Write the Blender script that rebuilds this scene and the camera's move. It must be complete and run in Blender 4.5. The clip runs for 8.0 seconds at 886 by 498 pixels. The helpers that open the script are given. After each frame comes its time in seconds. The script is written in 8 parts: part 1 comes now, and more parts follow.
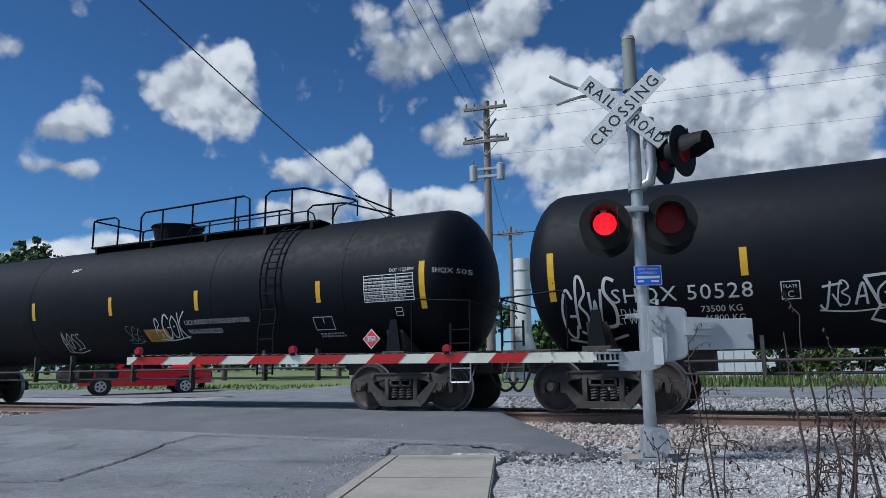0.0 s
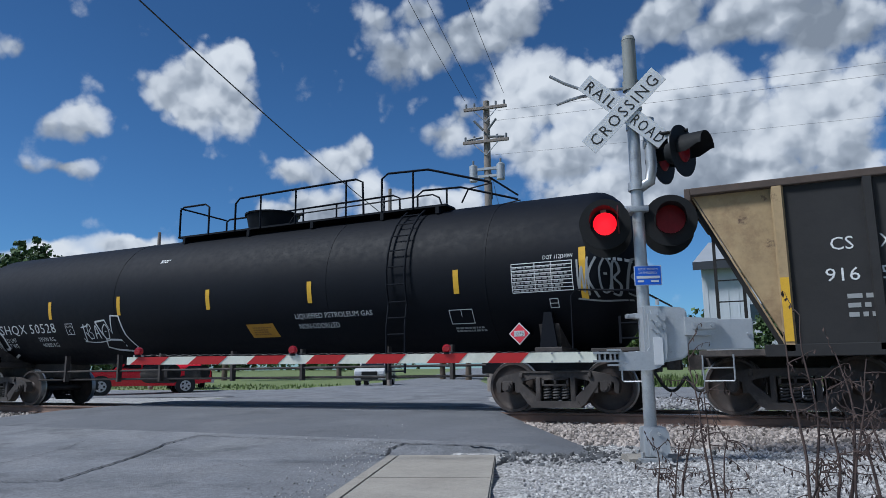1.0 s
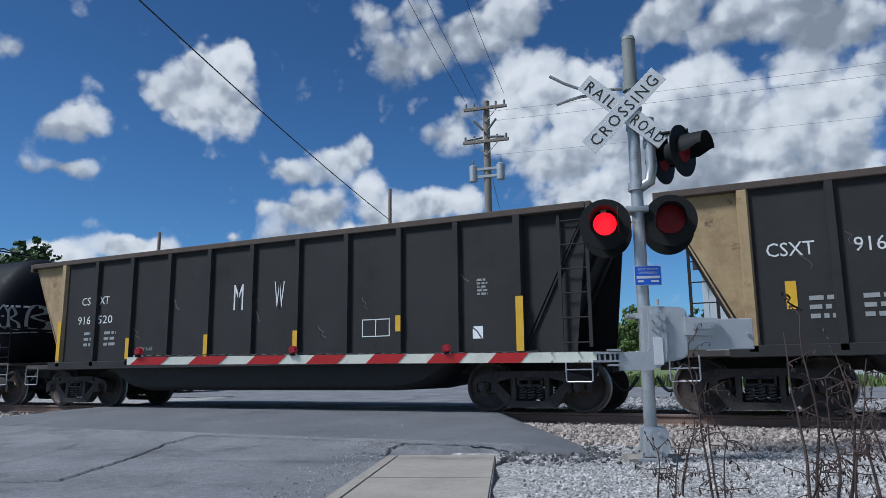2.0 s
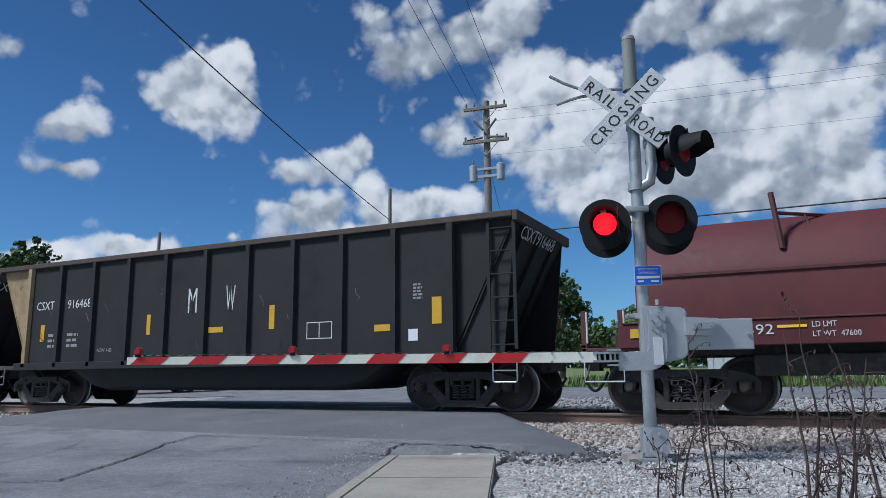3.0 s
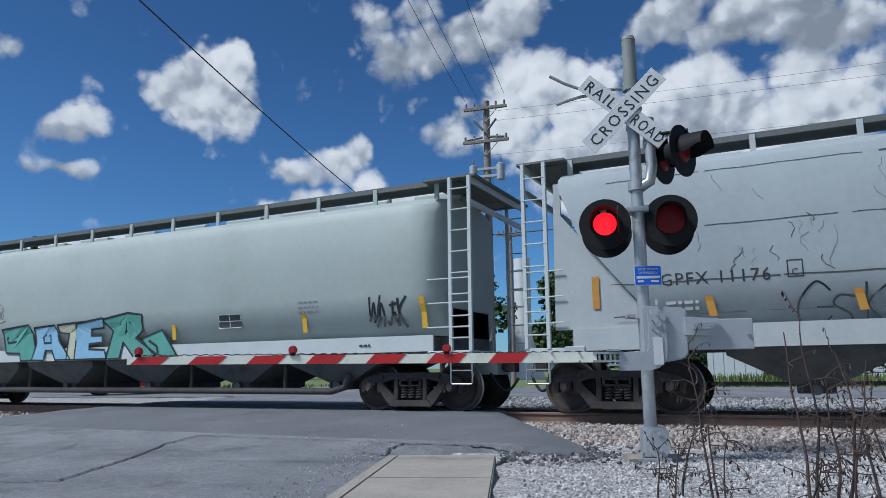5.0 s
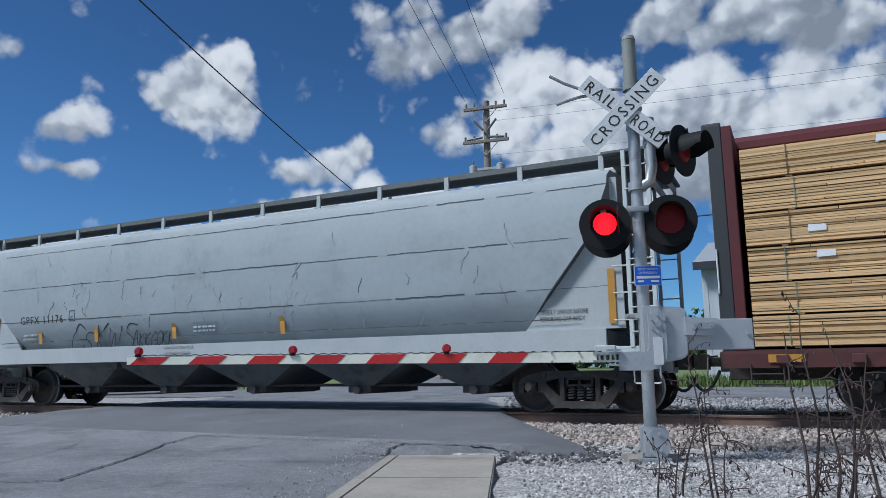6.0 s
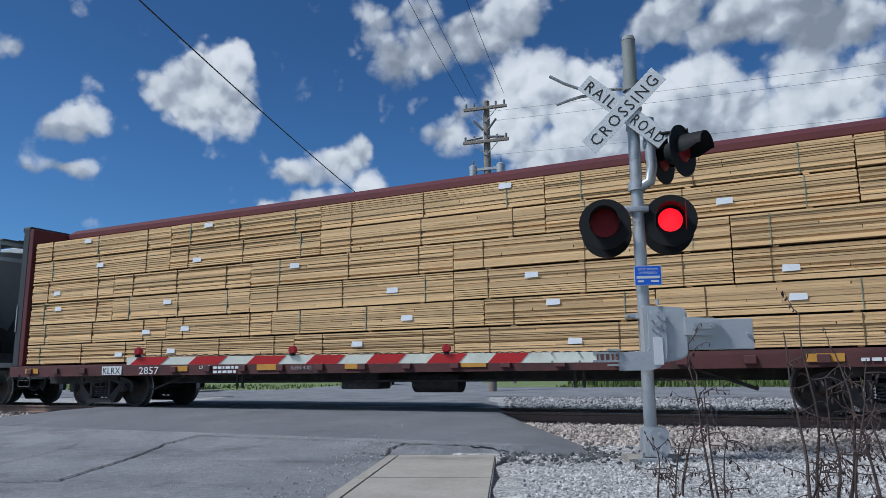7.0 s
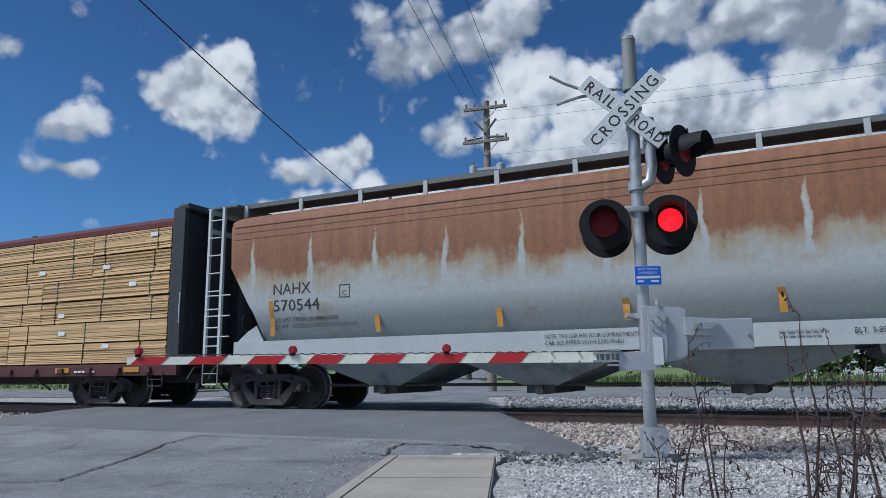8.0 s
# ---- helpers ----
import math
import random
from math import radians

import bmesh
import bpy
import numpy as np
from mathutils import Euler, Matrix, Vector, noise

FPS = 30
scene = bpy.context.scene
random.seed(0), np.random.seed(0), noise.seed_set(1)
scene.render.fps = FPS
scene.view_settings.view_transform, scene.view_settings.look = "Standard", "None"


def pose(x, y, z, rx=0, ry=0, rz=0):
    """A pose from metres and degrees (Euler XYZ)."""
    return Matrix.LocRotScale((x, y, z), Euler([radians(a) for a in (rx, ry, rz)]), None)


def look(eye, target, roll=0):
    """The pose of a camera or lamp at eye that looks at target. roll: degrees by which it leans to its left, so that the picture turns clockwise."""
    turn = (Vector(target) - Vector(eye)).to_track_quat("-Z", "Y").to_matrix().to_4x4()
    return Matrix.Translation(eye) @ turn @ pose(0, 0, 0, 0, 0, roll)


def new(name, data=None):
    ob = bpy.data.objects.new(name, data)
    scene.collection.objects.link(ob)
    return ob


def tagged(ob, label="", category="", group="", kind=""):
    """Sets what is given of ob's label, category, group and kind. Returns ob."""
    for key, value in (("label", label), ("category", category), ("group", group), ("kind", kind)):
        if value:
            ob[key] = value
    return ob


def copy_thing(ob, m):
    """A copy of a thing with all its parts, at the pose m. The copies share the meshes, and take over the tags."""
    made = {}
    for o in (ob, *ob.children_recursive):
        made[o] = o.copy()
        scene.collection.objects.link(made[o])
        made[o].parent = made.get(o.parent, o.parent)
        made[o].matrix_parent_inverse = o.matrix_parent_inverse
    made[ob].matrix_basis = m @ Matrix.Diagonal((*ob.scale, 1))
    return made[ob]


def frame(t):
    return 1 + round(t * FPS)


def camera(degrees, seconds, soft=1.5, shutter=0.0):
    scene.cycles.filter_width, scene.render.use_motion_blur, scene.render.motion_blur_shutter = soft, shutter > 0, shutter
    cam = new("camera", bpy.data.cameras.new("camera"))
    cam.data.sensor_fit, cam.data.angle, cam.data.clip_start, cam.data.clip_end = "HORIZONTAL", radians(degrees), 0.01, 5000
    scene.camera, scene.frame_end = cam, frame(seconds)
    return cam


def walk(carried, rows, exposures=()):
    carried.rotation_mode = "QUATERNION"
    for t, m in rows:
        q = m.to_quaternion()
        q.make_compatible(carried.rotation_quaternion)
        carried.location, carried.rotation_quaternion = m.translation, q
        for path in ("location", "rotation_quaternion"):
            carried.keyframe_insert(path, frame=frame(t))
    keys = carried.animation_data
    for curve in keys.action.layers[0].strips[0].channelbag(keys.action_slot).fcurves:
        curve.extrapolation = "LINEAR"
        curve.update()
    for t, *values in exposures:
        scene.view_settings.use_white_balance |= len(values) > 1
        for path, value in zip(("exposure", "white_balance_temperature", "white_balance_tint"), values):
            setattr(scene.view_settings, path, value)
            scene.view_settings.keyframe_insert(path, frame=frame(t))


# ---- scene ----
# ---------------------------------------------------------------- camera
EYE = Vector((0.0, 0.0, 0.679))
YAW, PITCH, ROLL = 26.087, 9.962, -0.562
cam = camera(63.304, 8.0, soft=0.55)
_aim = EYE + Vector((-math.sin(radians(YAW)) * math.cos(radians(PITCH)),
                     math.cos(radians(YAW)) * math.cos(radians(PITCH)), math.sin(radians(PITCH))))
STAND = look(EYE, _aim, ROLL)
walk(cam, [(0.0, STAND), (8.0, STAND)], [(0.0, 0.0, 5750, 8), (8.0, 0.0, 5750, 8)])

# ---------------------------------------------------------------- light
SUN_ELEV, SUN_AZ = 52.0, 136.0      # degrees; azimuth turns from +y to the left (-x)
sun = new("sun", bpy.data.lights.new("sun", "SUN"))
sun.data.energy, sun.data.angle, sun.data.color = 3.9, radians(12), (1.0, 0.965, 0.92)
_to = Vector((-math.sin(radians(SUN_AZ)) * math.cos(radians(SUN_ELEV)),
              math.cos(radians(SUN_AZ)) * math.cos(radians(SUN_ELEV)), math.sin(radians(SUN_ELEV))))
sun.matrix_basis = look(_to * 60, (0, 0, 0))


class Nodes:
    """Small helper to write node trees."""

    def __init__(self, tree):
        self.t = tree

    def n(self, kind, **inputs):
        node = self.t.nodes.new(kind)
        for key, value in inputs.items():
            if key.startswith("_"):
                continue
            slot = node.inputs[int(key[1:])] if key[0] == "i" and key[1:].isdigit() else node.inputs[key.replace("_", " ")]
            self.put(slot, value)
        return node

    def put(self, slot, value):
        if isinstance(value, bpy.types.NodeSocket):
            self.t.links.new(value, slot)
        elif isinstance(value, bpy.types.Node):
            self.t.links.new(value.outputs[0], slot)
        else:
            slot.default_value = value

    def math(self, op, a, b=0.0, c=0.0, clamp=False):
        node = self.t.nodes.new("ShaderNodeMath")
        node.operation, node.use_clamp = op, clamp
        for slot, v in zip(node.inputs, (a, b, c)):
            self.put(slot, v)
        return node.outputs[0]

    def vec(self, op, a, b=(0, 0, 0), out=0):
        node = self.t.nodes.new("ShaderNodeVectorMath")
        node.operation = op
        self.put(node.inputs[0], a)
        self.put(node.inputs[1], b)
        return node.outputs[out]

    def noise(self, vector, scale, detail=4.0, rough=0.55):
        node = self.t.nodes.new("ShaderNodeTexNoise")
        self.put(node.inputs["Vector"], vector)
        node.inputs["Scale"].default_value, node.inputs["Detail"].default_value, node.inputs["Roughness"].default_value = scale, detail, rough
        return node

    def ramp(self, fac, *stops):
        node = self.t.nodes.new("ShaderNodeValToRGB")
        self.put(node.inputs[0], fac)
        e = node.color_ramp.elements
        while len(e) < len(stops):
            e.new(0.5)
        for el, (p, c) in zip(e, stops):
            el.position = p
            el.color = c if len(c) == 4 else (*c, 1) if len(c) == 3 else (c[0], c[0], c[0], 1)
        return node.outputs[0]

    def mix(self, fac, a, b, kind="MIX"):
        node = self.t.nodes.new("ShaderNodeMix")
        node.data_type, node.blend_type = "RGBA", kind
        self.put(node.inputs[0], fac)
        self.put(node.inputs[6], a)
        self.put(node.inputs[7], b)
        return node.outputs[2]

    def span(self, value, a, b, c=0.0, d=1.0, smooth=False):
        node = self.t.nodes.new("ShaderNodeMapRange")
        node.interpolation_type = "SMOOTHSTEP" if smooth else "LINEAR"
        for slot, v in zip(node.inputs, (value, a, b, c, d)):
            self.put(slot, v)
        return node.outputs[0]


# Cumulus clouds: bearing to the left of +y and height over the horizon, in degrees, half-widths in degrees, weight and brightness
CLOUDS = [
    (45.2, 21.9, 3.7, 3.2, 1.00, 0.00), (47.9, 20.9, 2.1, 1.9, 0.80, 0.00), (43.7, 23.8, 2.0, 1.7, 0.80, 0.05), (42.7, 20.2, 2.2, 2.0, 0.80, 0.00), (46.3, 19.5, 2.4, 1.6, 0.70, -0.02),
    (46.3, 23.6, 1.5, 1.3, 0.60, 0.05), (54.0, 18.2, 1.7, 1.2, 0.70, 0.00), (55.6, 17.6, 1.0, 0.6, 0.40, -0.10), (52.9, 18.0, 0.9, 0.7, 0.50, 0.00), (54.2, 14.9, 1.5, 0.6, 0.45, -0.15),
    (56.6, 14.4, 1.0, 0.4, 0.22, -0.20), (58.6, 22.2, 1.0, 0.7, 0.30, -0.20), (32.7, 17.8, 1.5, 1.7, 0.60, 0.00), (34.6, 16.7, 2.3, 1.6, 0.70, 0.00),
    (37.9, 15.7, 2.2, 1.1, 0.65, 0.00), (32.0, 14.5, 1.8, 1.5, 0.75, 0.10), (36.2, 12.8, 3.6, 1.7, 0.70, -0.05), (26.4, 14.0, 3.5, 1.3, 0.90, 0.15), (24.1, 14.1, 1.8, 1.2, 0.60, 0.15),
    (29.9, 12.7, 4.1, 1.8, 0.80, 0.00), (38.0, 10.2, 2.7, 1.8, 0.60, -0.05), (42.6, 10.8, 0.7, 0.6, 0.35, 0.00), (40.2, 13.2, 0.7, 0.7, 0.30, -0.10), (33.6, 10.6, 5.5, 1.8, 0.60, -0.05),
    (30.0, 25.1, 2.2, 1.7, 0.50, -0.10), (26.9, 25.8, 2.9, 2.1, 0.80, -0.05), (22.7, 26.5, 4.1, 2.0, 0.90, -0.10), (20.3, 27.7, 2.9, 2.0, 0.80, -0.10), (31.6, 27.5, 1.2, 1.1, 0.35, -0.20),
    (28.0, 28.2, 1.9, 1.0, 0.45, -0.10), (18.1, 22.1, 4.4, 3.4, 1.00, 0.15), (20.3, 19.2, 2.7, 2.5, 0.80, 0.10), (13.9, 22.7, 3.2, 2.4, 0.90, 0.12), (11.4, 18.4, 6.0, 3.6, 1.00, 0.00),
    (6.1, 21.4, 4.3, 2.4, 1.00, 0.10), (7.9, 18.2, 6.2, 3.3, 1.00, -0.15), (16.0, 17.0, 4.9, 2.4, 0.90, -0.10), (3.1, 17.6, 5.4, 3.2, 1.00, -0.12), (-1.7, 18.4, 4.3, 3.3, 1.00, 0.08),
    (-4.6, 18.6, 2.6, 2.3, 0.90, 0.15), (-3.6, 15.4, 3.8, 2.3, 0.90, 0.05), (5.3, 14.9, 7.7, 2.5, 0.90, -0.20), (-0.4, 13.0, 7.0, 2.4, 0.80, -0.10), (-5.4, 11.9, 2.0, 1.5, 0.80, 0.20),
    (11.7, 13.7, 8.3, 2.0, 0.70, -0.05), (25.2, 19.2, 2.2, 1.6, 0.42, -0.15), (24.3, 20.7, 1.4, 1.3, 0.40, -0.10), (7.4, 26.6, 3.8, 1.7, 0.80, -0.20), (1.1, 25.2, 5.7, 2.1, 0.90, -0.25),
    (-4.4, 23.4, 3.8, 2.2, 0.85, -0.25), (-6.5, 20.6, 1.5, 1.3, 0.50, -0.20), (-2.4, 21.3, 2.5, 1.5, 0.50, -0.20), (55.2, 9.0, 2.0, 1.1, 0.85, 0.15), (53.7, 8.5, 1.5, 0.8, 0.60, 0.05),
    (56.8, 8.4, 1.7, 0.8, 0.60, 0.00), (49.7, 9.3, 3.1, 0.8, 0.75, 0.10), (47.6, 9.6, 1.2, 0.8, 0.50, 0.10),
]


def make_world():
    world = bpy.data.worlds.new("sky")
    world.use_nodes = True
    scene.world = world
    tree = world.node_tree
    tree.nodes.clear()
    k = Nodes(tree)
    sky = k.n("ShaderNodeTexSky")
    sky.sky_type, sky.sun_disc = "NISHITA", False
    sky.sun_elevation, sky.sun_rotation = radians(SUN_ELEV), radians(-SUN_AZ)
    sky.air_density, sky.dust_density, sky.ozone_density, sky.altitude = 1.0, 0.3, 3.0, 50
    where = k.n("ShaderNodeTexCoord").outputs["Generated"]

    # billows: rounded puffs at three sizes, the same wherever they are asked for
    group = bpy.data.node_groups.new("billows", "ShaderNodeTree")
    group.interface.new_socket("Direction", in_out="INPUT", socket_type="NodeSocketVector")
    group.interface.new_socket("Puff", in_out="OUTPUT", socket_type="NodeSocketFloat")
    g = Nodes(group)
    way = g.n("NodeGroupInput").outputs[0]
    stir = g.vec("SCALE", g.vec("SUBTRACT", g.noise(way, 16.0, 3.0, 0.6).outputs[1], (0.5, 0.5, 0.5)))
    stir.node.inputs["Scale"].default_value = 0.045
    way = g.vec("ADD", way, stir)
    puff = None
    for scale, gain in ((18.0, 0.60), (46.0, 0.32)):
        cell = g.n("ShaderNodeTexVoronoi", Vector=way, Scale=scale)
        one = g.math("MULTIPLY", g.math("SUBTRACT", 0.42, cell.outputs["Distance"]), gain)
        puff = one if puff is None else g.math("ADD", puff, one)
    g.n("NodeGroupOutput", i0=puff)

    def billow(vector):
        node = tree.nodes.new("ShaderNodeGroup")
        node.node_tree = group
        k.put(node.inputs[0], vector)
        return node.outputs[0]

    # how much cloud lies in a direction (bearing, height in degrees), and whether it is the top or the base of its cloud
    drift = k.vec("SCALE", k.vec("SUBTRACT", k.noise(where, 7.0, 5.0, 0.6).outputs[1], (0.5, 0.5, 0.5)))
    drift.node.inputs["Scale"].default_value = 0.055
    p = k.n("ShaderNodeSeparateXYZ", Vector=k.vec("ADD", where, drift))
    bearing = k.math("MULTIPLY", k.math("ARCTAN2", k.math("MULTIPLY", p.outputs[0], -1.0), p.outputs[1]), 57.2958)
    height = k.math("MULTIPLY", k.math("ARCSINE", p.outputs[2]), 57.2958)
    sums = (-0.45, 0.002, 0.0)
    for az, el, w, h, weight, lift in CLOUDS:
        flat = k.n("ShaderNodeCombineXYZ", X=bearing, Y=height, Z=sums[2])
        off = k.vec("MULTIPLY", k.vec("SUBTRACT", flat.outputs[0], (az, el, 0)), (1 / w, 1 / h, 0))
        one = k.math("MULTIPLY", k.math("SUBTRACT", 1.0, k.vec("LENGTH", off, out=1)), weight)
        one = k.math("MAXIMUM", one, -0.45)
        share = k.math("POWER", k.math("ADD", one, 0.4505), 4.0)
        up = k.math("MULTIPLY_ADD", k.n("ShaderNodeSeparateXYZ", Vector=off).outputs[1], 0.26, lift)
        total = k.math("SMOOTH_MAX", sums[0], one, 0.20)
        both = k.n("ShaderNodeCombineXYZ", X=total, Y=k.math("ADD", sums[1], share), Z=k.math("MULTIPLY_ADD", up, share, sums[2]))
        sums = k.n("ShaderNodeSeparateXYZ", Vector=both.outputs[0]).outputs
    total = sums[0]
    rise = k.math("DIVIDE", sums[2], sums[1])
    # other cumulus all round the rest of the sky
    rest = k.math("MULTIPLY", k.math("SUBTRACT", k.noise(where, 2.6, 2.0, 0.5).outputs[0], 0.54), 3.2)
    away = k.span(k.math("ABSOLUTE", k.math("SUBTRACT", bearing, 26.0)), 38.0, 50.0)
    total = k.math("MAXIMUM", total, k.math("SUBTRACT", k.math("MULTIPLY", rest, away), k.math("MULTIPLY", k.math("SUBTRACT", 1.0, away), 0.45)))
    bump_here = billow(where)
    bump_sun = billow(k.vec("ADD", where, (-0.010, 0.0, 0.016)))
    wisp = k.math("MULTIPLY", k.math("SUBTRACT", k.noise(where, 34.0, 7.0, 0.66).outputs[0], 0.5), 0.5)
    here = k.math("ADD", k.math("ADD", k.math("ADD", total, 0.10), bump_here), wisp)
    alpha = k.math("MULTIPLY", k.span(here, -0.12, 0.26, smooth=True), k.span(total, -0.10, 0.30, 0.62, 1.0))
    grey = k.noise(where, 8.0, 4.0, 0.6).outputs[0]
    light = k.math("ADD", k.math("ADD", 0.60, rise), k.math("MULTIPLY", k.math("SUBTRACT", bump_here, bump_sun), 1.05))
    light = k.math("ADD", light, k.math("MULTIPLY", k.math("SUBTRACT", grey, 0.5), 1.0))
    light = k.math("SUBTRACT", light, k.math("MULTIPLY", k.math("MAXIMUM", total, 0.0), 0.10))
    tone = k.ramp(light, (0.10, (0.36, 0.40, 0.46)), (0.40, (0.58, 0.62, 0.68)), (0.60, (0.90, 0.92, 0.95)), (0.90, (1.12, 1.12, 1.12)))
    bright = k.vec("SCALE", tone)
    bright.node.inputs["Scale"].default_value = CLOUD_LIGHT
    clear = k.vec("SCALE", k.vec("MULTIPLY", sky.outputs[0], SKY_TINT))
    k.put(clear.node.inputs["Scale"], k.span(height, 4.0, 26.0, 1.42, 1.05))
    colour = k.mix(alpha, clear, bright)
    back = k.n("ShaderNodeBackground", Color=colour, Strength=SKY_STRENGTH)
    k.n("ShaderNodeOutputWorld", Surface=back.outputs[0])


SKY_STRENGTH, CLOUD_LIGHT, SKY_TINT = 0.10, 6.4, (0.31, 0.48, 0.635)
make_world()

# ---------------------------------------------------------------- materials
MATS = {}


def mat(name, colour, rough=0.6, metal=0.0, spread=0.25, scale=6.0, bump=0.0, bump_scale=60.0, second=None, cut=(0.5, 0.7),
        stretch=(1, 1, 1), island=0.0, glow=None, coat=0.0, third=None, cut3=(0.6, 0.75), scale3=2.0, piece=0.0, gloss=0.5, grit=0.0, grain=70.0):
    """A procedural surface: base colour broken by coarse and fine noise, patches of a second and third colour, fine relief."""
    if name in MATS:
        return MATS[name]
    m = bpy.data.materials.new(name)
    m.use_nodes = True
    tree = m.node_tree
    tree.nodes.clear()
    k = Nodes(tree)
    where = k.n("ShaderNodeTexCoord").outputs["Object"]
    where = k.vec("MULTIPLY", where, stretch)
    coarse = k.noise(where, scale, 4.0)
    fine = k.noise(where, scale * 9.0, 3.0)
    vary = k.math("ADD", k.math("MULTIPLY", k.math("SUBTRACT", coarse.outputs[0], 0.5), 1.4), k.math("MULTIPLY", k.math("SUBTRACT", fine.outputs[0], 0.5), 1.0))
    gain = k.math("ADD", 1.0, k.math("MULTIPLY", vary, spread))
    if grit:
        speck = k.n("ShaderNodeTexVoronoi", Vector=where, Scale=grain)
        tint = k.n("ShaderNodeSeparateXYZ", Vector=speck.outputs["Color"]).outputs[0]
        gain = k.math("MULTIPLY", gain, k.span(tint, 0, 1, 1 - grit, 1 + grit))
    if island:
        gain = k.math("MULTIPLY", gain, k.span(k.n("ShaderNodeNewGeometry").outputs["Random Per Island"], 0, 1, 1 - island, 1 + island))
    if piece:
        gain = k.math("MULTIPLY", gain, k.span(k.n("ShaderNodeObjectInfo").outputs["Random"], 0, 1, 1 - piece, 1 + piece))
    base = (*colour, 1)
    if second:
        spots = k.noise(where, scale * 0.7, 6.0, 0.65)
        base = k.mix(k.span(spots.outputs[0], cut[0], cut[1], smooth=True), base, (*second, 1))
    if third:
        spots = k.noise(k.vec("ADD", where, (7.3, 2.1, 5.7)), scale3, 7.0, 0.7)
        base = k.mix(k.span(spots.outputs[0], cut3[0], cut3[1], smooth=True), base, (*third, 1))
    final = k.vec("SCALE", base) if second or third else k.vec("SCALE", colour)
    k.put(final.node.inputs["Scale"], gain)
    b = k.n("ShaderNodeBsdfPrincipled", Base_Color=final, Metallic=metal, Coat_Weight=coat, Specular_IOR_Level=gloss)
    k.put(b.inputs["Roughness"], k.math("ADD", rough, k.math("MULTIPLY", k.math("SUBTRACT", fine.outputs[0], 0.5), 0.25), clamp=True))
    if glow:
        b.inputs["Emission Color"].default_value = (*glow[0], 1)
        b.inputs["Emission Strength"].default_value = glow[1]
    if bump:
        rel = k.noise(where, bump_scale, 5.0, 0.6)
        k.put(b.inputs["Normal"], k.n("ShaderNodeBump", Strength=bump, Distance=0.02, Height=rel.outputs[0]).outputs[0])
    k.n("ShaderNodeOutputMaterial", Surface=b.outputs[0])
    MATS[name] = m
    return m


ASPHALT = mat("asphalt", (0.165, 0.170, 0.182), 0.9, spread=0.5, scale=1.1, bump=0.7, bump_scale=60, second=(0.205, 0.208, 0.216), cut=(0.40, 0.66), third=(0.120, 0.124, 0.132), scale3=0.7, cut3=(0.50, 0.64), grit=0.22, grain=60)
ASPHALT_NEW = mat("asphalt_dark", (0.125, 0.130, 0.142), 0.88, spread=0.35, scale=0.9, bump=0.5, bump_scale=90, second=(0.152, 0.156, 0.166), third=(0.098, 0.10, 0.108), scale3=0.8, cut3=(0.52, 0.66), grit=0.14, grain=70)
GRAVEL = mat("gravel", (0.31, 0.305, 0.295), 0.95, spread=0.8, scale=6.0, bump=1.0, bump_scale=26, second=(0.23, 0.23, 0.235), third=(0.13, 0.13, 0.12), scale3=1.3, cut3=(0.60, 0.72), grit=0.55, grain=42)
STONE = mat("ballast_stone", (0.30, 0.262, 0.235), 0.95, spread=0.4, scale=9.0, island=0.6)
STONE_FAR = mat("far_stone", (0.27, 0.27, 0.28), 0.95, spread=0.4, scale=5.0, island=0.6)
STONE_GREY = mat("crushed_limestone", (0.37, 0.36, 0.35), 0.95, spread=0.3, scale=9.0, island=0.6)
GRASS = mat("grass", (0.13, 0.17, 0.06), 0.95, spread=0.6, scale=1.5, bump=0.6, bump_scale=14, second=(0.17, 0.20, 0.07))
CONCRETE = mat("concrete", (0.31, 0.285, 0.245), 0.9, spread=0.35, scale=2.0, bump=0.4, bump_scale=70, second=(0.26, 0.235, 0.20), third=(0.20, 0.185, 0.16), scale3=4.0, cut3=(0.60, 0.78), grit=0.12, grain=120)
STEEL_RAIL = mat("rail_steel", (0.20, 0.13, 0.10), 0.75, 0.2, spread=0.5, scale=5)
RAIL_TOP = mat("polished_rail_head", (0.45, 0.44, 0.43), 0.28, 0.9, spread=0.15)
WOOD_TIE = mat("creosoted_wood", (0.045, 0.035, 0.03), 0.9, spread=0.5, scale=8, stretch=(6, 0.6, 6), bump=0.6)
GALV = mat("galvanised_steel", (0.40, 0.41, 0.42), 0.42, 0.55, spread=0.35, scale=7, second=(0.28, 0.29, 0.30), third=(0.20, 0.19, 0.18), scale3=5.0, cut3=(0.6, 0.75))
ALU = mat("silver_paint", (0.40, 0.42, 0.44), 0.48, 0.3, spread=0.25, scale=6, second=(0.33, 0.345, 0.365), third=(0.22, 0.22, 0.22), scale3=6.0, cut3=(0.64, 0.74))
BLACK_PAINT = mat("signal_black", (0.008, 0.009, 0.010), 0.7, spread=0.3, gloss=0.25)
WHITE_SIGN = mat("white_sheeting", (0.58, 0.59, 0.60), 0.5, spread=0.1, scale=4)
INK = mat("black_ink", (0.012, 0.012, 0.012), 0.7)
BLUE_SIGN = mat("blue_sheeting", (0.01, 0.10, 0.55), 0.45, spread=0.1)
RED_SHEET = mat("red_sheeting", (0.50, 0.020, 0.022), 0.4, spread=0.2, scale=5)
WHITE_SHEET = mat("pale_sheeting", (0.78, 0.78, 0.66), 0.4, spread=0.15, scale=5, second=(0.64, 0.65, 0.54), third=(0.45, 0.45, 0.38), scale3=9.0, cut3=(0.66, 0.78))
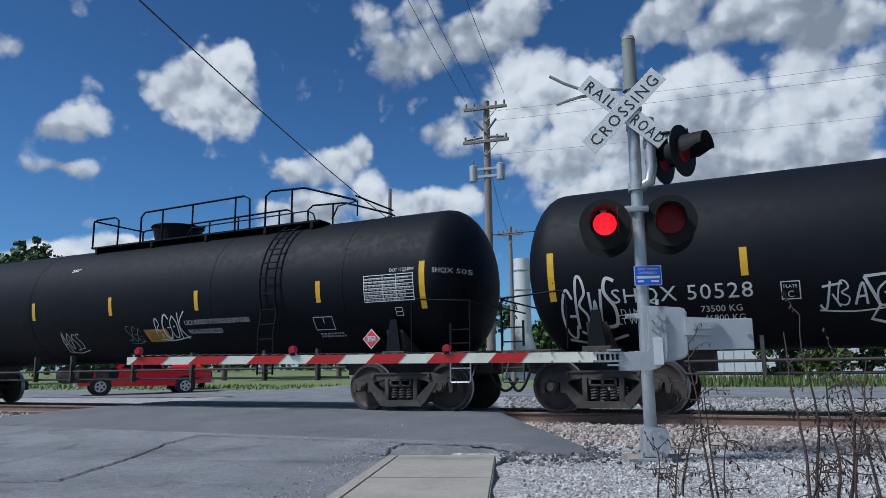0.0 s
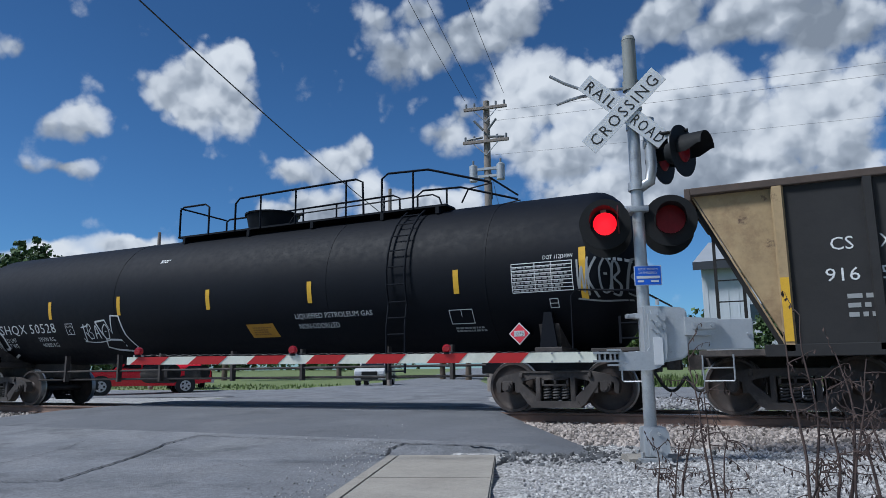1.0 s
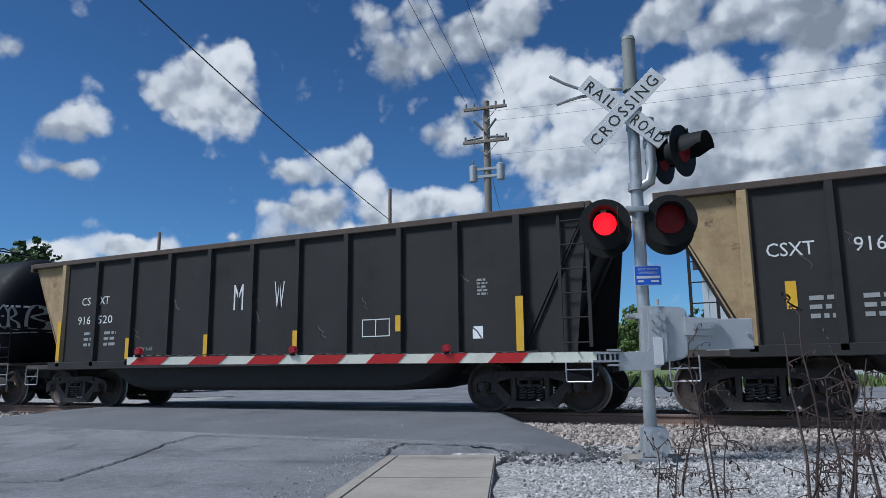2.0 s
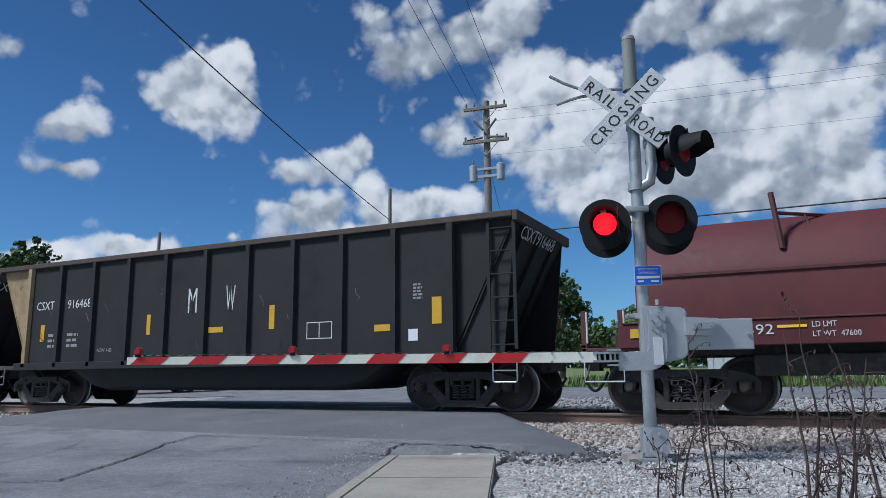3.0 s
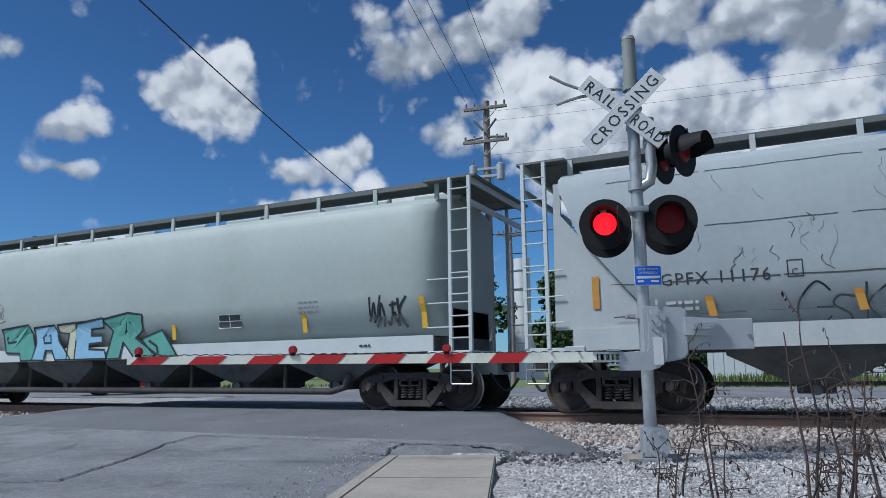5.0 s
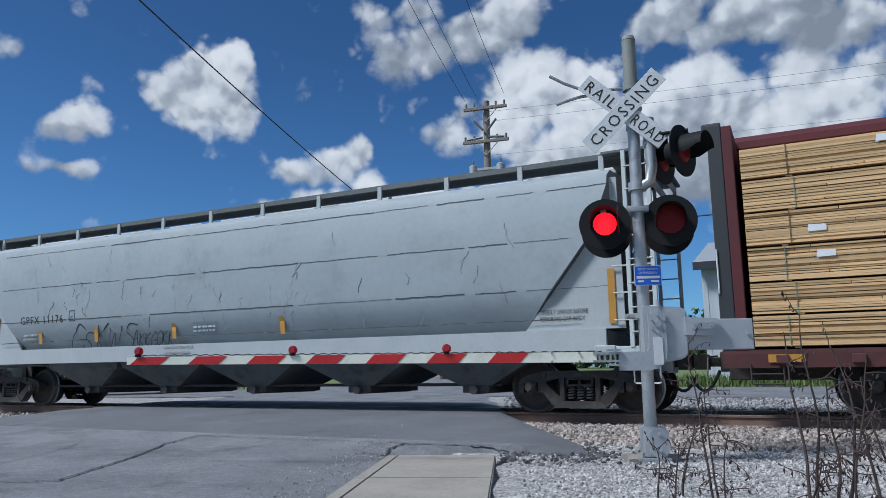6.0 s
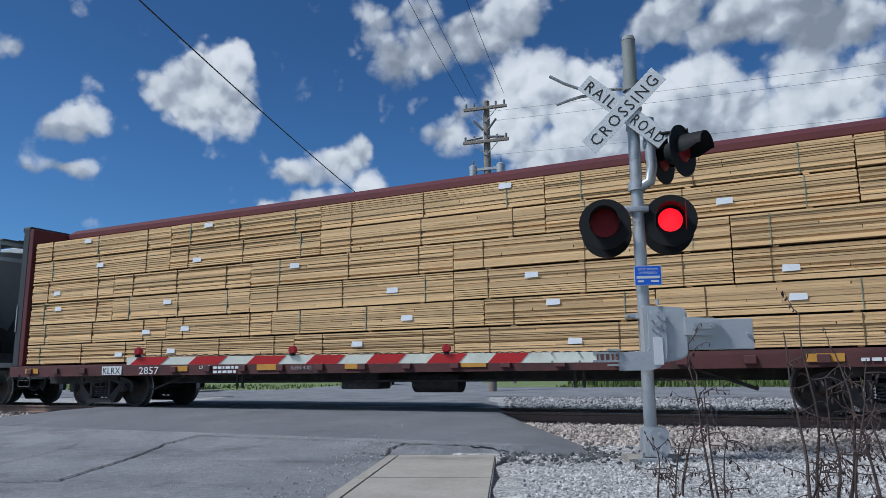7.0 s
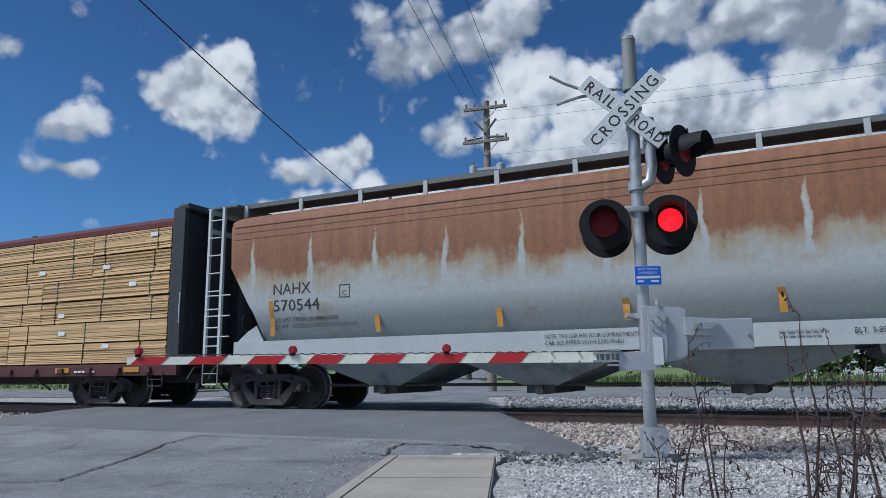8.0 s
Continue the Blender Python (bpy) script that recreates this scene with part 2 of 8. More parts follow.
RED_GLOW = mat("lit_red_lens", (0.25, 0.0, 0.005), 0.4, spread=0.35, scale=14, glow=((1.0, 0.006, 0.014), 1.7))
RED_DIM = mat("dark_red_lens", (0.15, 0.004, 0.008), 0.4, spread=0.5, scale=16, gloss=0.2)
RED_LAMP = mat("red_lamp_glass", (0.26, 0.004, 0.010), 0.25, spread=0.4, scale=18, glow=((1.0, 0.01, 0.02), 0.04), coat=0.4)
TANK_BLACK = mat("tank_black", (0.0032, 0.0045, 0.0080), 0.62, spread=0.5, scale=0.8, bump=0.05, bump_scale=5, second=(0.0048, 0.0065, 0.0105), gloss=0.17)
GEAR = mat("running_gear", (0.050, 0.043, 0.040), 0.8, 0.1, spread=0.7, scale=5, second=(0.095, 0.080, 0.070), bump=0.3)
GEAR_GREY = mat("running_gear_dusty", (0.075, 0.070, 0.068), 0.85, 0.05, spread=0.5, scale=5, second=(0.05, 0.046, 0.044), bump=0.3)
WHEEL = mat("wheel_steel", (0.060, 0.048, 0.043), 0.65, 0.3, spread=0.6, scale=6, second=(0.10, 0.072, 0.058))
TREAD = mat("wheel_tread", (0.32, 0.31, 0.30), 0.35, 0.8, spread=0.2)
GON_DARK = mat("weathered_dark_steel", (0.026, 0.0255, 0.026), 0.75, spread=0.5, scale=0.9, bump=0.15, bump_scale=9, second=(0.018, 0.018, 0.019), third=(0.055, 0.043, 0.034), scale3=1.6, cut3=(0.62, 0.78), gloss=0.3)
GON_RUST = mat("rusted_rim", (0.075, 0.055, 0.045), 0.85, spread=0.5, scale=5, third=(0.15, 0.075, 0.04), scale3=3.0)
GON_TAN = mat("tan_primer", (0.36, 0.26, 0.14), 0.8, spread=0.4, scale=1.6, second=(0.24, 0.16, 0.085), third=(0.10, 0.06, 0.04), scale3=2.5, cut3=(0.57, 0.68))
MAROON = mat("faded_maroon", (0.098, 0.026, 0.029), 0.65, spread=0.35, scale=1.0, bump=0.08, bump_scale=6, second=(0.078, 0.023, 0.026), gloss=0.3)
MAROON_DARK = mat("dirty_maroon", (0.085, 0.028, 0.027), 0.75, spread=0.5, scale=3, second=(0.045, 0.025, 0.022))
HOP_GREEN = mat("pale_grey_green", (0.385, 0.43, 0.405), 0.6, spread=0.18, scale=0.7, bump=0.04, bump_scale=4, second=(0.345, 0.385, 0.36))
HOP_GREY = mat("pale_blue_grey", (0.33, 0.368, 0.385), 0.65, spread=0.22, scale=0.9, bump=0.05, bump_scale=5, second=(0.285, 0.318, 0.332), third=(0.23, 0.25, 0.255), scale3=1.5, cut3=(0.66, 0.8))
HOP_DARK = mat("hopper_chute_grey", (0.10, 0.105, 0.105), 0.8, spread=0.4, scale=3, second=(0.06, 0.06, 0.06))
YELLOW = mat("yellow_reflector", (0.62, 0.36, 0.02), 0.5, spread=0.25, scale=6)
ORANGE = mat("weathered_orange_reflector", (0.45, 0.22, 0.03), 0.55, spread=0.3, scale=6)
WHITE_INK = mat("white_stencil", (0.62, 0.63, 0.63), 0.7, spread=0.25, scale=9)
GREY_INK = mat("faded_stencil", (0.28, 0.29, 0.29), 0.7, spread=0.25, scale=9)
DARK_INK = mat("dark_stencil", (0.03, 0.035, 0.035), 0.7)
LUMBER = mat("sawn_pine", (0.60, 0.40, 0.20), 0.8, spread=0.36, scale=2.0, stretch=(0.5, 6, 9), island=0.22, second=(0.54, 0.33, 0.145), third=(0.34, 0.19, 0.085), scale3=3.0, cut3=(0.66, 0.76), bump=0.2, bump_scale=40)
# painted shade inside the board gaps, also the dark straps' own colour
GAP_SHADE_STRAP = mat("shaded_pine", (0.16, 0.10, 0.05), 0.9, spread=0.3)
PAPER = mat("paper_tag", (0.72, 0.74, 0.76), 0.6, spread=0.15, scale=8)
STRAP = mat("plastic_strap", (0.20, 0.26, 0.20), 0.5)
ROOF_GRATE = mat("walkway_grating", (0.13, 0.14, 0.14), 0.7, 0.3, spread=0.4, scale=20)
POLE_WOOD = mat("weathered_pole_wood", (0.23, 0.20, 0.175), 0.9, spread=0.5, scale=3, stretch=(5, 5, 0.5), bump=0.4)
WIRE = mat("cable_black", (0.02, 0.02, 0.022), 0.6)
RED_CAR = mat("red_car_paint", (0.75, 0.015, 0.03), 0.25, spread=0.05, coat=0.6)
SILVER_CAR = mat("silver_car_paint", (0.60, 0.60, 0.58), 0.3, 0.2, spread=0.05, coat=0.5)
GLASS_DARK = mat("tinted_glass", (0.015, 0.018, 0.02), 0.08, coat=0.5)
TYRE = mat("tyre_rubber", (0.018, 0.018, 0.019), 0.85)
CHROME = mat("bright_rim", (0.6, 0.6, 0.6), 0.3, 0.7, spread=0.1)
SHED_WALL = mat("pale_metal_cladding", (0.46, 0.49, 0.53), 0.55, spread=0.12, scale=0.4, stretch=(8, 8, 0.4))
SHED_ROOF = mat("grey_metal_roof", (0.30, 0.32, 0.34), 0.55, spread=0.15, scale=0.4)
LEAF = mat("foliage", (0.055, 0.095, 0.028), 0.8, spread=0.4, scale=0.6, island=0.55)
LEAF_LIGHT = mat("light_foliage", (0.10, 0.15, 0.04), 0.8, spread=0.4, scale=0.6, island=0.5)
BARK = mat("bark", (0.11, 0.085, 0.065), 0.95, spread=0.5, scale=4, bump=0.5)
STEM = mat("dead_stem", (0.060, 0.040, 0.035), 0.9, spread=0.5, scale=12)
ASH = mat("white_tower_cladding", (0.62, 0.63, 0.64), 0.6, spread=0.1, scale=0.6)

# ---------------------------------------------------------------- mesh helpers
def box(bm, x0, x1, y0, y1, z0, z1, bevel=0.0):
    r = bmesh.ops.create_cube(bm, size=1.0)
    for v in r["verts"]:
        v.co = ((x0 + x1) / 2 + v.co.x * (x1 - x0), (y0 + y1) / 2 + v.co.y * (y1 - y0), (z0 + z1) / 2 + v.co.z * (z1 - z0))
    if bevel:
        edges = list({e for v in r["verts"] for e in v.link_edges})
        bmesh.ops.bevel(bm, geom=edges, offset=bevel, segments=2, affect="EDGES", profile=0.5)
    return r["verts"]


def rod(bm, a, b, r=0.02, sides=8, r2=None):
    a, b = Vector(a), Vector(b)
    d = b - a
    c = bmesh.ops.create_cone(bm, cap_ends=True, segments=sides, radius1=r, radius2=r if r2 is None else r2, depth=d.length)
    m = Matrix.Translation((a + b) / 2) @ d.to_track_quat("Z", "Y").to_matrix().to_4x4()
    bmesh.ops.transform(bm, matrix=m, verts=c["verts"])
    return c["verts"]


def tube(bm, points, r=0.02, sides=8):
    """A round bar along a line of points."""
    points = [Vector(p) for p in points]
    rings = []
    for i, p in enumerate(points):
        d = (points[min(i + 1, len(points) - 1)] - points[max(i - 1, 0)]).normalized()
        side = d.orthogonal().normalized() if not rings else None
        if rings:
            side = (prev - d * prev.dot(d)).normalized()
        prev = side
        up = d.cross(side)
        rad = r[i] if isinstance(r, (list, tuple)) else r
        rings.append([bm.verts.new(p + (side * math.cos(a) + up * math.sin(a)) * rad) for a in (2 * math.pi * j / sides for j in range(sides))])
    for q, s in zip(rings, rings[1:]):
        for j in range(sides):
            bm.faces.new((q[j], q[(j + 1) % sides], s[(j + 1) % sides], s[j]))
    bm.faces.new(rings[0][::-1])
    bm.faces.new(rings[-1])


def prism(bm, outline, x0, x1, axis="x"):
    """Extrude an outline of (a, b) pairs along an axis: x takes (y, z), y takes (x, z), z takes (x, y)."""
    def at(a, b, t):
        return {"x": (t, a, b), "y": (a, t, b), "z": (a, b, t)}[axis]
    lo = [bm.verts.new(at(a, b, x0)) for a, b in outline]
    hi = [bm.verts.new(at(a, b, x1)) for a, b in outline]
    n = len(outline)
    for i in range(n):
        bm.faces.new((lo[i], lo[(i + 1) % n], hi[(i + 1) % n], hi[i]))
    bm.faces.new(lo[::-1])
    bm.faces.new(hi)
    return lo + hi


def loft(bm, sections, close=True):
    """Skin rings of points of equal count."""
    rings = [[bm.verts.new(p) for p in s] for s in sections]
    n = len(rings[0])
    for q, s in zip(rings, rings[1:]):
        for j in range(n if close else n - 1):
            bm.faces.new((q[j], q[(j + 1) % n], s[(j + 1) % n], s[j]))
    if close:
        bm.faces.new(rings[0][::-1])
        bm.faces.new(rings[-1])


def disc(bm, c, r, axis, thick=0.02, sides=24, r2=None):
    a = Vector(axis).normalized() * thick / 2
    return rod(bm, Vector(c) - a, Vector(c) + a, r, sides, r2)


def mesh_of(name, bm, material, smooth=0.0):
    bmesh.ops.recalc_face_normals(bm, faces=bm.faces)
    me = bpy.data.meshes.new(name)
    bm.to_mesh(me)
    bm.free()
    for m in material if isinstance(material, (list, tuple)) else [material]:
        me.materials.append(m)
    if smooth:
        me.polygons.foreach_set("use_smooth", [True] * len(me.polygons))
        me.set_sharp_from_angle(angle=radians(smooth))
    return me


def part(name, bm, material, parent, label="", smooth=0.0, kind=""):
    ob = new(name, mesh_of(name, bm, material, smooth))
    ob.parent = parent
    return tagged(ob, label, kind=kind)


def again(ob, m):
    """A further piece on the same mesh, under the same parent."""
    o = new(ob.name.split(".")[0], ob.data)
    o.parent = ob.parent
    o.matrix_basis = m
    if "label" in ob:
        o["label"] = ob["label"]
    return o


def thing(name, at, label, category, group=""):
    e = new(name)
    e.empty_display_size = 0.2
    e.matrix_basis = at if isinstance(at, Matrix) else pose(*at)
    return tagged(e, label, category, group)


def letters(text, size, width=None, squeeze=1.0, spacing=1.0):
    """Flat mesh letters with the built-in font: (x, y) from the lower left, and the width."""
    cu = bpy.data.curves.new("letters", "FONT")
    cu.body, cu.size, cu.space_character, cu.resolution_u = text, size * 1.38, spacing, 2
    ob = bpy.data.objects.new("letters", cu)
    scene.collection.objects.link(ob)
    me = bpy.data.meshes.new_from_object(ob.evaluated_get(bpy.context.evaluated_depsgraph_get()))
    bpy.data.objects.remove(ob)
    bm = bmesh.new()
    bm.from_mesh(me)
    bpy.data.meshes.remove(me)
    xs = [v.co.x for v in bm.verts] or [0, 1]
    lo, hi = min(xs), max(xs)
    f = width / (hi - lo) if width else squeeze
    for v in bm.verts:
        v.co = ((v.co.x - lo) * f, v.co.y, 0)
    return bm


def onto(bm, x, z, face, lift=0.006, slant=0.0, flip=False):
    """Lay flat artwork (x along, y up) on a side whose depth is face(z)."""
    bmesh.ops.subdivide_edges(bm, edges=[e for e in bm.edges if abs(e.verts[0].co.y - e.verts[1].co.y) > 0.16], cuts=3)
    for v in bm.verts:
        px, pz = x + v.co.x + slant * v.co.y, z + v.co.y
        v.co = (px, face(px, pz) - lift, pz)
    return bm


def bar_rows(rows, width, height, seed=0, gap=0.35):
    """Rows of short bars where small writing cannot be read."""
    rnd = random.Random(seed)
    bm = bmesh.new()
    h = height / rows
    for i in range(rows):
        x, y = 0.0, height - (i + 1) * h
        while x < width * (0.75 + 0.25 * rnd.random()):
            w = min(rnd.uniform(0.5, 1.6) * h, width - x)
            if w <= 0:
                break
            q = [bm.verts.new(p) for p in ((x, y, 0), (x + w, y, 0), (x + w, y + h * (1 - gap), 0), (x, y + h * (1 - gap), 0))]
            bm.faces.new(q)
            x += w + h * 0.35
    return bm


def patch(w, h):
    bm = bmesh.new()
    bm.faces.new([bm.verts.new(p) for p in ((0, 0, 0), (w, 0, 0), (w, h, 0), (0, h, 0))])
    return bm


def outline_box(w, h, t=0.02, cross=0):
    bm = bmesh.new()
    bars = [(0, 0, w, t), (0, h - t, w, h), (0, t, t, h - t), (w - t, t, w, h - t)]
    for i in range(cross):
        y = h * (i + 1) / (cross + 1)
        bars.append((t, y - t / 2, w - t, y + t / 2))
    for a, b, c, d in bars:
        bm.faces.new([bm.verts.new(p) for p in ((a, b, 0), (c, b, 0), (c, d, 0), (a, d, 0))])
    return bm


def stroke(points, width):
    """A flat painted line of even width through points."""
    bm = bmesh.new()
    pts = [Vector((*p, 0)) for p in points]
    rows = []
    for i, p in enumerate(pts):
        d = (pts[min(i + 1, len(pts) - 1)] - pts[max(i - 1, 0)])
        n = Vector((-d.y, d.x, 0)).normalized() * width / 2
        rows.append((bm.verts.new(p - n), bm.verts.new(p + n)))
    for (a, b), (c, d) in zip(rows, rows[1:]):
        bm.faces.new((a, c, d, b))
    return bm


def join(*bms):
    out = bmesh.new()
    for b in bms:
        me = bpy.data.meshes.new("tmp")
        b.to_mesh(me)
        b.free()
        out.from_mesh(me)
        bpy.data.meshes.remove(me)
    return out


SIGNS = [
    [[(0, .1), (.1, .9), (.35, .95), (.5, .7), (.2, .5), (.55, .3), (.45, .02), (.05, .05)]],
    [[(0, .95), (.15, .1), (.35, .75), (.55, .05), (.8, 1.0)]],
    [[(.75, .8), (.4, 1.0), (.05, .6), (.1, .15), (.5, .0), (.8, .25)], [(.45, .45), (.85, .45)]],
    [[(0, 0), (.3, 1.0), (.65, 0)], [(.1, .35), (.6, .42)]],
    [[(.7, .9), (.25, .95), (.1, .7), (.6, .4), (.55, .1), (.0, .05)]],
    [[(.05, 1.0), (.1, 0.0)], [(.7, 1.05), (.1, .5), (.75, -.05)]],
    [[(.4, .95), (.05, .6), (.2, .1), (.6, .1), (.75, .6), (.4, .95)], [(.3, .5), (.5, .5)]],
    [[(0, .2), (.3, .05), (.35, 1.1)], [(.0, .9), (.9, 1.0)], [(.5, .6), (.95, .1)]],
]


def curve_through(pts, n=7):
    """Rounded line through points."""
    out = []
    p = [pts[0]] + list(pts) + [pts[-1]]
    for a, b, c, d in zip(p, p[1:], p[2:], p[3:]):
        for i in range(n):
            t = i / n
            out.append(tuple(0.5 * (2 * q + (r - o) * t + (2 * o - 5 * q + 4 * r - s) * t * t + (3 * q - o - 3 * r + s) * t ** 3) for o, q, r, s in zip(a, b, c, d)))
    out.append(tuple(pts[-1]))
    return out


def scribble(w, h, seed, loops=4, width=0.03):
    """A sprayed tag: slanted invented signs in a field w by h, with no readable letters."""
    rnd = random.Random(seed)
    bms, step = [], w / loops
    for i in range(loops):
        lift, lean, big = rnd.uniform(-.1, .1) * h, rnd.uniform(0.0, 0.25), rnd.uniform(0.8, 1.15)
        for line in rnd.choice(SIGNS):
            pts = [(i * step + (x + lean * y) * step * 1.2 * big, lift + y * h * big) for x, y in line]
            bms.append(stroke(curve_through(pts), width * rnd.uniform(0.8, 1.2)))
    if rnd.random() < 0.7:
        bms.append(stroke(curve_through([(0, -0.08 * h), (w * .5, -0.16 * h), (w * 1.05, -0.02 * h)]), width * 0.8))
    return join(*bms)


# ---------------------------------------------------------------- ground
def smooth_step(a, b, t):
    t = min(1.0, max(0.0, (t - a) / (b - a)))
    return t * t * (3 - 2 * t)


RAIL_Y, GAUGE = 12.71, 1.51
TRACK_Y = RAIL_Y + GAUGE / 2
ROAD_DIR = Vector((-0.375, 0.927, 0)).normalized()
ROAD_N = Vector((ROAD_DIR.y, -ROAD_DIR.x, 0))          # to the right across the road
ROAD_MID = Vector((-10.3, RAIL_Y, 0))


def road_u(x, y):
    """Offset across the road (right positive)."""
    return (Vector((x, y, 0)) - ROAD_MID).dot(ROAD_N)


def lay(x, y):
    """Height of the natural ground."""
    far = math.hypot(x + 5, y - TRACK_Y)
    z = -0.30
    if y > TRACK_Y:
        z = -0.15 + 0.15 * smooth_step(15.0, 22.0, y) + 0.18 * smooth_step(22, 32, y) - 0.12 * smooth_step(14, 27, -x) * (1 - smooth_step(30, 60, y)) + 2.4 * smooth_step(32, 210, far) + 1.6 * smooth_step(200, 900, far)
    bed = 1 - smooth_step(1.9, 3.4, abs(y - TRACK_Y))
    z = max(z, -0.34 + 0.12 * bed) if bed > 0 and y < TRACK_Y else min(z, -0.15 - 0.07 * bed) if bed > 0 else z
    return z


def road_z(x, y):
    d = abs(y - TRACK_Y)
    up = 1 - smooth_step(1.5, 6.5, d)
    return lay(x, y) * (1 - up) + (-0.012) * up + 0.012


def under_road(x, y):
    if y > RAIL_Y:
        return -5.0 < road_u(x, y) < 4.2
    u = road_u(x, y)
    return u < 3.2 and u > (-4.7 if y > 9 else -16) or (8.9 < y and u < 4.8 and u > -4.7) or (y < 8.5 and -1.4 < (Vector((x, y, 0)) - Vector((-3.34, 8.19, 0))).dot(Vector((0.933, 0.36, 0))) < -0.1)


def sheet(name, xs, ys, height, material, label, test=None, kind="structure"):
    bm = bmesh.new()
    grid = {}
    for i, x in enumerate(xs):
        for j, y in enumerate(ys):
            grid[i, j] = bm.verts.new((x, y, height(x, y)))
    for i in range(len(xs) - 1):
        for j in range(len(ys) - 1):
            if test is None or test((xs[i] + xs[i + 1]) / 2, (ys[j] + ys[j + 1]) / 2):
                bm.faces.new((grid[i, j], grid[i + 1, j], grid[i + 1, j + 1], grid[i, j + 1]))
    bmesh.ops.delete(bm, geom=[v for v in bm.verts if not v.link_faces], context="VERTS")
    ob = new(name, mesh_of(name, bm, material, 60))
    return tagged(ob, label, name, kind=kind)


def steps(a, b, n, power=1.0):
    return [a + (b - a) * (i / n) ** power for i in range(n + 1)]


def make_ground():
    near = [i * 0.5 - 45 for i in range(131)]
    xs = [-3000, -1500, -800, -400, -200, -120, -80, -60] + near + [24, 32, 45, 70, 120, 250, 600, 1500, 3000]
    ys = [-3000, -1200, -400, -150, -60, -30, -15] + steps(-8, 32, 80) + [34, 37, 41, 46, 52, 60, 70, 85, 105, 130, 170, 230, 320, 500, 900, 1800, 3000]
    sheet("ground", xs, ys, lambda x, y: lay(x, y) - (0.16 if y < 15.3 and abs(x) < 58 else 0.0), GRASS, "rough green grass and weeds beyond the railway")

    # gravel aprons along both sides of the track, and the lane beyond
    xs2 = steps(-75, 30, 210)
    wob = lambda x, k: 0.35 * noise.noise(Vector((x * 0.35, k, 0)))
    sheet("gravel_apron", xs2, steps(-4, 21.6, 86), lambda x, y: lay(x, y) + 0.010 + 0.02 * noise.noise(Vector((x * 1.3, y * 1.3, 0))) - (0.10 if under_road(x, y) else 0.0), GRAVEL,
          "pale crushed limestone beside the track")
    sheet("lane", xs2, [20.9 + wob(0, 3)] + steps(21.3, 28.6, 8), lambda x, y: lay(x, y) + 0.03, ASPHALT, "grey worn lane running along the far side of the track")


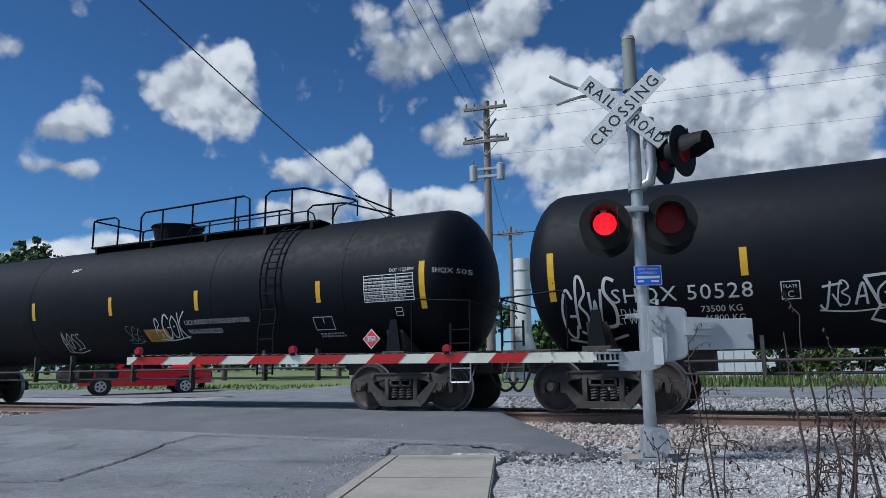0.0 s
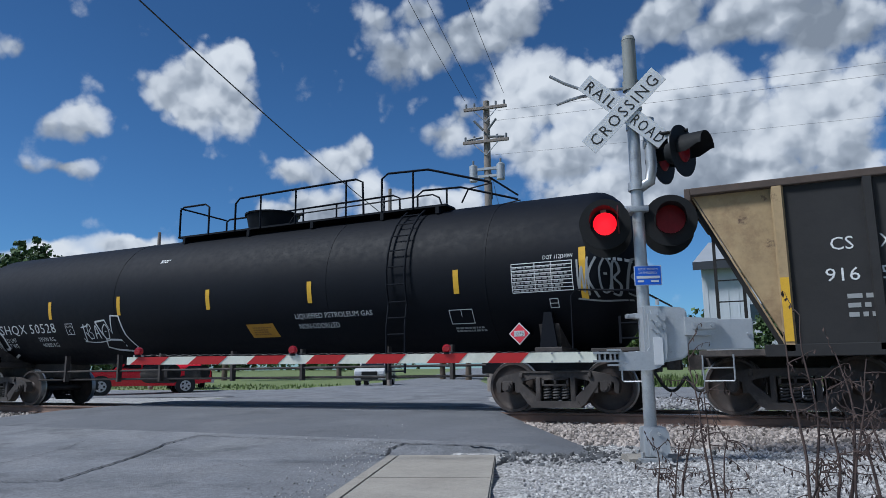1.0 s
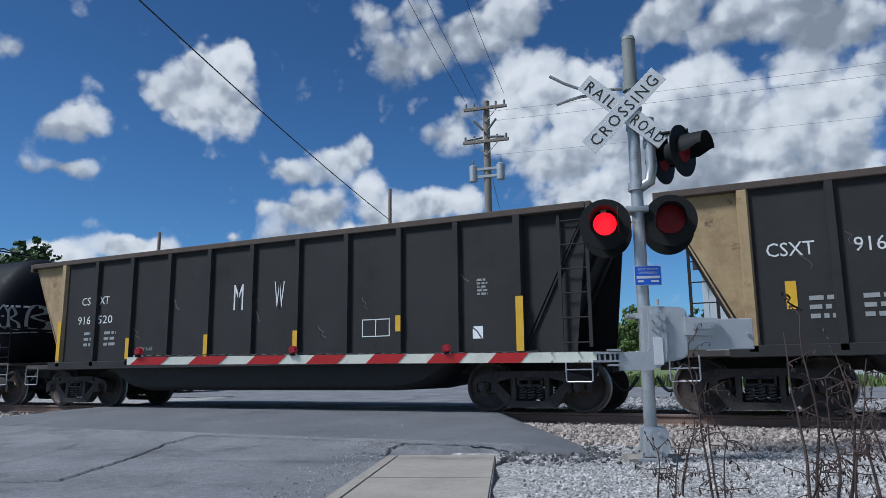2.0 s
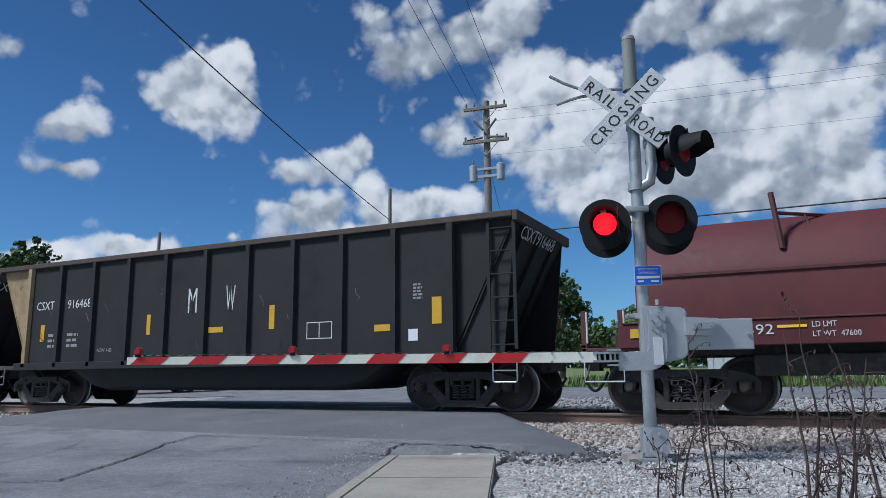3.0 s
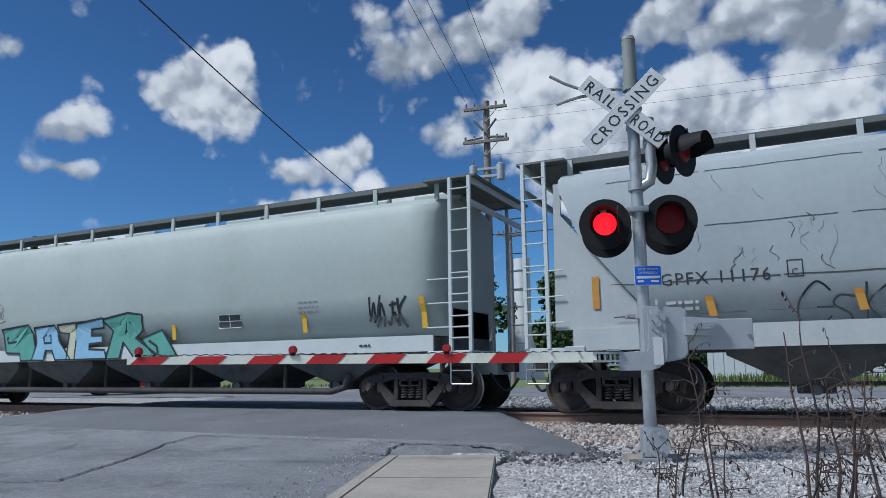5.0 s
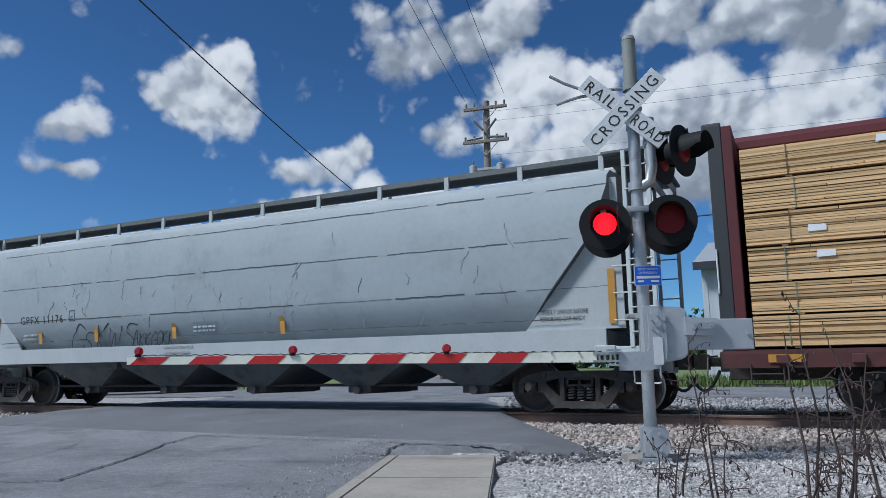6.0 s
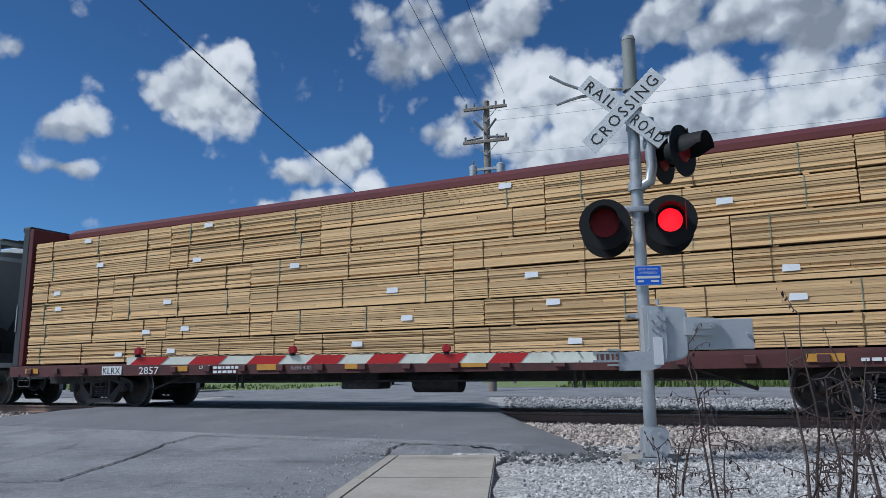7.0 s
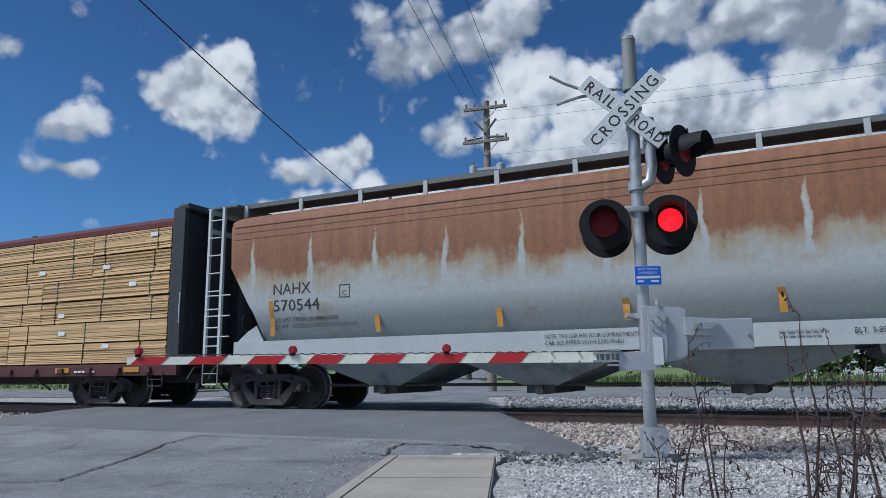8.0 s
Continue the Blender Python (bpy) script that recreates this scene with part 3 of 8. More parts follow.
def make_road():
    """The street across the track, with flared edges, a darker strip at the rails and a crack."""
    def right(y):
        return 4.85 + 0.70 * (1 - smooth_step(8.9, 12.2, y))

    def left(y):
        return -4.75 - 1.6 * (1 - smooth_step(8, 12, y)) - 12 * (1 - smooth_step(3, 9.2, y)) if y < TRACK_Y else -4.8 - 5 * smooth_step(17, 20, y) * (1 - smooth_step(25, 27, y))

    def strip(name, y0, y1, n, mat_, lab, lift=0.0, r=None, l=None):
        bm = bmesh.new()
        rows = []
        for y in [y0 - 0.45] + steps(y0, y1, n):
            c = ROAD_MID + ROAD_DIR * ((y - RAIL_Y) / ROAD_DIR.y)
            a, b = (l or left)(y), (r or right)(y)
            row = []
            for i in range(25):
                u = a + (b - a) * i / 24
                wob = 0.10 * noise.noise(Vector((y * 1.1, i * 9.1, 1.0))) if i in (0, 24) else 0
                x = c.x + (u + wob) * 1.0 / ROAD_N.x
                z = lay(x, y) - 0.04 if y < y0 else road_z(x, y) + lift + 0.006 * noise.noise(Vector((x * 0.8, y * 0.8, 2)))
                if i == 0:
                    row.append(bm.verts.new((x - 0.7, y, min(z, lay(x, y)) - 0.04)))
                row.append(bm.verts.new((x, y, z)))
                if i == 24:
                    row.append(bm.verts.new((x + 0.7, y, min(z, lay(x, y)) - 0.04)))
            rows.append(row)
        for p, q in zip(rows, rows[1:]):
            for i in range(26):
                bm.faces.new((p[i], p[i + 1], q[i + 1], q[i]))
        ob = new(name, mesh_of(name, bm, mat_, 60))
        return tagged(ob, lab, "road", kind="structure")

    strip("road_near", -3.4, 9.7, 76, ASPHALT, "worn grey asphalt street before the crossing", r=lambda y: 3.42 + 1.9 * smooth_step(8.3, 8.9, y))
    strip("road_crossing", 8.95, RAIL_Y - 0.08, 26, ASPHALT_NEW, "darker asphalt ramp up to the rails", 0.006)
    strip("road_between_rails", RAIL_Y + 0.12, RAIL_Y + GAUGE - 0.12, 6, ASPHALT_NEW, "asphalt panel between the two rails")
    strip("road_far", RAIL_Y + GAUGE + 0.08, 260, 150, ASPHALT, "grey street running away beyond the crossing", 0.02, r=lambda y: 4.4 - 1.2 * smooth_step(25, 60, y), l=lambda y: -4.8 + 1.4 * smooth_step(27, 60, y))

    # cracks in the asphalt
    def crack(points, w):
        bm = bmesh.new()
        rnd = random.Random(len(points))
        path = []
        for a, b in zip(points, points[1:]):
            for i in range(14):
                t = i / 14
                path.append((a[0] + (b[0] - a[0]) * t + rnd.uniform(-.02, .02), a[1] + (b[1] - a[1]) * t + rnd.uniform(-.02, .02)))
        rows = []
        for i, p in enumerate(path):
            q = path[min(i + 1, len(path) - 1)], path[max(i - 1, 0)]
            d = Vector((q[0][0] - q[1][0], q[0][1] - q[1][1], 0)).normalized()
            s = Vector((-d.y, d.x, 0)) * w * rnd.uniform(0.4, 1.0) / 2
            z = road_z(*p) + 0.012
            rows.append((bm.verts.new((p[0] - s.x, p[1] - s.y, z)), bm.verts.new((p[0] + s.x, p[1] + s.y, z))))
        for (a, b), (c, d) in zip(rows, rows[1:]):
            bm.faces.new((a, c, d, b))
        ob = new("road_crack", mesh_of("road_crack", bm, mat("crack_tar", (0.035, 0.035, 0.037), 0.9)))
        tagged(ob, "dark open crack in the worn asphalt", "crack", "cracks in the street", kind="structure")
    for line, w in CRACKS:
        crack(line, w)


CRACKS = [([(-6.49, 4.81), (-6.93, 5.54), (-7.45, 6.47), (-8.34, 7.81), (-8.49, 8.63), (-8.19, 8.64)], 0.040),
          ([(-6.96, 4.54), (-6.7, 4.65), (-6.49, 4.81)], 0.030),
          ([(-4.97, 7.81), (-4.55, 7.69), (-4.8, 8.2), (-4.83, 8.62), (-4.2, 8.63), (-3.34, 8.62)], 0.045),
          ([(-8.19, 8.64), (-6.65, 8.62), (-5.5, 8.63), (-4.83, 8.62)], 0.022),
          ([(-8.43, 5.48), (-8.86, 6.19), (-9.35, 6.99), (-10.05, 7.85)], 0.014),
          ([(-5.79, 5.52), (-5.94, 6.14), (-5.8, 6.51), (-5.4, 6.25)], 0.010)]


def make_sidewalk():
    """Concrete walk: slabs with joints and a low side kerb."""
    d = Vector((1.13, -2.93, 0)).normalized()
    side = Vector((d.y, -d.x, 0))                     # towards the street
    corner = Vector((-3.34, 8.19, 0))
    e = tagged(new("sidewalk"), "pale concrete sidewalk ending short of the track", "sidewalk", kind="structure")
    length = 1.93
    for i in range(7):
        bm = bmesh.new()
        a, b = i * length + 0.006, (i + 1) * length - 0.006
        pts = [corner + d * a, corner + d * b, corner + d * b + side * 1.16, corner + d * a + side * 1.16]
        vs = prism(bm, [(p.x, p.y) for p in pts], -0.46, -0.258, "z")
        bmesh.ops.bevel(bm, geom=[x for x in bm.edges if min(v.co.z for v in x.verts) > -0.27], offset=0.012, segments=2, affect="EDGES")
        part("slab", bm, CONCRETE, e)
        bm = bmesh.new()
        pts = [corner + side * 1.165 + d * a, corner + side * 1.165 + d * b, corner + side * 1.30 + d * b, corner + side * 1.30 + d * a]
        prism(bm, [(p.x, p.y) for p in pts], -0.46, -0.262, "z")
        bmesh.ops.bevel(bm, geom=[x for x in bm.edges if min(v.co.z for v in x.verts) > -0.27], offset=0.012, segments=2, affect="EDGES")
        part("kerb_stone", bm, CONCRETE, e)


# ---------------------------------------------------------------- railway track
def make_track():
    e = tagged(new("railway_track"), "single railway track with rusty rails on dark wooden ties", "railway track", kind="structure")
    prof = [(-0.070, -0.185), (0.070, -0.185), (0.070, -0.172), (0.012, -0.150), (0.010, -0.045), (0.036, -0.034), (0.036, -0.004), (0.030, 0.0),
            (-0.030, 0.0), (-0.036, -0.004), (-0.036, -0.034), (-0.010, -0.045), (-0.012, -0.150), (-0.070, -0.172)]
    for y in (RAIL_Y, RAIL_Y + GAUGE):
        bm = bmesh.new()
        prism(bm, [(y + a, b) for a, b in prof], -160, 60)
        rail = part("rail", bm, STEEL_RAIL, e, "rusty steel rail")
        bm = bmesh.new()
        prism(bm, [(y - 0.03, -0.001), (y + 0.03, -0.001), (y + 0.026, 0.003), (y - 0.026, 0.003)], -160, 60)
        part("rail_head", bm, RAIL_TOP, rail, "bright polished running surface")
    bm = bmesh.new()
    box(bm, -0.115, 0.115, TRACK_Y - 1.3, TRACK_Y + 1.3, -0.37, -0.188, 0.012)
    tie = part("tie", bm, WOOD_TIE, e)
    rnd = random.Random(5)
    n = 0
    for i in range(110):
        x = 12 - i * 0.52
        if -15.2 < x < -5.0:
            continue
        m = pose(x + rnd.uniform(-.04, .04), rnd.uniform(-.05, .05), rnd.uniform(-.012, .004), 0, 0, rnd.uniform(-1.5, 1.5))
        if n == 0:
            tie.matrix_basis = m
        else:
            again(tie, m)
        n += 1
    bm = bmesh.new()
    box(bm, -0.1, 0.1, -0.19, 0.19, -0.187, -0.172)
    for dx, dy in ((-0.06, -0.12), (0.06, 0.12)):
        box(bm, dx - 0.012, dx + 0.012, dy - 0.012, dy + 0.012, -0.172, -0.150)
    plate = part("tie_plate", bm, STEEL_RAIL, e)
    n = 0
    for i in range(34):
        x = 12 - i * 0.52
        m = pose(x, RAIL_Y, 0)
        if x < -5.0:
            break
        if n == 0:
            plate.matrix_basis = m
        else:
            again(plate, m)
        n += 1


def scatter_stones(name, label, material, spots, sizes, seed):
    """Loose broken stones joined into one heap."""
    rnd = random.Random(seed)
    base = bmesh.new()
    bmesh.ops.create_icosphere(base, subdivisions=1, radius=1.0)
    shapes = []
    for s in range(6):
        shapes.append([(v.co * rnd.uniform(0.65, 1.2)) for v in base.verts])
    faces = [[v.index for v in f.verts] for f in base.faces]
    base.free()
    verts, polys = [], []
    for x, y, z in spots:
        sh = rnd.choice(shapes)
        rot = Euler((rnd.uniform(0, 6.3), rnd.uniform(0, 6.3), rnd.uniform(0, 6.3))).to_matrix()
        r = rnd.uniform(*sizes)
        o = len(verts)
        sq = Vector((1, rnd.uniform(0.7, 1.1), rnd.uniform(0.55, 0.9)))
        verts += [tuple(rot @ Vector((c.x * sq.x, c.y * sq.y, c.z * sq.z)) * r + Vector((x, y, z))) for c in sh]
        polys += [[o + i for i in f] for f in faces]
    me = bpy.data.meshes.new(name)
    me.from_pydata(verts, [], polys)
    me.materials.append(material)
    return tagged(new(name, me), label, "gravel", kind="stuff")


def make_ballast():
    rnd = random.Random(11)
    spots = []
    while len(spots) < 11000:
        x, y = rnd.uniform(-5.6, 4.6), rnd.uniform(9.9, 12.7)
        if road_u(x, y) < 4.75 + 0.8 * (1 - smooth_step(9, 11, y)) or rnd.random() > smooth_step(9.7, 10.9, y) + 0.05:
            continue
        spots.append((x, y, lay(x, y) + rnd.uniform(0.0, 0.035)))
    while len(spots) < 13000:
        x, y = rnd.uniform(-30, -14.8), rnd.uniform(8.5, 12.6)
        if road_u(x, y) > -4.9:
            continue
        spots.append((x, y, lay(x, y) + rnd.uniform(0.0, 0.03)))
    scatter_stones("ballast", "loose pinkish grey ballast stones beside the rail", STONE, spots, (0.025, 0.05), 3)
    spots = []
    while len(spots) < 17000:
        x, y = rnd.uniform(-3.9, 3.2), rnd.uniform(3.6, 10.4)
        c = (Vector((x, y, 0)) - Vector((-3.34, 8.19, 0))).dot(Vector((0.933, 0.36, 0)))
        if c < 0.05 and y < 8.6 or road_u(x, y) < 5.0:
            continue
        spots.append((x, y, lay(x, y) + rnd.uniform(0.004, 0.016)))
    scatter_stones("limestone_chips", "pale grey crushed limestone chips on the verge", STONE_GREY, spots, (0.010, 0.024), 4)
    spots = []
    while len(spots) < 5200:
        x, y = rnd.uniform(-18, 6), rnd.uniform(15.2, 20.6)
        if abs(road_u(x, y)) < 5.0:
            continue
        spots.append((x, y, lay(x, y) + rnd.uniform(0.0, 0.03)))
    scatter_stones("far_ballast", "grey ballast beyond the far rail", STONE_FAR, spots, (0.03, 0.055), 6)
    spots = []
    while len(spots) < 420:
        x, y = rnd.gauss(-2.7, 0.65), rnd.gauss(8.75, 0.45)
        if road_u(x, y) < 5.3 and y > 8.9 or (Vector((x, y, 0)) - Vector((-3.34, 8.19, 0))).dot(Vector((0.933, 0.36, 0))) < 0.05:
            continue
        spots.append((x, y, lay(x, y) + rnd.uniform(0.0, 0.015)))
    scatter_stones("asphalt_rubble", "broken dark asphalt crumbs at the edge of the street", mat("asphalt_crumb", (0.075, 0.077, 0.08), 0.95, island=0.5), spots, (0.015, 0.055), 9)
    spots = [(rnd.gauss(-5.0, 0.8), rnd.gauss(9.4, 0.8), 0) for _ in range(120)]
    spots += [(rnd.gauss(-4.75, 0.28) + (7.4 - y) * 0.42, y, 0) for y in (rnd.uniform(4.6, 8.7) for _ in range(420))]
    spots = [(x, y, road_z(x, y) + 0.012) for x, y, _ in spots if road_u(x, y) < 4.6 and (Vector((x, y, 0)) - Vector((-3.34, 8.19, 0))).dot(Vector((0.933, 0.36, 0))) < -1.32]
    scatter_stones("stray_chips", "stray white stone chips on the asphalt", STONE_GREY, spots, (0.004, 0.012), 7)


make_ground()
make_road()
make_sidewalk()
make_track()

# ---------------------------------------------------------------- the train
NEAR = -1            # the side of a car that faces the street is its -y side
# seconds and metres that the train has gone since the start
RUN = [(0.0, 0.0), (0.5, 8.13), (1.0, 16.31), (1.5, 24.47), (1.7, 27.74), (2.25, 36.8), (2.8, 45.91), (3.0, 49.60), (3.5, 57.35), (4.0, 65.52), (4.3, 70.43),
       (4.5, 73.78), (4.7, 77.65), (5.25, 86.5), (5.8, 95.31), (6.0, 98.61), (6.5, 107.50), (7.0, 115.90), (7.2, 119.31), (7.5, 124.20), (8.0, 132.56)]
CARS, AXLES = [], []
WHEEL_R, WHEELBASE = 0.457, 1.78


def gone(t):
    ts, ds = [r[0] for r in RUN], [r[1] for r in RUN]
    return float(np.interp(t, ts, ds))


def car(name, s, label, category):
    e = thing(name, (s, TRACK_Y, 0), label, category, "cars of the freight train")
    CARS.append((e, s))
    return e


def ring_profile(bm, prof, axis_y=True, sides=36, cy=0.0):
    """Turn a profile of (radius, y) about the y axis."""
    rings = [[bm.verts.new((r * math.cos(a), cy + y, r * math.sin(a))) for a in (2 * math.pi * i / sides for i in range(sides))] for r, y in prof]
    for p, q in zip(rings, rings[1:]):
        for i in range(sides):
            bm.faces.new((p[i], p[(i + 1) % sides], q[(i + 1) % sides], q[i]))
    bm.faces.new(rings[0])
    bm.faces.new(rings[-1][::-1])


SHARED = {}


def wheelset_mesh():
    if "wheelset" not in SHARED:
        bm = bmesh.new()
        for s in (-1, 1):
            y0 = s * (GAUGE / 2)
            prof = [(0.10, 0.075), (0.12, 0.07), (0.15, 0.03), (0.30, 0.015), (0.385, 0.045), (0.40, 0.07), (0.450, 0.07), (0.457, 0.055), (0.460, -0.045), (0.485, -0.055), (0.485, -0.075), (0.40, -0.075), (0.385, -0.02), (0.15, -0.05), (0.10, -0.09)]
            ring_profile(bm, [(r, y0 + s * y) for r, y in prof])
        rod(bm, (0, -0.98, 0), (0, 0.98, 0), 0.08, 16)
        for s in (-1, 1):
            for i in range(3):
                a = i * 2.094
                rod(bm, (0.045 * math.cos(a), s * 0.97, 0.045 * math.sin(a)), (0.045 * math.cos(a), s * 1.0, 0.045 * math.sin(a)), 0.016, 6)
        me = mesh_of("wheelset", bm, [WHEEL, TREAD], 40)
        for p in me.polygons:
            c = p.center
            r = math.hypot(c.x, c.z)
            if 0.425 < r < 0.49 and (abs(p.normal.y) < 0.7 or r > 0.445):
                p.material_index = 1
        SHARED["wheelset"] = me
    return SHARED["wheelset"]


def side_frame_mesh():
    """Cast truck side frame: arched top, sloping arms, openings with spring nest, bearing boxes at the ends."""
    if "side_frame" not in SHARED:
        bm = bmesh.new()
        y0, y1 = -0.09, 0.09
        half = [(0.60, 0.735), (0.92, 0.665), (1.07, 0.61), (1.12, 0.52), (1.10, 0.36), (1.03, 0.36), (1.02, 0.535), (0.76, 0.535), (0.75, 0.36), (0.67, 0.36), (0.60, 0.56), (0.36, 0.61)]
        prism(bm, half + [(-x, z) for x, z in reversed(half)], y0, y1, "y")
        for s in (-1, 1):
            arm = [(0.76, 0.50), (0.66, 0.56), (0.30, 0.235), (0.30, 0.11), (0.44, 0.11), (0.52, 0.17)]
            prism(bm, [(s * x, z) for x, z in arm], y0 - 0.012, y1, "y")
            box(bm, s * 0.315 - 0.045, s * 0.315 + 0.045, y0 - 0.02, y1, 0.20, 0.63, 0.012)
            box(bm, s * 0.89 - 0.10, s * 0.89 + 0.10, y0 - 0.03, y1, 0.45, 0.56, 0.02)
            disc(bm, (s * 0.89, y0 - 0.04, 0.457), 0.088, (0, 1, 0), 0.09, 18)
            disc(bm, (s * 0.89, y0 - 0.095, 0.457), 0.055, (0, 1, 0), 0.03, 12)
            for a in (0.5, 2.6, 4.7):
                disc(bm, (s * 0.89 + 0.052 * math.cos(a), y0 - 0.095, 0.457 + 0.052 * math.sin(a)), 0.013, (0, 1, 0), 0.04, 6)
            box(bm, s * 0.62 - 0.03, s * 0.62 + 0.03, y0 - 0.05, y0, 0.62, 0.70, 0.01)
        prism(bm, [(-0.46, 0.10), (0.46, 0.10), (0.40, 0.215), (-0.40, 0.215)], y0 - 0.03, y1, "y")
        prism(bm, [(-0.64, 0.735), (0.64, 0.735), (0.64, 0.705), (-0.64, 0.705)], y0 - 0.025, y0, "y")
        # bolster end with two pockets over the springs
        box(bm, -0.24, 0.24, y0 - 0.03, y1, 0.575, 0.605, 0.006)
        box(bm, -0.24, 0.24, y0 - 0.03, y1, 0.475, 0.505, 0.006)
        for x in (-0.22, 0.0, 0.22):
            box(bm, x - 0.022, x + 0.022, y0 - 0.03, y1, 0.48, 0.60, 0.006)
        SHARED["side_frame"] = mesh_of("side_frame", bm, GEAR, 35)
        bm = bmesh.new()
        for ix in range(3):
            x = -0.165 + 0.165 * ix
            pts = [(x + 0.062 * math.cos(a), 0.062 * math.sin(a) - 0.02, 0.235 + 0.24 * a / (2 * math.pi * 5)) for a in (2 * math.pi * 5 * j / 60 for j in range(61))]
            tube(bm, pts, 0.017, 5)
        SHARED["spring_nest"] = mesh_of("spring_nest", bm, GEAR_GREY, 50)
        bm = bmesh.new()
        box(bm, -0.2, 0.2, -0.90, 0.90, 0.46, 0.66, 0.03)
        box(bm, -0.16, 0.16, -0.25, 0.25, 0.64, 0.74, 0.02)
        rod(bm, (-0.6, -0.6, 0.42), (-0.6, 0.6, 0.42), 0.04)
        rod(bm, (0.6, -0.6, 0.42), (0.6, 0.6, 0.42), 0.04)
        SHARED["bolster"] = mesh_of("bolster", bm, GEAR, 35)


def truck(owner, x, dusty=False):
    """Two-axle truck: bolster with side frames and springs; the wheelsets turn."""
    side_frame_mesh()
    t = new("truck", SHARED["bolster"])
    t.parent, t.matrix_basis = owner, pose(x, 0, 0)
    tagged(t, "grimy two-axle truck with coil springs")
    for y, turn in ((-1.0, 0), (1.0, 180)):
        for nm in ("side_frame", "spring_nest"):
            o = new(nm, SHARED[nm])
            o.parent, o.matrix_basis = t, pose(0, y, 0, 0, 0, turn)
    for dx in (-WHEELBASE / 2, WHEELBASE / 2):
        w = new("wheelset", wheelset_mesh())
        w.parent = owner
        w.matrix_basis = pose(x + dx, 0, WHEEL_R)
        AXLES.append((w, x + dx))


def coupler(owner, x, s, z=0.86, sill=True):
    """Knuckle coupler, draft gear box, cut lever and air hose at the end x, pointing along s."""
    bm = bmesh.new()
    box(bm, min(x - s * 1.0, x - s * 0.15), max(x - s * 1.0, x - s * 0.15), -0.22, 0.22, z - 0.17, z + 0.17, 0.02)
    box(bm, min(x - s * 0.2, x + s * 0.16), max(x - s * 0.2, x + s * 0.16), -0.09, 0.09, z - 0.08, z + 0.08, 0.02)
    prism(bm, [(x + s * 0.05, -0.16), (x + s * 0.28, -0.17), (x + s * 0.30, -0.02), (x + s * 0.18, 0.02), (x + s * 0.26, 0.15), (x + s * 0.05, 0.15)], z - 0.13, z + 0.13, "z")
    part("coupler", bm, GEAR, owner, "dark steel knuckle coupler", 35)
    bm = bmesh.new()
    tube(bm, [(x + s * (-0.15 + 0.5 * i / 10), -0.35 + 0.2 * i / 10, z - 0.15 - 0.34 * math.sin(math.pi * i / 11)) for i in range(11)], 0.028)
    part("air_hose", bm, WIRE, owner, "black rubber air hose", 60)
    bm = bmesh.new()
    tube(bm, [(x - s * 0.1, -0.1, z + 0.1), (x, -0.5, z + 0.08), (x - s * 0.06, -1.2, z + 0.05), (x - s * 0.06, -1.4, z - 0.22)], 0.014, 6)
    part("cut_lever", bm, GEAR_GREY, owner, smooth=60)


def ladder(owner, name, x0, x1, y, zs, material, stile=0.02, rung=0.013, flat=False):
    bm = bmesh.new()
    for x in (x0, x1):
        box(bm, x - stile, x + stile, y - stile * 0.5, y + stile * 0.5, zs[0] - 0.08, zs[-1] + 0.12)
    for z in zs:
        rod(bm, (x0, y, z), (x1, y, z), rung, 6)
    return part(name, bm, material, owner)


def stirrup(owner, x0, x1, y, z0, z1, material):
    bm = bmesh.new()
    tube(bm, [(x0, y, z1), (x0, y, z0 + 0.02), (x0 + 0.02, y, z0), (x1 - 0.02, y, z0), (x1, y, z0 + 0.02), (x1, y, z1)], 0.014, 6)
    rod(bm, (x0, y, (z0 + z1) / 2), (x1, y, (z0 + z1) / 2), 0.011, 6)
    return part("stirrup_step", bm, material, owner)


def decal(owner, name, bm, x, z, face, material, label="", lift=0.006, slant=0.0):
    kind = "stuff" if name in ("graffiti", "load_data", "data_table", "warning_text", "small_mark", "vent_mark", "print", "data_box") else ""
    return part(name, onto(bm, x, z, face, lift, slant), material, owner, label, kind=kind)


# ------------------------------------------------ tank cars
TR, TZ, THALF = 1.52, 2.57, 9.2


def tank_y(x, z):
    h = min(abs(z - TZ), TR * 0.999)
    y = math.sqrt(TR * TR - h * h)
    d = abs(x) - (THALF - 0.76)
    if d > 0:
        f = max(0.02, 1 - (d / 0.76) ** 2)
        y = math.sqrt(max(0.02, TR * TR * f - h * h))
    return -y


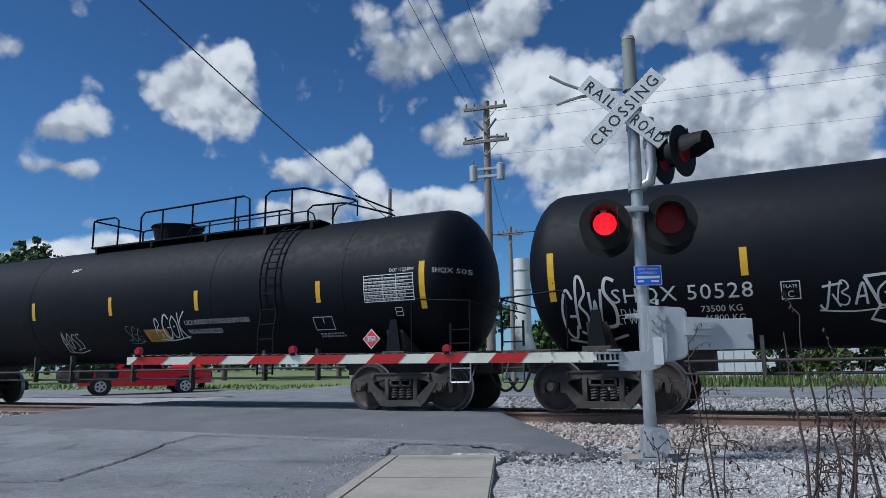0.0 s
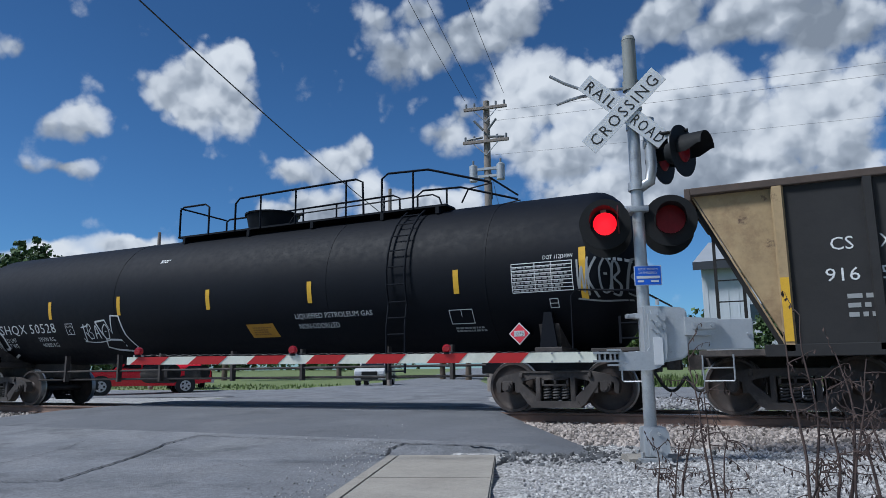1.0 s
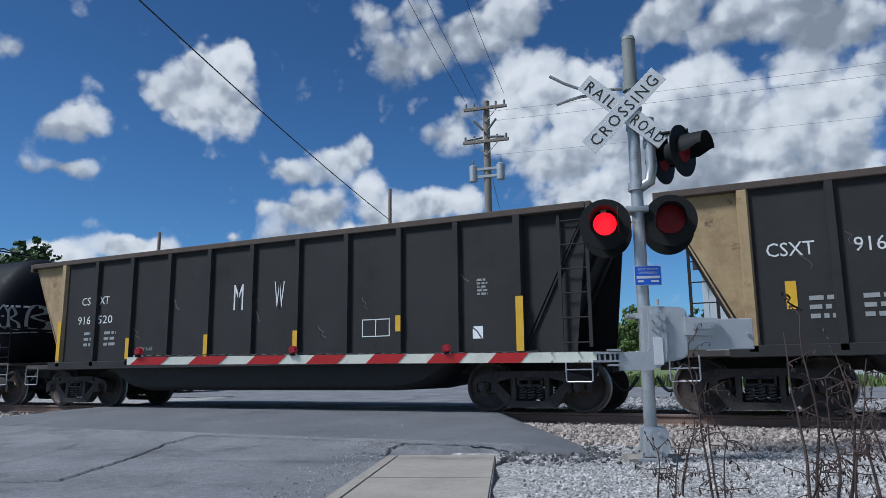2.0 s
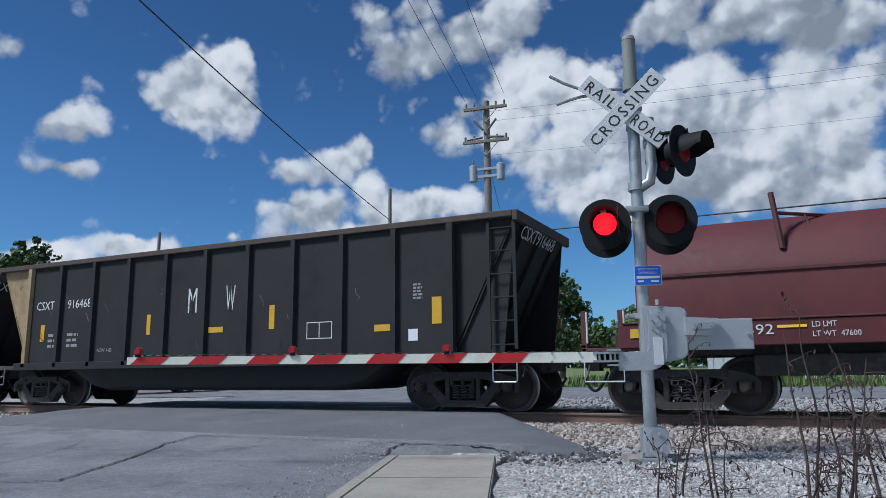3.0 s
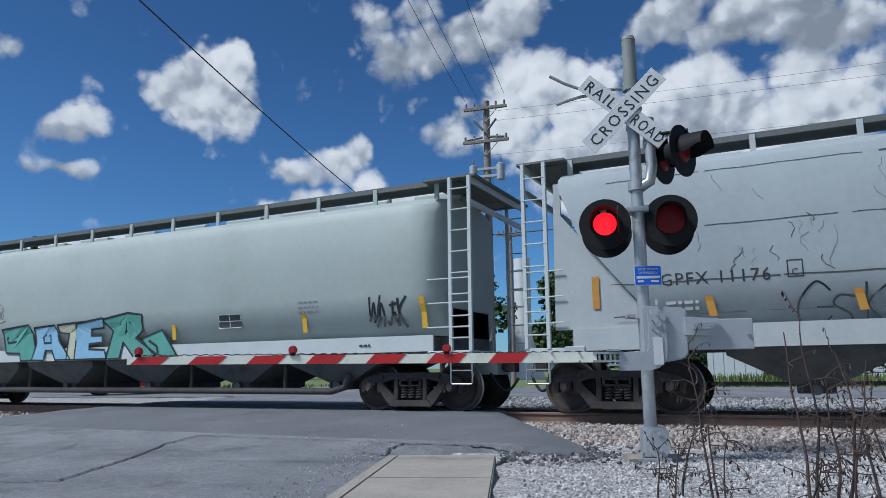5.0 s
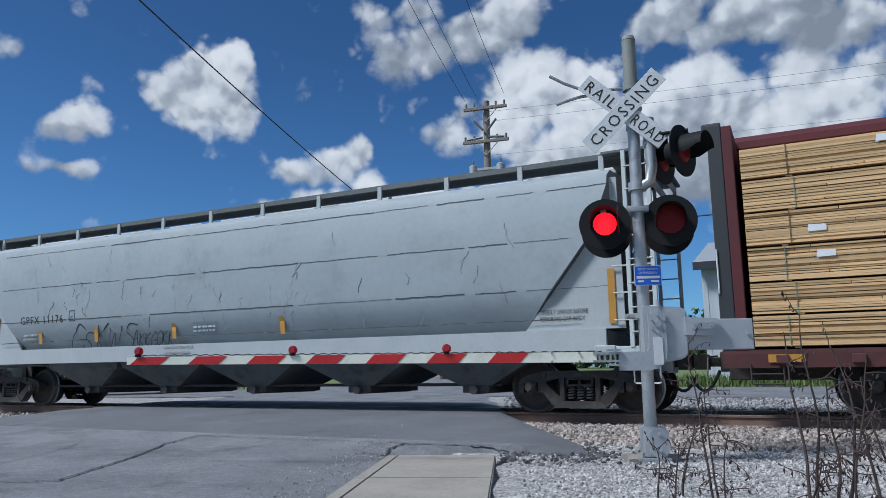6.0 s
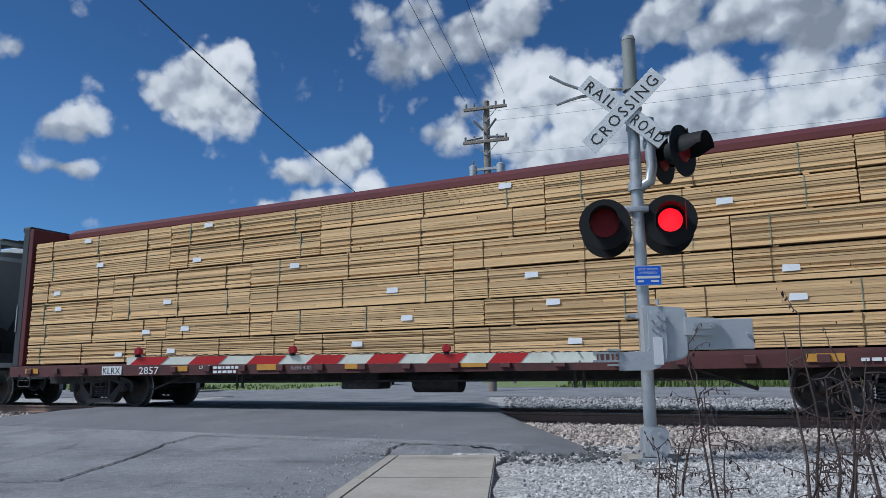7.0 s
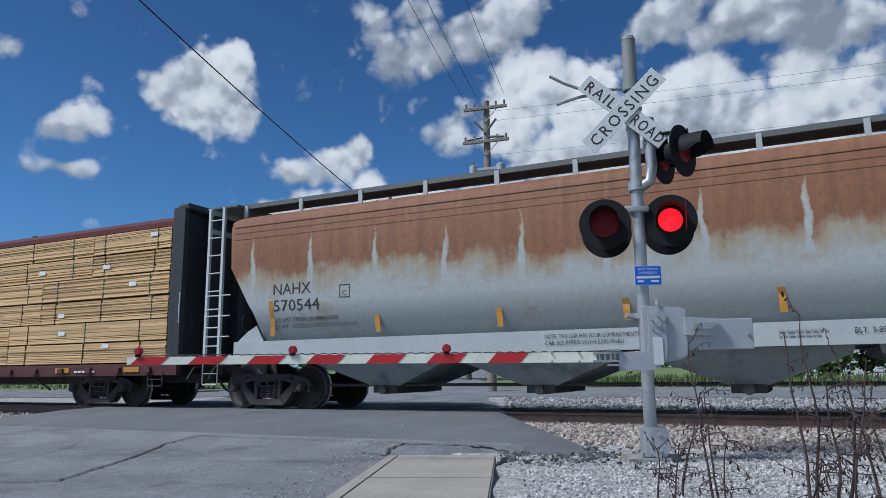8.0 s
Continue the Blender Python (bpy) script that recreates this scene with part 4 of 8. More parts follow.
def tank_car(s, number, graffiti):
    e = car("tank_car", s, "black liquefied gas tank car with yellow reflectors and graffiti", "tank car")
    bm = bmesh.new()
    secs, n = [], 56
    xs = [-THALF + 0.76 * (1 - math.cos(math.radians(90) * i / 9)) for i in range(10)]
    for x in xs:
        d = max(0.0, abs(x) - (THALF - 0.76)) / 0.76
        secs.append((x, TR * math.sqrt(max(0.0009, 1 - d * d))))
    secs = secs + [(-x, r) for x, r in reversed(secs)]
    loft(bm, [[(x, r * math.cos(2 * math.pi * j / n), TZ + r * math.sin(2 * math.pi * j / n)) for j in range(n)] for x, r in secs])
    part("tank_shell", bm, TANK_BLACK, e, "matt black cylindrical tank", 40)
    for x in (-3.05, 3.1, 6.6):
        bm = bmesh.new()
        ring = [(TR + 0.006, -0.02), (TR + 0.006, 0.02)]
        loft(bm, [[(x + o, r * math.cos(2 * math.pi * j / n), TZ + r * math.sin(2 * math.pi * j / n)) for j in range(n)] for r, o in ring], close=True)
        part("weld_seam", bm, TANK_BLACK, e, smooth=40)
    # stub sills, saddles, bolsters and end platforms
    for sx in (-1, 1):
        bm = bmesh.new()
        box(bm, min(sx * 6.0, sx * 9.35), max(sx * 6.0, sx * 9.35), -0.3, 0.3, 0.70, 1.15, 0.02)
        prism(bm, [(-1.35, 1.55), (-1.2, 1.12), (1.2, 1.12), (1.35, 1.55), (0.7, 1.2), (-0.7, 1.2)], sx * 7.735 - 0.18, sx * 7.735 + 0.18)
        box(bm, sx * 7.735 - 0.25, sx * 7.735 + 0.25, -1.42, 1.42, 1.0, 1.14, 0.015)
        part("stub_sill", bm, GEAR, e)
        bm = bmesh.new()
        prism(bm, [(sx * 7.735 - 0.16, 1.14), (sx * 7.735 + 0.16, 1.14), (sx * 7.735 + 0.07, 1.75), (sx * 7.735 - 0.07, 1.75)], -1.40, -1.34, "y")
        part("jacking_pad", bm, TANK_BLACK, e)
        bm = bmesh.new()
        box(bm, min(sx * 8.5, sx * 9.45), max(sx * 8.5, sx * 9.45), -1.5, 1.5, 1.04, 1.10, 0.01)
        part("end_platform", bm, GEAR, e)
        bm = bmesh.new()
        x = sx * 9.4
        tube(bm, [(sx * 8.2, -1.5, 1.1), (sx * 8.2, -1.5, 2.0), (sx * 8.28, -1.5, 2.1), (x, -1.5, 2.02), (x, -1.5, 1.9), (x, -1.5, 1.1)], 0.018, 6)
        tube(bm, [(x, -1.5, 2.0), (x, 1.5, 2.0)], 0.018, 6)
        part("end_handrail", bm, TANK_BLACK, e, smooth=60)
        coupler(e, sx * 9.45, sx)
        truck(e, sx * 7.735)
        stirrup(e, min(sx * 9.0, sx * 9.4), max(sx * 9.0, sx * 9.4), -1.5, 0.55, 1.05, GALV if sx > 0 else GEAR)
        ladder(e, "end_ladder", min(sx * 9.0, sx * 9.4), max(sx * 9.0, sx * 9.4), -1.48, [1.25, 1.5], TANK_BLACK)
    # brake pipes and hangers beneath
    for z, y in ((0.86, -1.0), (0.66, -0.9)):
        bm = bmesh.new()
        rod(bm, (-6.4, y, z), (6.4, y, z), 0.025, 8)
        part("brake_pipe", bm, GEAR, e)
    for x in (-5.2, -3.3, -1.9, 0.3, 2.2, 4.3, 5.7):
        bm = bmesh.new()
        box(bm, x - 0.03, x + 0.03, -1.06, -0.94, 0.60, 1.25)
        part("pipe_hanger", bm, GEAR, e)
    bm = bmesh.new()
    rod(bm, (-2.9, -0.5, 0.78), (-2.0, -0.5, 0.78), 0.22, 16)
    rod(bm, (-1.6, -0.4, 0.80), (-1.1, -0.4, 0.80), 0.16, 14)
    part("air_reservoir", bm, GEAR, e, smooth=40)
    # ladder up the side and over the shell
    bm = bmesh.new()
    for x in (4.60, 5.00):
        pts = [(x, -1.60, 0.72), (x, -1.60, 1.6)] + [(x, TZ * 0 - (TR + 0.10) * math.cos(a), TZ + (TR + 0.10) * math.sin(a)) for a in (radians(d) for d in range(-20, 80, 12))]
        tube(bm, pts, 0.022, 6)
    for a in range(-30, 72, 12):
        r = TR + 0.10
        y, z = -r * math.cos(radians(a)), TZ + r * math.sin(radians(a))
        rod(bm, (4.60, y if a > -20 else -1.6, z), (5.0, y if a > -20 else -1.6, z), 0.014, 6)
    for z in (0.76, 1.1, 1.45):
        rod(bm, (4.6, -1.6, z), (5.0, -1.6, z), 0.014, 6)
    part("side_ladder", bm, TANK_BLACK, e, "black steel ladder over the tank")
    # top platform, valve housing and railings
    bm = bmesh.new()
    box(bm, -1.8, 5.5, -0.80, -0.35, 4.04, 4.08)
    box(bm, -1.8, 5.5, 0.35, 0.80, 4.04, 4.08)
    for x in (-1.6, 0.4, 2.2, 4.0, 5.3):
        box(bm, x - 0.04, x + 0.04, -0.8, 0.8, 3.9, 4.04)
    part("top_platform", bm, TANK_BLACK, e)
    bm = bmesh.new()
    rod(bm, (0.45, 0, 4.0), (0.45, 0, 4.5), 0.52, 24, 0.62)
    disc(bm, (0.45, 0, 4.515), 0.66, (0, 0, 1), 0.035, 24)
    box(bm, 1.05, 1.35, -0.05, 0.05, 4.44, 4.50)
    part("valve_housing", bm, TANK_BLACK, e, "round black valve housing", 40)
    for y in (-0.8, 0.8):
        bm = bmesh.new()
        tube(bm, [(-1.75, y, 4.05), (-1.75, y, 4.74), (-1.65, y, 4.80), (-0.95, y, 4.80), (-0.82, y, 4.72), (-0.82, y, 4.05)], 0.024, 6)
        tube(bm, [(0.0, y, 4.05), (0.0, y, 4.70), (0.12, y, 4.82), (3.35, y, 4.86), (3.52, y, 4.78), (3.55, y, 4.08)], 0.024, 6)
        tube(bm, [(4.0, y, 4.08), (4.0, y, 4.78), (4.15, y, 4.88), (5.1, y, 4.84), (6.35, y, 4.44), (6.45, y, 4.40)], 0.024, 6)
        tube(bm, [(1.6, y, 4.08), (1.75, y, 4.26), (5.2, y, 4.30), (5.35, y, 4.22), (5.4, y, 4.08)], 0.018, 6)
        tube(bm, [(5.85, y, 4.05), (6.0, y, 4.32), (6.5, y, 4.38), (6.5, y, 4.05)], 0.018, 6)
        for x in (0.75, 1.75, 3.1, 4.75):
            rod(bm, (x, y, 4.05), (x, y, 4.84), 0.022, 6)
        part("railing", bm, TANK_BLACK, e, "black tubular safety railing", 60)
    for x in (-1.75, 6.45):
        bm = bmesh.new()
        rod(bm, (x, -0.8, 4.5 if x > 0 else 4.78), (x, 0.8, 4.5 if x > 0 else 4.78), 0.022, 6)
        part("cross_rail", bm, TANK_BLACK, e)
    # painted marks
    f = tank_y
    for x in (-8.47, -5.35, -2.88, -0.06, 2.70, 6.02):
        decal(e, "reflector", patch(0.11, 0.44) if abs(x) < 8 else patch(0.12, 0.84), x - 0.05, 2.16 if abs(x) < 8 else 1.92, f, YELLOW, "yellow reflective stripe")
    decal(e, "reflector", patch(0.12, 0.9), 8.36, 1.93, f, YELLOW, "yellow reflective stripe")
    decal(e, "lettering", letters("LIQUEFIED PETROLEUM GAS", 0.105, 1.88), 2.26, 1.86, f, WHITE_INK)
    decal(e, "lettering", letters("NON-ODORIZED", 0.105, 1.0), 2.30, 1.66, f, WHITE_INK)
    if number:
        decal(e, "car_number", letters(number, 0.24, 2.2, spacing=1.1), -7.45, 1.84, f, WHITE_INK, "white painted car number")
        decal(e, "load_data", letters("LD LMT", 0.11, 0.46), -7.40, 1.64, f, WHITE_INK)
        decal(e, "load_data", letters("LT WT", 0.11, 0.40), -7.40, 1.50, f, WHITE_INK)
        decal(e, "load_data", letters("73500 KG", 0.10, 0.62), -6.05, 1.64, f, WHITE_INK)
        decal(e, "load_data", letters("46800 KG", 0.10, 0.62), -6.02, 1.50, f, WHITE_INK)
    decal(e, "plate_mark", outline_box(0.27, 0.27, 0.016), -4.86, 1.77, f, WHITE_INK)
    decal(e, "plate_mark", letters("C", 0.10), -4.77, 1.80, f, WHITE_INK)
    decal(e, "plate_mark", letters("PLATE", 0.05, 0.19), -4.82, 1.94, f, WHITE_INK)
    decal(e, "data_table", outline_box(1.12, 0.52, 0.014, 7), 7.12, 2.10, f, WHITE_INK, "white stencilled inspection table")
    for x in (7.55, 7.85):
        decal(e, "data_table", patch(0.014, 0.5), x, 2.11, f, WHITE_INK)
    decal(e, "data_table", bar_rows(7, 1.05, 0.47, 3, 0.6), 7.15, 2.12, f, GREY_INK)
    decal(e, "lettering", letters("DOT 112J340W", 0.075, 0.54), 7.72, 2.66, f, WHITE_INK)
    decal(e, "data_box", outline_box(0.48, 0.26, 0.014), 5.80, 1.62, f, WHITE_INK)
    decal(e, "data_box", patch(0.014, 0.12), 6.04, 1.75, f, WHITE_INK)
    decal(e, "data_box", bar_rows(2, 0.62, 0.10, 5), 5.85, 1.48, f, GREY_INK)
    decal(e, "small_mark", outline_box(0.16, 0.16, 0.012, 1), 7.78, 1.82, f, WHITE_INK)
    decal(e, "small_mark", bar_rows(2, 0.3, 0.09, 8), -1.78, 3.35, f, WHITE_INK)
    decal(e, "small_mark", letters("SHQX 505", 0.10, 0.5) if not number else bar_rows(1, 0.4, 0.08, 9), 8.78 if number else 8.62, 2.6, f, WHITE_INK)
    # placard on an upright holder
    flat = lambda x, z: -1.24
    tilt = lambda w: [(0, -w, 0), (w, 0, 0), (0, w, 0), (-w, 0, 0)]
    for w, m_, lf, nm in ((0.20, WHITE_SIGN, 0.004, "placard_border"), (0.175, mat("placard_red", (0.62, 0.03, 0.05), 0.5), 0.010, "placard")):
        bm = bmesh.new()
        bm.faces.new([bm.verts.new(p) for p in tilt(w)])
        decal(e, nm, bm, 7.15, 1.40, flat, m_, "red diamond hazard placard" if nm == "placard" else "", lf)
    decal(e, "placard_number", patch(0.2, 0.1), 7.05, 1.35, flat, WHITE_SIGN, lift=0.016)
    decal(e, "placard_number", letters("1075", 0.075, 0.17), 7.065, 1.363, flat, INK, lift=0.022)
    bm = bmesh.new()
    box(bm, 6.98, 7.32, -1.235, -1.0, 1.38, 1.42)
    part("placard_holder", bm, TANK_BLACK, e)
    # orange stencilled panel, leaning
    bm = bmesh.new()
    bm.faces.new([bm.verts.new(p) for p in ((0.07, 0, 0), (0.80, 0, 0), (0.73, 0.28, 0), (0, 0.28, 0))])
    decal(e, "warning_panel", bm, 0.9, 1.52, f, mat("orange_panel", (0.45, 0.22, 0.015), 0.6, spread=0.3), "weathered orange warning panel")
    decal(e, "warning_text", bar_rows(4, 0.5, 0.18, 4), 1.05, 1.57, f, mat("panel_print", (0.25, 0.12, 0.02), 0.6), lift=0.010)
    if number:
        lines = [[(0, .75), (.35, .78), (.5, .45), (.6, .88), (.88, .86), (.95, .4), (1.12, .1), (.95, .0), (.35, .05), (.08, .12), (.2, .32), (0, .75)], [(.3, .3), (.72, .28), (.75, .12)]]
        decal(e, "graffiti", join(*[stroke([(x * 0.95, y * 0.95) for x, y in ln], 0.045) for ln in lines]), -3.75, 1.33, f, WHITE_INK, "white sprayed block outline", lift=0.008)
    for i, (x, z, w, h, loops, wd) in enumerate(graffiti):
        decal(e, "graffiti", scribble(w, h, 17 * i + int(abs(s)), loops, wd), x, z, f, WHITE_INK if i != 2 else GREY_INK, "white sprayed graffiti tag", lift=0.008)
    return e


# ------------------------------------------------ gondolas
def gondola(s, marks, tan_end):
    e = car("gondola_car", s, "dark weathered steel gondola car with ribbed sides" + (" and a tan end" if tan_end else ""), "gondola car")
    HT, HB, W, Z0, Z1 = 7.25, 6.0, 1.55, 0.98, 3.50
    for sy in (-1, 1):
        bm = bmesh.new()
        prism(bm, [(-HB, Z0), (HB, Z0), (HB, Z1), (-HB, Z1)], sy * W - 0.015, sy * W + 0.015, "y")
        part("side_sheet", bm, GON_DARK, e, "dark riveted side sheet")
        for sx in (-1, 1):
            bm = bmesh.new()
            prism(bm, [(sx * (HB + 0.03), Z0 + 0.15), (sx * (HB + 0.03), Z1), (sx * (HT - 0.02), Z1)] if sx > 0 else [(sx * (HT - 0.02), Z1), (sx * (HB + 0.03), Z1), (sx * (HB + 0.03), Z0 + 0.15)], sy * (W - 0.06) - 0.012, sy * (W - 0.06) + 0.012, "y")
            part("end_gusset", bm, GON_TAN if (tan_end and sx < 0) else GON_DARK, e, "tan triangular end panel" if (tan_end and sx < 0) else "")
        for i in range(11):
            x = -HB + 1.2 * i + (0.0)
            bm = bmesh.new()
            o = sy * (W + 0.015)
            w = 0.075 if i not in (0, 10) else 0.09
            prism(bm, [(x - w, o), (x + w, o), (x + w * 0.7, o + sy * 0.085), (x - w * 0.7, o + sy * 0.085)] if sy > 0 else [(x - w, o), (x - w * 0.7, o + sy * 0.085), (x + w * 0.7, o + sy * 0.085), (x + w, o)], Z0, Z1 - 0.02, "z")
            part("rib", bm, GON_TAN if (tan_end and i == 0) else GON_DARK, e)
        bm = bmesh.new()
        box(bm, -HT, HT, sy * W - 0.09, sy * W + 0.10, Z1 - 0.02, Z1 + 0.10, 0.015)
        part("top_chord", bm, GON_RUST, e, "rusty top rail")
        bm = bmesh.new()
        box(bm, -HB - 0.35, HB + 0.35, sy * W - 0.10, sy * W + 0.06, Z0 - 0.08, Z0 + 0.10, 0.01)
        part("side_sill", bm, GON_DARK, e)
    for sx in (-1, 1):
        bm = bmesh.new()
        prism(bm, [(sx * HB, Z0), (sx * (HB + 0.03), Z0), (sx * (HT + 0.02), Z1), (sx * (HT - 0.01), Z1)] if sx > 0 else [(sx * (HT - 0.01), Z1), (sx * (HT + 0.02), Z1), (sx * (HB + 0.03), Z0), (sx * HB, Z0)], -W + 0.05, W - 0.05, "y")
        part("end_slope_sheet", bm, GON_TAN if (tan_end and sx < 0) else GON_DARK, e)
        bm = bmesh.new()
        box(bm, min(sx * HT, sx * (HT + 0.1)), max(sx * HT, sx * (HT + 0.1)), -W - 0.08, W + 0.08, Z1 - 0.10, Z1 + 0.10, 0.015)
        part("end_chord", bm, GON_RUST, e)
        if sx > 0:
            for y in (-W + 0.1, W - 0.1):
                bm = bmesh.new()
                prism(bm, [(HB + 0.05, Z0), (HT - 0.28, Z0), (HT - 0.02, Z1 - 0.1), (HB + 0.05, Z1 - 0.1)], y - 0.012, y + 0.012, "y")
                part("end_screen", bm, GON_DARK, e)
        for y in (-0.9, 0.0, 0.9):
            bm = bmesh.new()
            prism(bm, [(sx * (HB + 0.04), Z0 + 0.1), (sx * (HB + 0.16), Z0 + 0.1), (sx * (HT + 0.05), Z1 - 0.1), (sx * (HT - 0.03), Z1 - 0.1)] if sx > 0 else [(sx * (HT - 0.03), Z1 - 0.1), (sx * (HT + 0.05), Z1 - 0.1), (sx * (HB + 0.16), Z0 + 0.1), (sx * (HB + 0.04), Z0 + 0.1)], y - 0.05, y + 0.05, "y")
            part("end_rib", bm, GON_DARK, e)
        bm = bmesh.new()
        box(bm, min(sx * HB, sx * (HT + 0.05)), max(sx * HB, sx * (HT + 0.05)), -W, W, 0.92, 1.02, 0.01)
        box(bm, min(sx * 4.2, sx * (HT + 0.05)), max(sx * 4.2, sx * (HT + 0.05)), -0.32, 0.32, 0.70, 0.95, 0.01)
        part("end_platform", bm, GEAR, e)
        for y in (-W - 0.02, W + 0.02):
            if sx * y > 0:
                continue
            ladder(e, "corner_ladder", min(sx * (HT - 0.5), sx * HT), max(sx * (HT - 0.5), sx * HT), y, [1.2 + 0.42 * i for i in range(6)], GON_DARK, 0.03)
        stirrup(e, min(sx * (HT - 0.45), sx * HT), max(sx * (HT - 0.45), sx * HT), -W - 0.02, 0.55, 0.95, GALV)
        coupler(e, sx * 7.35, sx)
        truck(e, sx * 5.985)
    # lower tub between the trucks
    bm = bmesh.new()
    low = [(-4.55, 0.98), (-4.3, 0.72), (-3.9, 0.50), (-3.3, 0.40), (3.3, 0.40), (3.9, 0.50), (4.3, 0.72), (4.55, 0.98)]
    secs = []
    for y, lift in ((-1.36, 0.25), (-1.30, 0.08), (-1.15, 0.0), (1.15, 0.0), (1.30, 0.08), (1.36, 0.25)):
        secs.append([(x, y, min(0.98, z + lift)) for x, z in low])
    loft(bm, secs)
    part("lower_tub", bm, mat("tub_steel", (0.022, 0.022, 0.023), 0.75, spread=0.4, scale=2), e, "dark rounded lower tub", 35)
    bm = bmesh.new()
    box(bm, -6.0, 6.0, -1.45, 1.45, 0.98, 1.04)
    part("floor_plate", bm, GON_DARK, e)
    f = lambda x, z: -1.566
    num_a, num_b = marks["number"]
    if tan_end == "split":
        for txt, x, w, z in ((num_a[:2], -5.35, .30, 2.44), (num_a[2:], -4.72, .32, 2.44), (num_b[:3], -5.45, .44, 1.98), (num_b[3:], -4.75, .5, 1.98)):
            decal(e, "car_number", letters(txt, 0.20, w), x, z, f, WHITE_INK, "white stencilled car number")
    else:
        decal(e, "car_number", letters(num_a, 0.22, 0.66), -5.72, 2.40, f, WHITE_INK, "white stencilled car number")
        decal(e, "car_number", letters(num_b, 0.22, 0.84), -4.55, 2.40, f, WHITE_INK, "white stencilled car number")
    for txt, x in (("M", -0.52), ("W", 0.58)):
        bm = letters(txt, 0.58, 0.26)
        decal(e, "lettering", bm, x, 2.10, f, WHITE_INK, "tall white stencilled letter")
        decal(e, "stencil_gap", patch(0.03, 0.60), x + 0.115, 2.09, f, GON_DARK, lift=0.012)
    decal(e, "load_data", bar_rows(3, 0.4, 0.40, 1, 0.5), -5.2, 1.45, f, GREY_INK)
    decal(e, "load_data", bar_rows(3, 0.4, 0.40, 2, 0.5), -4.5, 1.45, f, GREY_INK)
    decal(e, "load_data", letters("NEW 6-85" if tan_end == "split" else "NEW 7-85", 0.09, 0.5), -3.38, 1.30, f, GREY_INK)
    decal(e, "data_box", outline_box(0.62, 0.34, 0.018), 2.75, 1.42, f, WHITE_INK)
    decal(e, "data_box", patch(0.018, 0.3), 3.05, 1.44, f, WHITE_INK)
    decal(e, "paper_card", patch(0.20, 0.22), 5.1, 1.32, f, PAPER, "white card on the side")
    decal(e, "vent_mark", bar_rows(5, 0.2, 0.32, 6, 0.4), 5.2, 2.1, f, GREY_INK)
    for x, z, h, w in marks["stripes"]:
        decal(e, "reflector", patch(w, h), x - w / 2, z, (lambda a, b: -1.655) if w < 0.2 and marks["on_ribs"] else f, YELLOW, "yellow reflective stripe")
    # scrapes and dents
    rnd = random.Random(int(s))
    for i in range(16):
        x, z = rnd.uniform(-5.6, 5.6), rnd.uniform(1.3, 3.2)
        pts = [(rnd.uniform(-.05, .05) + 0.05 * j * rnd.uniform(0.2, 1), -0.06 * j) for j in range(5)]
        decal(e, "scrape", stroke(pts, rnd.uniform(0.008, 0.03)), x, z, f, mat("scrape_grey", (0.10, 0.09, 0.085), 0.8) if i % 3 else mat("scrape_black", (0.014, 0.013, 0.013), 0.8))
    # number on the end
    bm = letters(num_a + num_b, 0.24, 1.9)
    for v in bm.verts:
        t = (3.15 + v.co.y - Z0) / (Z1 - Z0)
        v.co = (HB + 0.17 + (HT - HB) * t, -1.25 + v.co.x, 3.15 + v.co.y)
    part("end_number", bm, WHITE_INK, e, "white stencilled car number")
    return e


